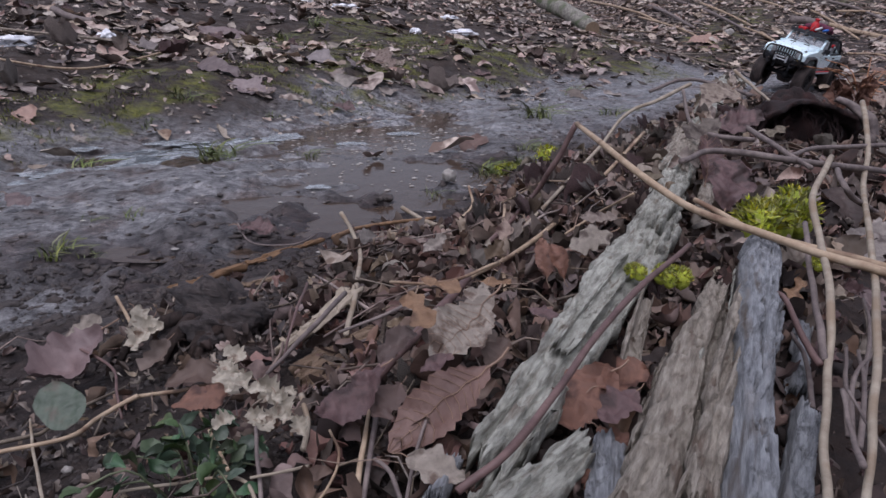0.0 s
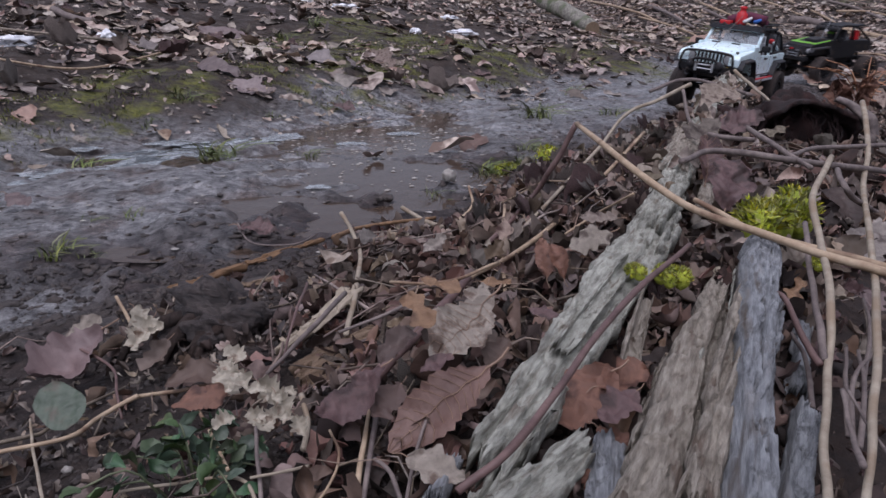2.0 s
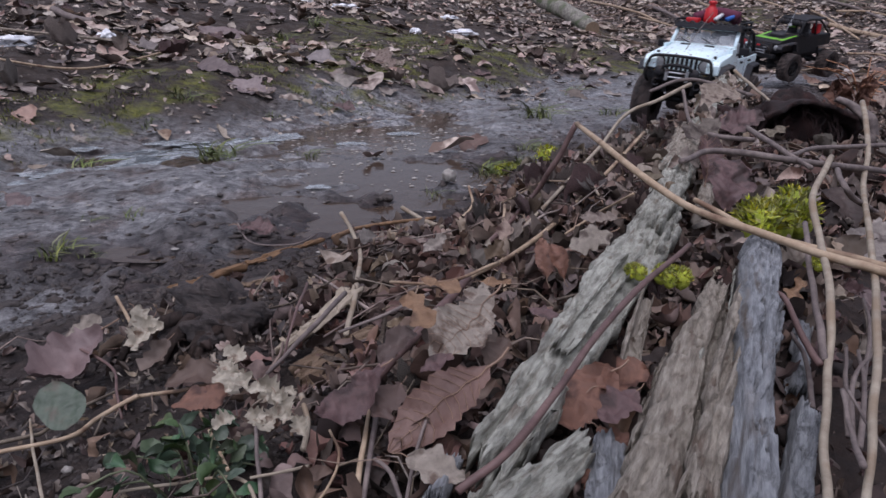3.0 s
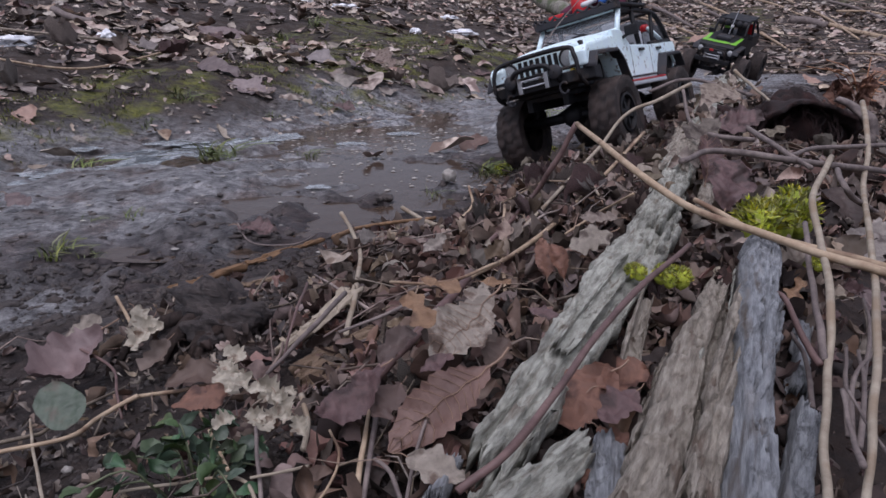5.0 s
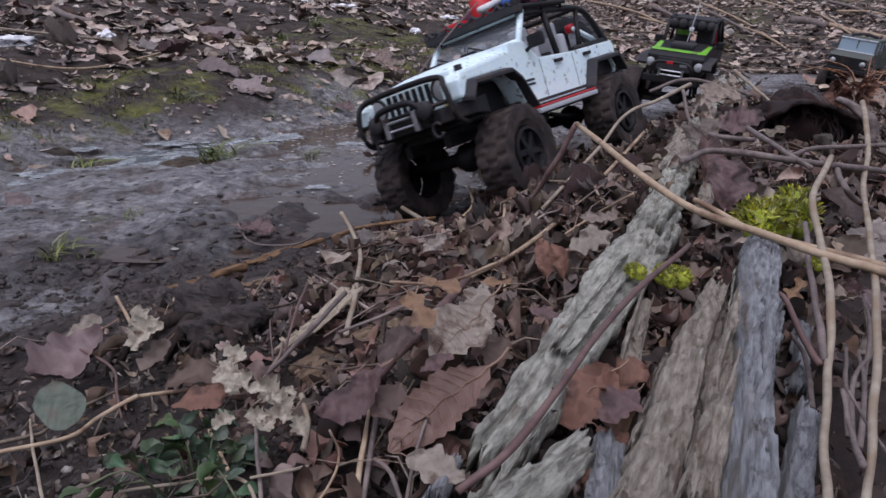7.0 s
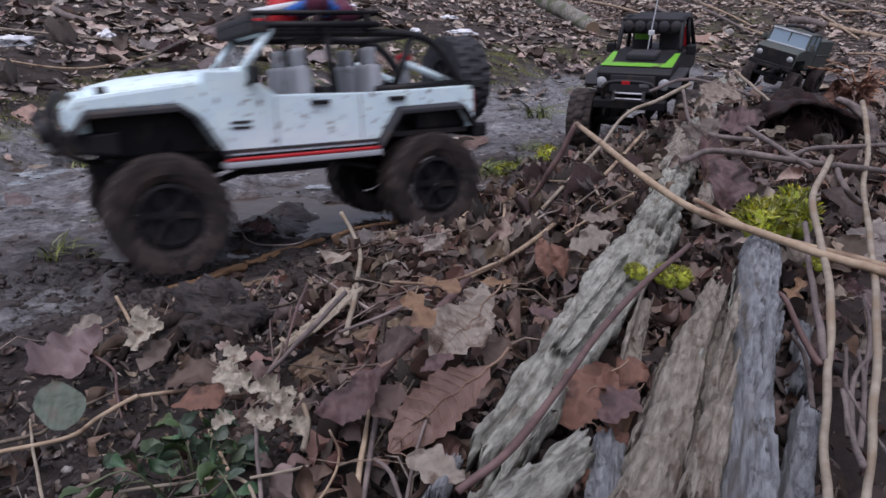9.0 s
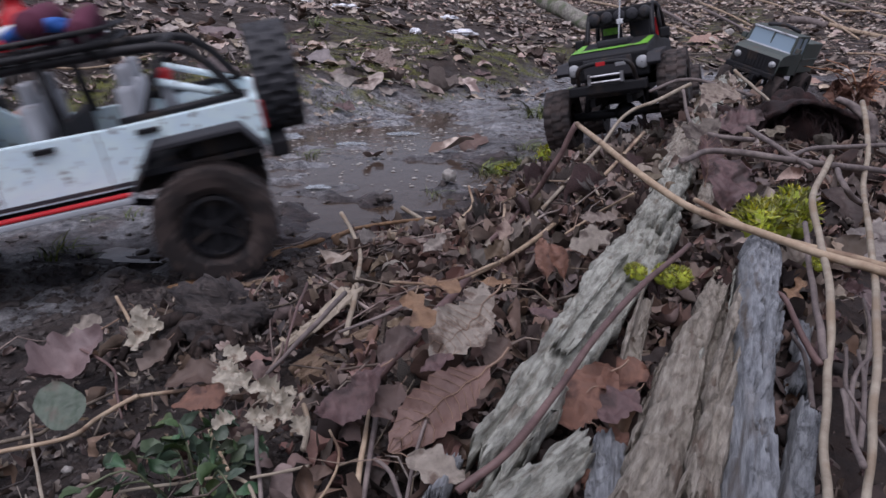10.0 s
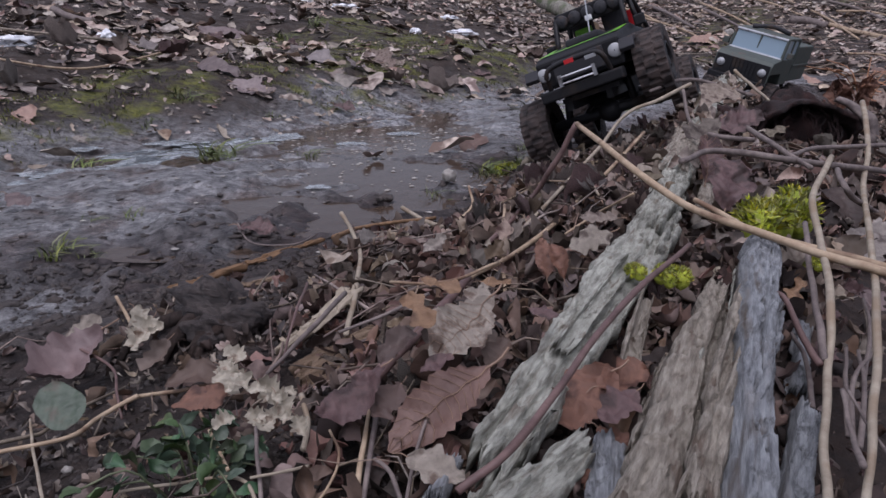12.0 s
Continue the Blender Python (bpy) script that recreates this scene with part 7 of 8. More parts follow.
leaf("leaf", (-0.018, 0.269, 0.114), (-0.029, 0.255, 0.106), "oak", LEAF_ONE, 1.5, 0.4, 0.5, 141, "brown leaf in the leaf litter")
leaf("leaf", (-0.014, 0.229, 0.104), (0.008, 0.221, 0.100), "oak", LEAF_GREY, 1.3, 0.5, 0.4, 142, "pale spotted leaf in the leaf litter")
leaf("leaf", (0.650, 1.170, 0.145), (0.629, 1.152, 0.183), "beech", LEAF_RUST, 1.1, 1.6, 1.0, 300, "upright rust-brown curled leaf behind the log")
leaf("leaf", (0.675, 1.152, 0.136), (0.677, 1.143, 0.169), "oak", LEAF_RUST, 1.1, 1.6, 1.0, 301, "upright rust-brown curled leaf behind the log")
leaf("leaf", (0.633, 1.133, 0.135), (0.642, 1.123, 0.171), "oak", LEAF_RUST, 1.1, 1.6, 1.0, 302, "upright rust-brown curled leaf behind the log")
leaf("leaf", (0.675, 1.203, 0.133), (0.696, 1.218, 0.165), "scrap", LEAF_RUST, 1.1, 1.6, 1.0, 303, "upright rust-brown curled leaf behind the log")
leaf("leaf", (0.648, 1.155, 0.142), (0.633, 1.146, 0.191), "scrap", LEAF_RUST, 1.1, 1.6, 1.0, 304, "upright rust-brown curled leaf behind the log")
leaf("leaf", (0.679, 1.159, 0.148), (0.691, 1.152, 0.193), "oak", LEAF_RUST, 1.1, 1.6, 1.0, 305, "upright rust-brown curled leaf behind the log")
leaf("leaf", (0.664, 1.173, 0.137), (0.643, 1.165, 0.183), "oak", LEAF_RUST, 1.1, 1.6, 1.0, 306, "upright rust-brown curled leaf behind the log")
leaf("leaf", (0.675, 1.230, 0.133), (0.676, 1.236, 0.177), "oak", LEAF_RUST, 1.1, 1.6, 1.0, 307, "upright rust-brown curled leaf behind the log")
leaf("leaf", (0.695, 1.171, 0.143), (0.678, 1.177, 0.179), "beech", LEAF_RUST, 1.1, 1.6, 1.0, 308, "upright rust-brown curled leaf behind the log")
leaf("leaf", (0.167, 0.275, 0.098), (0.171, 0.274, 0.098), "oak", LEAF_MAUVE, 1.3, 1.7, 0.6, 320, "crumpled purple-grey leaf under the dry stems")
leaf("leaf", (0.238, 0.383, 0.098), (0.227, 0.381, 0.101), "oak", LEAF_PURPLE, 1.3, 1.7, 0.6, 321, "crumpled purple-grey leaf under the dry stems")
leaf("leaf", (0.215, 0.328, 0.098), (0.229, 0.335, 0.100), "ruffle", LEAF_GREY, 1.3, 1.7, 0.6, 322, "crumpled purple-grey leaf under the dry stems")
leaf("leaf", (0.261, 0.426, 0.098), (0.276, 0.421, 0.098), "oak", LEAF_PURPLE, 1.3, 1.7, 0.6, 323, "crumpled purple-grey leaf under the dry stems")
leaf("leaf", (0.191, 0.302, 0.098), (0.188, 0.301, 0.098), "oak", LEAF_PURPLE, 1.3, 1.7, 0.6, 324, "crumpled purple-grey leaf under the dry stems")
leaf("leaf", (0.256, 0.392, 0.098), (0.271, 0.405, 0.104), "ruffle", LEAF_MAUVE, 1.3, 1.7, 0.6, 325, "crumpled purple-grey leaf under the dry stems")
leaf("leaf", (0.176, 0.300, 0.098), (0.177, 0.297, 0.099), "beech", LEAF_MAUVE, 1.3, 1.7, 0.6, 326, "crumpled purple-grey leaf under the dry stems")
leaf("leaf", (0.149, 0.234, 0.098), (0.149, 0.229, 0.100), "oak", LEAF_PURPLE, 1.3, 1.7, 0.6, 327, "crumpled purple-grey leaf under the dry stems")
leaf("leaf", (0.160, 0.228, 0.098), (0.159, 0.228, 0.102), "ruffle", LEAF_PURPLE, 1.3, 1.7, 0.6, 328, "crumpled purple-grey leaf under the dry stems")
leaf("leaf", (0.197, 0.301, 0.098), (0.200, 0.292, 0.098), "beech", LEAF_GREY, 1.3, 1.7, 0.6, 329, "crumpled purple-grey leaf under the dry stems")
leaf("leaf", (0.166, 0.237, 0.098), (0.160, 0.229, 0.103), "beech", LEAF_ONE, 1.3, 1.7, 0.6, 330, "crumpled purple-grey leaf under the dry stems")
leaf("leaf", (0.260, 0.458, 0.098), (0.260, 0.463, 0.099), "ruffle", LEAF_PURPLE, 1.3, 1.7, 0.6, 331, "crumpled purple-grey leaf under the dry stems")
leaf("leaf", (0.164, 0.244, 0.098), (0.164, 0.239, 0.099), "ruffle", LEAF_PURPLE, 1.3, 1.7, 0.6, 332, "crumpled purple-grey leaf under the dry stems")
leaf("leaf", (0.153, 0.255, 0.098), (0.159, 0.255, 0.102), "ruffle", LEAF_GREY, 1.3, 1.7, 0.6, 333, "crumpled purple-grey leaf under the dry stems")
leaf("leaf", (0.201, 0.332, 0.098), (0.189, 0.317, 0.100), "ruffle", LEAF_PURPLE, 1.3, 1.7, 0.6, 334, "crumpled purple-grey leaf under the dry stems")
leaf("leaf", (0.288, 0.452, 0.098), (0.278, 0.457, 0.104), "beech", LEAF_PURPLE, 1.3, 1.7, 0.6, 335, "crumpled purple-grey leaf under the dry stems")
stick("twig", TWIG_GREY, [(0.206, 0.314, 0.108), (0.185, 0.273, 0.111), (0.161, 0.233, 0.106)], 0.0009, 0.0013, "thin grey twig under the dry stems", "twig")
stick("twig", TWIG_GREY, [(0.249, 0.384, 0.108), (0.222, 0.332, 0.111), (0.189, 0.280, 0.106)], 0.0009, 0.0013, "thin grey twig under the dry stems", "twig")
stick("twig", TWIG_GREY, [(0.183, 0.335, 0.108), (0.172, 0.299, 0.111), (0.158, 0.263, 0.106)], 0.0009, 0.0013, "thin grey twig under the dry stems", "twig")
stick("twig", TWIG_GREY, [(0.202, 0.317, 0.108), (0.180, 0.279, 0.111), (0.161, 0.241, 0.106)], 0.0009, 0.0013, "thin grey twig under the dry stems", "twig")
stick("twig", TWIG_GREY, [(0.212, 0.312, 0.108), (0.183, 0.278, 0.111), (0.164, 0.244, 0.106)], 0.0009, 0.0013, "thin grey twig under the dry stems", "twig")
leaf("leaf", (-0.239, 0.453, 0.050), (-0.272, 0.413, 0.036), "oak", LEAF_MAUVE, 1.6, 1.1, 0.35, 143, "broad grey-mauve leaf on the mud")
leaf("leaf", (-0.287, 0.486, 0.035), (-0.268, 0.504, 0.045), "oak", LEAF_PALE, 1.3, 0.8, 0.6, 144, "pale curled leaf edge")
leaf("leaf", (-0.181, 0.421, 0.061), (-0.193, 0.400, 0.051), "oak", LEAF_ONE, 1.3, 0.9, 0.5, 145, "brown curled leaf in the leaf litter")
leaf("leaf", (-0.121, 0.350, 0.080), (-0.152, 0.339, 0.076), "oak", LEAF_ONE, 1.0, 0.5, 0.5, 146, "brown leaf in the litter")
leaf("leaf", (-0.113, 0.332, 0.077), (-0.142, 0.322, 0.072), "maple", LEAF_RUST, 0.8, 0.6, 0.5, 147, "rust leaf in the litter")
leaf("leaf", (-0.121, 0.340, 0.087), (-0.108, 0.331, 0.080), "ruffle", LEAF_CREAM, 1.3, 1.5, 0.7, 148, "pale crumpled oak leaf")
leaf("leaf", (-0.106, 0.331, 0.088), (-0.111, 0.321, 0.081), "ruffle", LEAF_CREAM, 1.3, 1.5, 0.7, 149, "pale crumpled oak leaf")
leaf("leaf", (-0.080, 0.271, 0.112), (-0.068, 0.265, 0.107), "ruffle", LEAF_CREAM, 1.3, 1.5, 0.7, 150, "pale crumpled oak leaf")
leaf("leaf", (-0.070, 0.259, 0.115), (-0.063, 0.251, 0.107), "ruffle", LEAF_CREAM, 1.3, 1.5, 0.7, 151, "pale crumpled oak leaf")
leaf("leaf", (-0.066, 0.244, 0.116), (-0.071, 0.238, 0.110), "ruffle", LEAF_CREAM, 1.3, 1.5, 0.7, 152, "pale crumpled oak leaf")
leaf("leaf", (-0.214, 0.449, 0.073), (-0.199, 0.437, 0.064), "ruffle", LEAF_CREAM, 1.3, 1.5, 0.7, 153, "pale crumpled oak leaf")
leaf("leaf", (-0.202, 0.427, 0.070), (-0.205, 0.418, 0.064), "ruffle", LEAF_CREAM, 1.3, 1.5, 0.7, 154, "pale crumpled oak leaf")
leaf("leaf", (-0.192, 0.427, 0.076), (-0.198, 0.411, 0.064), "ruffle", LEAF_CREAM, 1.3, 1.5, 0.7, 155, "pale crumpled oak leaf")
leaf("leaf", (-0.078, 0.245, 0.114), (-0.070, 0.241, 0.111), "ruffle", LEAF_CREAM, 1.3, 1.5, 0.7, 156, "pale crumpled oak leaf")
leaf("leaf", (-0.123, 0.357, 0.088), (-0.110, 0.352, 0.084), "ruffle", LEAF_CREAM, 1.3, 1.5, 0.7, 157, "pale crumpled oak leaf")
leaf("leaf", (-0.059, 0.245, 0.112), (-0.054, 0.239, 0.107), "ruffle", LEAF_CREAM, 1.3, 1.5, 0.7, 158, "pale crumpled oak leaf")
leaf("leaf", (-0.084, 0.247, 0.111), (-0.092, 0.243, 0.109), "ruffle", LEAF_CREAM, 1.3, 1.5, 0.7, 159, "pale crumpled oak leaf")
leaf("leaf", (0.212, 0.505, 0.135), (0.224, 0.541, 0.166), "oak", LEAF_PURPLE, 1.3, 1.0, 0.9, 160, "purple-brown curled leaf in the leaf litter")
leaf("leaf", (0.215, 0.535, 0.148), (0.242, 0.542, 0.155), "oak", LEAF_PURPLE, 1.3, 1.0, 0.9, 161, "purple-brown curled leaf in the leaf litter")
leaf("leaf", (0.244, 0.632, 0.128), (0.253, 0.670, 0.166), "beech", LEAF_PURPLE, 0.9, 0.6, 1.0, 162, "dark upright leaf lying on the ground")
leaf("leaf", (0.300, 0.766, 0.158), (0.353, 0.778, 0.170), "oak", LEAF_PURPLE, 1.2, 0.6, 0.9, 163, "dark brown leaf by the hollow bark")
leaf("leaf", (0.076, 0.475, 0.089), (0.074, 0.499, 0.112), "beech", LEAF_RUST, 1.0, 0.6, 1.0, 164, "upright rust-brown leaf in the leaf litter")
leaf("leaf", (0.087, 0.467, 0.092), (0.079, 0.486, 0.112), "beech", LEAF_RUST, 0.9, 0.6, 1.0, 165, "upright rust-brown leaf in the leaf litter")
leaf("leaf", (0.128, 0.492, 0.129), (0.100, 0.492, 0.129), "oak", LEAF_PALE, 0.9, 0.2, 0.5, 166, "pale flat leaf in the leaf litter")
leaf("leaf", (0.120, 0.477, 0.123), (0.089, 0.463, 0.115), "oak", LEAF_PALE, 1.2, 0.6, 0.6, 167, "pale curled leaf in the leaf litter")
leaf("leaf", (0.051, 0.523, 0.123), (0.043, 0.503, 0.106), "scrap", LEAF_PALE, 1.0, 0.9, 0.8, 168, "pale torn leaf in the leaf litter")
leaf("leaf", (0.062, 0.524, 0.120), (0.052, 0.507, 0.107), "scrap", LEAF_PALE, 1.0, 0.9, 0.8, 169, "pale torn leaf in the leaf litter")
leaf("leaf", (0.044, 0.489, 0.111), (0.031, 0.474, 0.100), "oak", LEAF_ONE, 1.0, 0.9, 0.7, 170, "brown curled leaf in the leaf litter")
leaf("leaf", (-0.018, 0.606, 0.064), (0.003, 0.624, 0.075), "oak", LEAF_PALE, 1.0, 0.7, 0.6, 171, "pale leaf in the leaf litter")
leaf("leaf", (-0.066, 0.677, 0.060), (-0.105, 0.674, 0.057), "oak", LEAF_PALE, 1.0, 0.6, 0.6, 172, "pale broken leaf at the track edge")
leaf("leaf", (0.446, 1.091, 0.175), (0.380, 1.041, 0.151), "maple", LEAF_PALE, 0.9, 0.4, 0.5, 173, "pale dead leaf on the log end")
leaf("leaf", (0.281, 0.717, 0.171), (0.240, 0.686, 0.155), "oak", LEAF_PALE, 1.2, 0.5, 0.5, 174, "pale dead leaf on the log")
leaf("leaf", (0.368, 0.753, 0.160), (0.344, 0.744, 0.154), "scrap", LEAF_PALE, 1.4, 0.5, 0.8, 175, "pale torn leaf lying on the ground")
leaf("leaf", (0.376, 0.663, 0.115), (0.379, 0.612, 0.089), "oak", LEAF_ONE, 1.2, 0.6, 0.5, 176, "brown leaf beside the stems")
leaf("leaf", (0.326, 0.521, 0.101), (0.282, 0.493, 0.087), "oak", LEAF_ONE, 1.2, 0.6, 0.5, 177, "brown leaf beside the stems")
leaf("leaf", (0.190, 0.357, 0.118), (0.203, 0.369, 0.124), "scrap", LEAF_TAN, 1.2, 0.5, 0.5, 178, "tan leaf scrap in the leaf litter")
leaf("leaf", (0.363, 0.555, 0.108), (0.327, 0.511, 0.085), "maple", LEAF_PALE, 0.8, 0.4, 0.5, 179, "pale grey leaf in the leaf litter")
leaf("leaf", (0.020, 0.293, 0.110), (0.032, 0.305, 0.119), "oak", LEAF_ONE, 1.3, 0.5, 0.5, 180, "brown leaf against the log")
leaf("leaf", (0.042, 0.315, 0.130), (0.056, 0.311, 0.128), "oak", LEAF_PURPLE, 1.0, 0.5, 0.5, 181, "dark leaf on the log")
leaf("leaf", (-0.121, 0.340, 0.089), (-0.112, 0.336, 0.086), "scrap", LEAF_CREAM, 1.8, 1.5, 0.8, 182, "small cream torn leaf scrap")
leaf("leaf", (-0.093, 0.284, 0.112), (-0.087, 0.278, 0.106), "scrap", LEAF_CREAM, 1.8, 1.5, 0.8, 183, "small cream torn leaf scrap")
leaf("leaf", (-0.073, 0.255, 0.116), (-0.066, 0.254, 0.115), "scrap", LEAF_CREAM, 1.8, 1.5, 0.8, 184, "small cream torn leaf scrap")
leaf("leaf", (-0.064, 0.239, 0.116), (-0.058, 0.238, 0.116), "scrap", LEAF_CREAM, 1.8, 1.5, 0.8, 185, "small cream torn leaf scrap")
leaf("leaf", (-0.083, 0.263, 0.115), (-0.075, 0.263, 0.115), "scrap", LEAF_CREAM, 1.8, 1.5, 0.8, 186, "small cream torn leaf scrap")
leaf("leaf", (-0.115, 0.320, 0.093), (-0.106, 0.313, 0.087), "scrap", LEAF_CREAM, 1.8, 1.5, 0.8, 187, "small cream torn leaf scrap")
leaf("leaf", (-0.188, 0.410, 0.074), (-0.180, 0.415, 0.078), "scrap", LEAF_CREAM, 1.8, 1.5, 0.8, 188, "small cream torn leaf scrap")
leaf("leaf", (-0.188, 0.379, 0.084), (-0.180, 0.373, 0.080), "scrap", LEAF_CREAM, 1.8, 1.5, 0.8, 189, "small cream torn leaf scrap")
leaf("leaf", (-0.072, 0.235, 0.118), (-0.067, 0.236, 0.119), "scrap", LEAF_CREAM, 1.8, 1.5, 0.8, 190, "small cream torn leaf scrap")
leaf("leaf", (-0.066, 0.260, 0.117), (-0.061, 0.258, 0.115), "scrap", LEAF_CREAM, 1.8, 1.5, 0.8, 191, "small cream torn leaf scrap")
leaf("leaf", (-1.003, 4.011, 0.313), (-0.872, 3.973, 0.298), "maple", LEAF_PALE, 1.1, 0.5, 0.4, 192, "dead leaf lying on the bank")
leaf("leaf", (-0.307, 3.044, 0.176), (-0.212, 2.867, 0.105), "oak", LEAF_PALE, 1.1, 0.5, 0.4, 193, "dead leaf lying on the bank")
leaf("leaf", (-0.238, 2.908, 0.125), (-0.148, 2.943, 0.139), "oak", LEAF_PALE, 1.1, 0.5, 0.4, 194, "dead leaf lying on the bank")
leaf("leaf", (-0.989, 1.600, 0.037), (-0.967, 1.660, 0.092), "oak", LEAF_PINK, 1.7, 0.5, 0.4, 195, "dead leaf lying on the mud")
leaf("leaf", (-0.661, 2.229, 0.096), (-0.544, 2.176, 0.075), "maple", LEAF_MAUVE, 1.1, 0.5, 0.4, 196, "dead leaf lying on the bank")
leaf("leaf", (-1.174, 3.490, 0.255), (-0.928, 3.365, 0.205), "maple", LEAF_MAUVE, 1.1, 0.5, 0.4, 197, "dead leaf lying on the bank")
leaf("leaf", (-0.544, 2.846, 0.160), (-0.412, 2.774, 0.131), "maple", LEAF_MAUVE, 1.1, 0.5, 0.4, 198, "dead leaf lying on the bank")
leaf("leaf", (-1.159, 1.865, 0.123), (-1.085, 1.835, 0.111), "oak", LEAF_PALE, 1.1, 0.5, 0.4, 199, "dead leaf lying on the bank")
leaf("leaf", (-0.805, 1.563, 0.021), (-0.841, 1.587, 0.031), "oak", LEAF_PALE, 1.1, 0.5, 0.4, 200, "dead leaf lying on the mud")
leaf("leaf", (-0.802, 2.352, 0.160), (-0.653, 2.273, 0.128), "oak", LEAF_MAUVE, 1.1, 0.5, 0.4, 201, "dead leaf lying on the bank")
leaf("leaf", (-0.596, 2.176, 0.067), (-0.517, 2.211, 0.081), "oak", LEAF_MAUVE, 1.1, 0.5, 0.4, 202, "dead leaf lying on the bank")
leaf("leaf", (-0.544, 2.427, 0.119), (-0.532, 2.468, 0.136), "oak", LEAF_RUST, 1.1, 0.5, 0.4, 203, "dead leaf lying on the mud")
leaf("leaf", (-1.069, 2.782, 0.225), (-0.953, 2.685, 0.186), "oak", LEAF_ONE, 1.1, 0.5, 0.4, 204, "dead leaf lying on the bank")
leaf("leaf", (-1.359, 3.077, 0.244), (-1.293, 3.194, 0.291), "oak", LEAF_ONE, 1.1, 0.5, 0.4, 205, "dead leaf lying on the bank")
leaf("leaf", (1.946, 5.736, 0.188), (2.196, 5.684, 0.167), "maple", LEAF_PINK, 1.1, 0.5, 0.4, 206, "dead leaf lying on the bank")
leaf("leaf", (-0.348, 2.243, 0.034), (-0.273, 2.208, 0.020), "oak", LEAF_PURPLE, 1.1, 0.5, 0.4, 207, "dead leaf lying on the mud")
leaf("leaf", (0.047, 1.615, -0.013), (0.097, 1.688, 0.016), "maple", LEAF_ONE, 1.1, 0.5, 0.4, 208, "dead leaf lying on the mud")
leaf("leaf", (-0.660, 1.025, 0.023), (-0.612, 1.005, 0.014), "oak", LEAF_MAUVE, 1.1, 0.5, 0.4, 209, "dead leaf lying on the mud")
leaf("leaf", (-0.260, 0.848, 0.023), (-0.209, 0.840, 0.020), "oak", LEAF_PURPLE, 1.1, 0.5, 0.4, 210, "dead leaf lying on the mud")
leaf("leaf", (0.126, 3.119, 0.079), (0.211, 3.103, 0.073), "oak", LEAF_PURPLE, 1.1, 0.5, 0.4, 211, "dead leaf lying on the mud")
leaf("leaf", (-0.055, 2.873, 0.067), (0.014, 2.869, 0.065), "oak", LEAF_ONE, 1.1, 0.5, 0.4, 212, "dead leaf lying on the mud")
leaf("leaf", (0.488, 2.840, 0.030), (0.566, 2.773, 0.003), "oak", LEAF_ONE, 1.1, 0.5, 0.4, 213, "dead leaf lying on the mud")
leaf("leaf", (0.635, 1.209, 0.134), (0.658, 1.186, 0.122), "oak", LEAF_PALE, 1.1, 0.7, 0.5, 214, "pale dead leaf lying behind the log")
leaf("leaf", (1.365, 2.300, 0.065), (1.391, 2.225, 0.027), "maple", LEAF_PALE, 1.1, 0.7, 0.5, 215, "pale dead leaf lying behind the log")
leaf("leaf", (0.739, 1.206, 0.110), (0.695, 1.186, 0.100), "oak", LEAF_PINK, 1.1, 0.7, 0.5, 216, "pale dead leaf lying behind the log")
leaf("leaf", (0.615, 1.091, 0.107), (0.640, 1.071, 0.097), "oak", LEAF_PALE, 1.1, 0.7, 0.5, 217, "pale dead leaf lying behind the log")
leaf("leaf", (0.569, 0.909, 0.125), (0.570, 0.877, 0.108), "oak", LEAF_ONE, 1.1, 0.7, 0.5, 218, "pale dead leaf lying behind the log")
leaf("leaf", (1.757, 3.103, 0.056), (1.823, 3.061, 0.035), "oak", LEAF_PALE, 1.1, 0.7, 0.5, 219, "pale dead leaf lying behind the log")
leaf("leaf", (1.767, 3.517, 0.043), (1.833, 3.446, 0.007), "oak", LEAF_PINK, 1.1, 0.7, 0.5, 220, "pale dead leaf lying behind the log")
leaf("leaf", (2.564, 4.280, 0.045), (2.620, 4.192, 0.001), "maple", LEAF_ONE, 1.1, 0.7, 0.5, 221, "pale dead leaf lying behind the log")
leaf("leaf", (-0.222, 0.342, 0.071), (-0.196, 0.329, 0.059), "round", IVY_PALE, 0.85, 0.05, 0.9, 222, "round pale green leaf over the mud")


def build_low_plant():
    """A low green weed: a few trailing stems with small cupped leaves."""
    rng = random.Random(91)
    plant = tagged(empty("low_plant", pose(-0.104, 0.252, 0.070)), "low green weed with small cupped leaves growing through the litter", "plant")
    for k in range(22):
        w = 0.571 * k + rng.uniform(-0.2, 0.2)
        reach, rise = rng.uniform(0.008, 0.046), rng.uniform(0.006, 0.026)
        dx, dy = math.cos(w) * reach, math.sin(w) * reach * 1.2
        line = curve_points([(0.2 * dx, 0.2 * dy, -0.010), (0.55 * dx, 0.55 * dy, rise), (dx, dy, rise * 0.9)], 8)
        bm = bmesh.new()
        tube(bm, line, 0.0005, 5)
        part("stem", bm, GRASS, plant, "thin pale green stem", True)
        for i in (3, 4, 5, 6, 7):
            if rng.random() < 0.2:
                continue
            n = rng.uniform(0.0055, 0.0125)
            pts, faces = leaf_shape("round" if rng.random() < 0.5 else "beech", n, rng, 9, 3, rng.uniform(0.6, 1.3))
            pts[:, 1] *= rng.uniform(0.8, 1.25)
            ob = new("leaf", mesh_of("leaf", pts, faces, rng.choice((IVY, IVY, IVY_LIGHT))))
            ob.parent = plant
            turn_z = w + (1.1 if i % 2 else -1.1) + rng.uniform(-0.4, 0.4)
            at = line[i] + Vector((math.cos(turn_z), math.sin(turn_z), 0.2)) * n * 0.5
            ob.matrix_basis = Matrix.Translation(at) @ Euler((rng.gauss(0.35, 0.45), rng.gauss(0, 0.4), turn_z)).to_matrix().to_4x4()


build_low_plant()


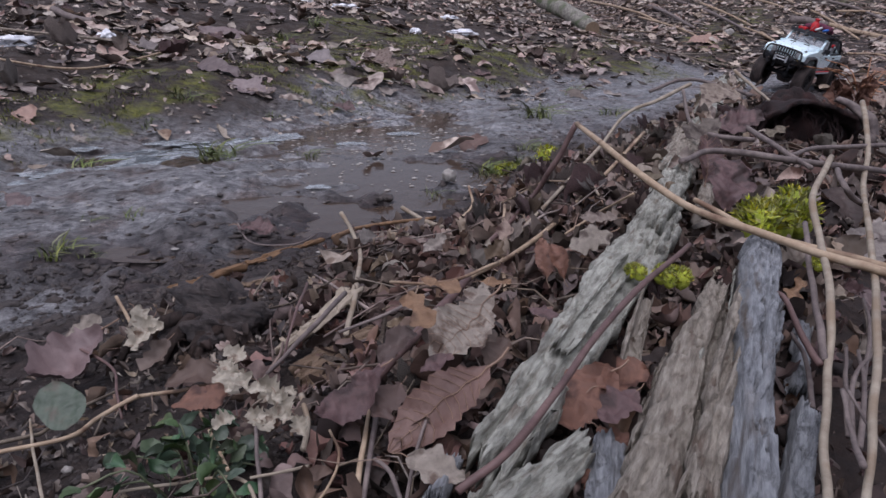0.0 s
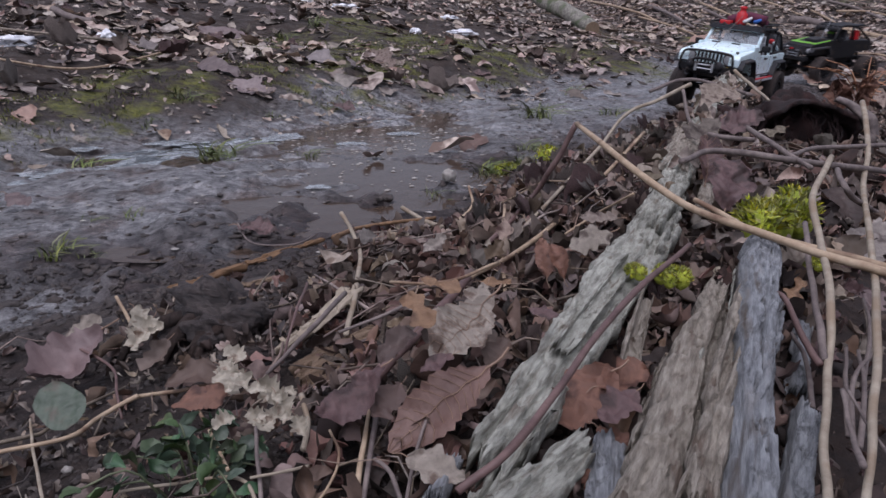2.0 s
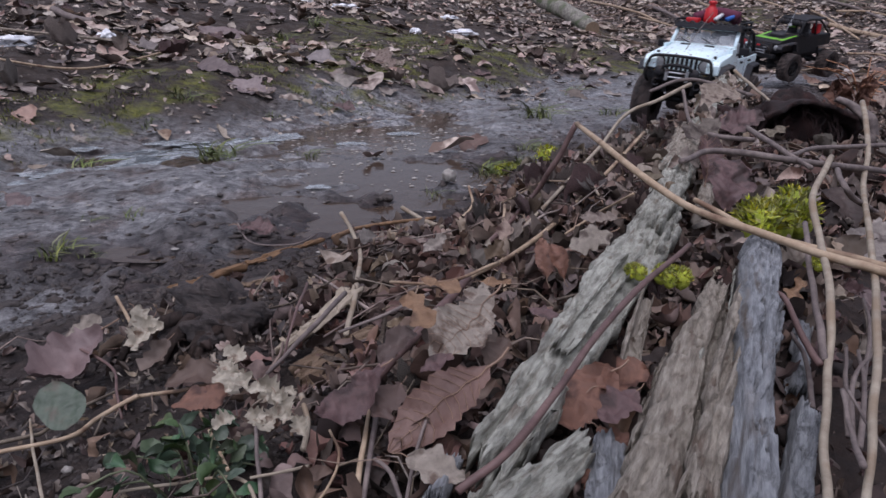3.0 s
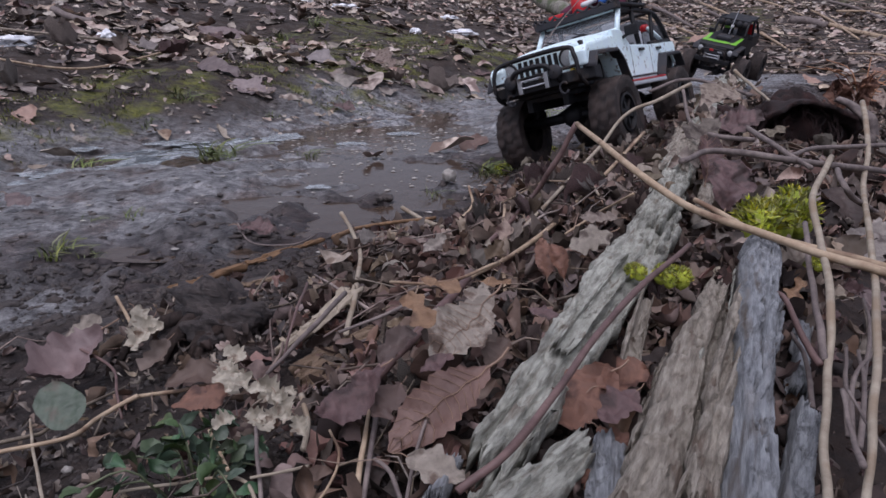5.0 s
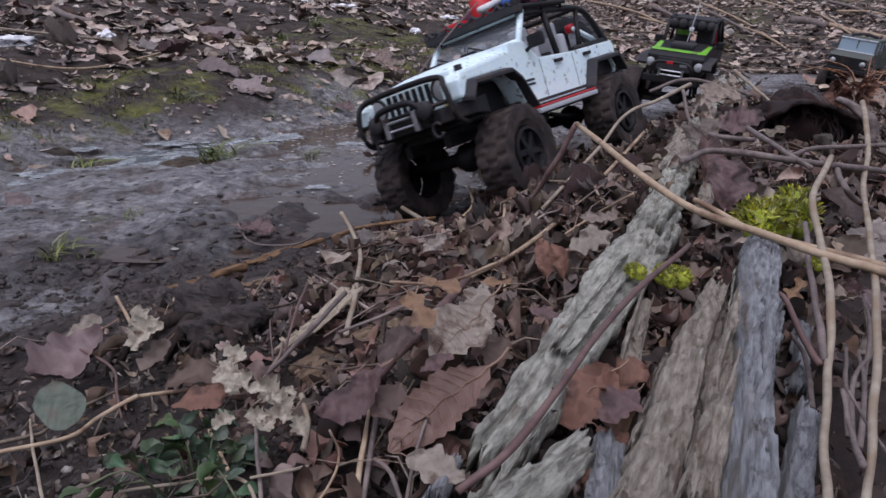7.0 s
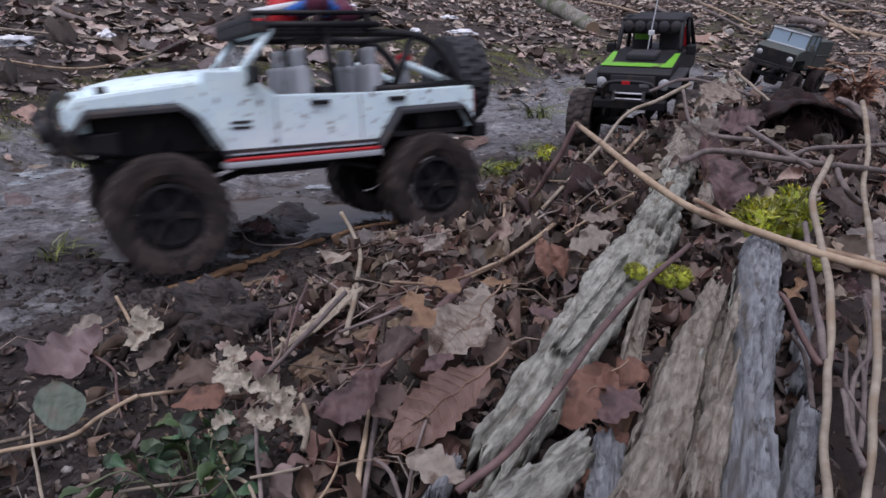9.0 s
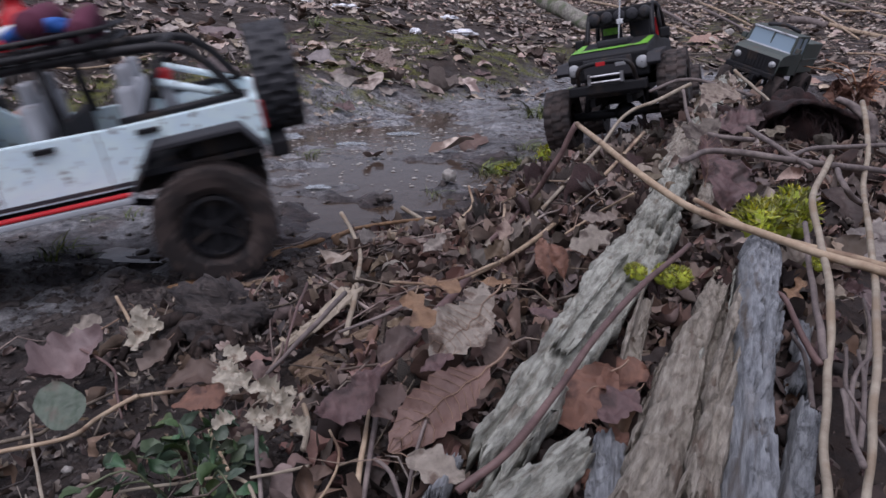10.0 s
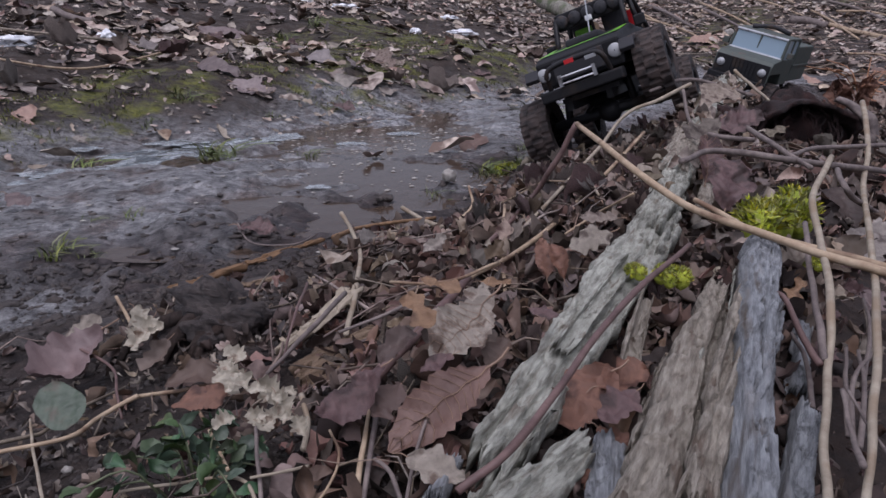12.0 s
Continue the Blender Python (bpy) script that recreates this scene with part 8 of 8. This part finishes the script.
# snow, grass, moss, stones
snow_patch((-1.355, 2.288, 0.211), 0.055, 0.079, 25)
snow_patch((-0.705, 5.210, 0.401), 0.092, 0.106, 608)
snow_patch((0.048, 5.688, 0.331), 0.075, 0.155, 795)
snow_patch((0.120, 4.991, 0.227), 0.101, 0.060, 815)
snow_patch((-1.267, 2.740, 0.221), 0.032, 0.038, 190)
snow_patch((-0.989, 5.397, 0.438), 0.041, 0.055, 545)
snow_patch((-0.182, 4.790, 0.235), 0.033, 0.049, 735)
grass_tuft((-0.496, 1.515, -0.023), 80, 0.062, 385)
grass_tuft((-0.300, 1.534, -0.018), 28, 0.033, 545)
grass_tuft((-0.739, 1.428, -0.017), 32, 0.040, 155)
grass_tuft((-0.450, 0.976, 0.001), 20, 0.023, 235)
grass_tuft((-0.478, 0.812, -0.001), 52, 0.031, 95)
grass_tuft((-0.438, 0.817, -0.008), 24, 0.017, 158)
grass_tuft((0.284, 2.127, 0.007), 52, 0.075, 950)
grass_tuft((0.535, 2.978, 0.007), 24, 0.062, 1010)
grass_tuft((-0.730, 1.994, 0.075), 36, 0.051, 325)
grass_tuft((0.090, 1.350, -0.015), 60, 0.045, 865)
grass_tuft((0.136, 1.369, -0.003), 48, 0.038, 905)
grass_tuft((-0.023, 1.146, -0.012), 48, 0.034, 760)
grass_tuft((0.548, 2.306, -0.009), 28, 0.056, 1080)
grass_tuft((-0.502, 0.957, 0.001), 20, 0.019, 160)
grass_tuft((-0.751, 1.780, 0.038), 28, 0.034, 260)
grass_tuft((-0.769, 2.858, 0.181), 28, 0.049, 440)
grass_tuft((-0.797, 3.607, 0.214), 32, 0.073, 500)
grass_tuft((0.189, 1.589, -0.002), 40, 0.044, 930)
grass_tuft((-0.499, 2.047, 0.030), 20, 0.036, 480)
grass_tuft((-0.013, 1.809, -0.009), 12, 0.029, 775)
grass_tuft((-0.688, 3.968, 0.283), 32, 0.074, 560)
grass_tuft((-1.040, 2.756, 0.205), 28, 0.052, 300)
moss_clump((0.263, 0.525, 0.117), 0.035, 1378)
moss_clump((0.118, 0.400, 0.120), 0.008, 1132)
moss_clump((0.141, 0.400, 0.116), 0.011, 1192)
moss_clump((0.237, 1.443, 0.004), 0.040, 985)
moss_clump((0.130, 1.363, -0.010), 0.029, 900)
moss_clump((0.260, 0.462, 0.102), 0.009, 1440)
stone((0.011, 1.195, 0.011), 0.0128, 795)
stone((0.235, 2.391, 0.010), 0.0096, 907)
stone((-0.192, 0.305, 0.044), 0.0026, 120)
stone((-0.006, 1.961, -0.015), 0.0079, 780)
stone((-0.124, 1.610, -0.012), 0.0079, 690)
stone((2.386, 6.072, 0.219), 0.0377, 1290)
ice_sheet((-0.648, 1.714, 0.001), 0.081, 0.089, 318)
ice_sheet((-0.549, 1.770, -0.010), 0.072, 0.101, 402)
ice_sheet((-0.693, 1.590, -0.011), 0.078, 0.066, 250)
ice_sheet((-0.466, 1.713, -0.018), 0.056, 0.054, 450)
ice_sheet((-0.530, 1.563, -0.017), 0.056, 0.037, 370)
ice_sheet((-0.802, 1.553, 0.008), 0.038, 0.040, 150)
ice_sheet((-0.674, 1.415, -0.014), 0.040, 0.037, 205)
ice_sheet((-0.230, 1.719, -0.028), 0.048, 0.031, 620)
ice_sheet((-0.164, 2.162, -0.009), 0.052, 0.028, 690)
ice_sheet((-0.222, 1.199, -0.002), 0.026, 0.019, 560)
ice_sheet((-0.626, 1.446, -0.008), 0.045, 0.085, 570)
ice_sheet((-0.793, 1.743, -0.008), 0.080, 0.060, 571)
ice_sheet((-0.582, 1.644, -0.008), 0.058, 0.075, 572)
ice_sheet((-0.655, 1.493, -0.008), 0.044, 0.062, 573)
ice_sheet((-0.810, 1.734, -0.008), 0.056, 0.095, 574)
ice_sheet((-0.726, 1.812, -0.008), 0.050, 0.100, 575)
ice_sheet((-0.726, 1.575, -0.008), 0.055, 0.083, 576)
ice_sheet((-0.636, 1.546, -0.008), 0.060, 0.082, 577)
ice_sheet((-0.488, 1.591, -0.008), 0.046, 0.053, 578)
ice_sheet((-0.710, 1.302, -0.008), 0.036, 0.049, 580)
ice_sheet((-0.732, 1.253, -0.008), 0.056, 0.036, 581)
ice_sheet((-0.745, 1.224, -0.008), 0.034, 0.045, 582)
ice_sheet((-0.799, 1.260, -0.008), 0.051, 0.049, 583)
ice_sheet((-0.600, 1.745, -0.004), 0.110, 0.095, 561)
ice_sheet((-0.745, 1.330, -0.004), 0.080, 0.055, 562)
ice_sheet((-0.800, 1.225, -0.004), 0.060, 0.045, 563)
ice_sheet((-0.420, 1.830, -0.006), 0.060, 0.085, 564)
ice_sheet((-0.110, 1.890, -0.006), 0.045, 0.040, 565)

# ---- what moves ----
JEEP = [(0.0, 1.590, 3.265, 0.017, -15.9, -1.5, -135.2), (1.0, 1.285, 2.860, 0.022, -15.0, 0.5, -135.0), (2.0, 0.919, 2.315, 0.032, -6.8, 0.6, -129.8),
        (2.5, 0.795, 2.100, 0.036, -5.4, 1.5, -127.0), (3.0, 0.692, 1.940, 0.034, -5.5, 1.5, -123.3), (4.8, 0.340, 1.410, 0.060, 18.3, 1.0, -123.6),
        (5.0, 0.322, 1.360, 0.055, 15.5, 0.3, -124.6), (5.5, 0.272, 1.255, 0.050, 13.0, -1.8, -124.8), (6.0, 0.228, 1.200, 0.049, 13.0, -0.5, -125.6),
        (6.5, 0.178, 1.130, 0.048, 17.2, 2.9, -125.3), (7.0, 0.135, 1.075, 0.044, 18.2, 4.4, -125.8), (7.2, 0.120, 1.065, 0.043, 18.0, 4.6, -126.5),
        (8.8, -0.152, 0.885, 0.026, 5.5, 0.5, -147.0), (9.0, -0.197, 0.861, 0.023, 4.2, 0.0, -150.1), (9.5, -0.310, 0.797, -0.002, 3.2, 2.5, -157.9),
        (10.0, -0.405, 0.757, 0.000, -3.5, 10.1, -164.3), (10.2, -0.452, 0.735, -0.003, -4.7, 11.0, -164.1), (10.4, -0.520, 0.690, -0.006, -3.8, 7.0, -163.0),
        (10.5, -0.598, 0.665, -0.015, -2.9, 4.1, -162.6), (10.7, -0.775, 0.615, -0.012, -2.0, 2.0, -163.0), (12.0, -2.10, 0.25, 0.0, 0, 0, -165)]
GREEN = [(0.0, 3.20, 4.35, 0.03, -6, 3, -150), (1.2, 2.48, 3.93, 0.03, -6, 3, -156), (1.5, 2.30, 3.82, 0.03, -6, 3, -160), (2.0, 1.942, 3.660, 0.030, -7, 3, -156),
         (2.5, 1.805, 3.580, 0.045, -8, 4, -152), (3.0, 1.668, 3.500, 0.060, -9, 5, -147), (4.8, 1.300, 3.345, 0.064, -13, 7.3, -129), (5.0, 1.250, 3.225, 0.057, -11.5, 7, -126),
         (5.5, 1.045, 2.760, 0.047, -12.0, 4.5, -122), (6.0, 0.915, 2.500, 0.040, -10.0, 3.0, -121), (6.5, 0.825, 2.360, 0.042, -8.5, 5.0, -119), (7.0, 0.690, 2.090, 0.036, -7.3, 3.4, -116.9),
         (7.2, 0.647, 2.002, 0.039, -6.2, 3.6, -116.3), (9.0, 0.474, 1.635, 0.030, -1.1, 6.1, -115), (9.5, 0.445, 1.593, 0.039, 1.4, 4.2, -114.9), (10.0, 0.411, 1.510, 0.049, 9.7, 0.8, -112.7),
         (10.5, 0.386, 1.440, 0.059, 14.8, 1.6, -112.9), (11.0, 0.379, 1.420, 0.062, 17.0, 1.2, -113.3), (12.0, 0.363, 1.369, 0.065, 20.9, 0.0, -113.8)]
TRUCK = [(0.0, 3.135, 4.480, 0.03, -8, 0, -138), (5.2, 3.135, 4.480, 0.03, -8, 0, -138), (6.3, 2.330, 3.860, 0.0, -9, 1, -134), (7.0, 1.960, 3.455, -0.018, -9.5, 1.8, -133), (9.0, 1.440, 3.080, 0.020, -14.5, -1, -135),
         (9.5, 1.345, 2.955, 0.028, -15.0, -0.4, -135.5), (10.0, 1.175, 2.675, 0.025, -17.0, -0.6, -133.5), (10.5, 1.035, 2.410, 0.013, -16.0, 0.5, -133), (11.0, 0.998, 2.360, 0.013, -14.9, 0.6, -130), (12.0, 0.978, 2.315, 0.015, -14.5, 0, -130.5)]


def eased(rows, t):
    """The row between rows at t, gliding as the keys do."""
    for a, b in zip(rows, rows[1:]):
        if t <= b[0]:
            f = (t - a[0]) / (b[0] - a[0])
            return [p + (q - p) * f for p, q in zip(a[1:], b[1:])]
    return list(rows[-1][1:])


def drive(car, wheels, rows, radius, climb=()):
    """Keys the car, and its wheels: they roll with the way made and ride up and down over the ground."""
    steps = [round(0.1 * k, 1) for k in range(121)]
    walk(car, [(r[0], pose(*r[1:])) for r in rows])
    rolled, last = 0.0, None
    keys = [[] for _ in wheels]
    homes = [w.matrix_basis.translation.copy() for w in wheels]
    for t in steps:
        v = eased(rows, t)
        m = pose(*v)
        if last is not None:
            rolled += (Vector(v[:2]) - Vector(last[:2])).length / radius
        last = v
        for k, home in enumerate(homes):
            p = m @ home
            lift = max(-0.015, min(0.026, gz(p.x, p.y) + radius - 0.006 - p.z))
            if climb and k in climb:
                lift = eased(climb[k], t)[0]
            keys[k].append((t, Matrix.Translation(home + Vector((0, 0, lift))) @ Matrix.Rotation(rolled, 4, "Y")))
    for w, k in zip(wheels, keys):
        walk(w, k)


def motions():
    drive(jeep, jeep_wheels, JEEP, 0.063)
    # the second car's front wheel climbs onto the log at the end
    drive(green, green_wheels, GREEN, 0.063, {0: [(0, 0.0), (9.3, 0.01), (9.7, 0.035), (10.5, 0.042), (12, 0.046)], 1: [(0, 0.0), (9.3, 0.0), (10.0, -0.006), (12, -0.006)]})
    drive(truck, truck_wheels, TRUCK, 0.055)


motions()
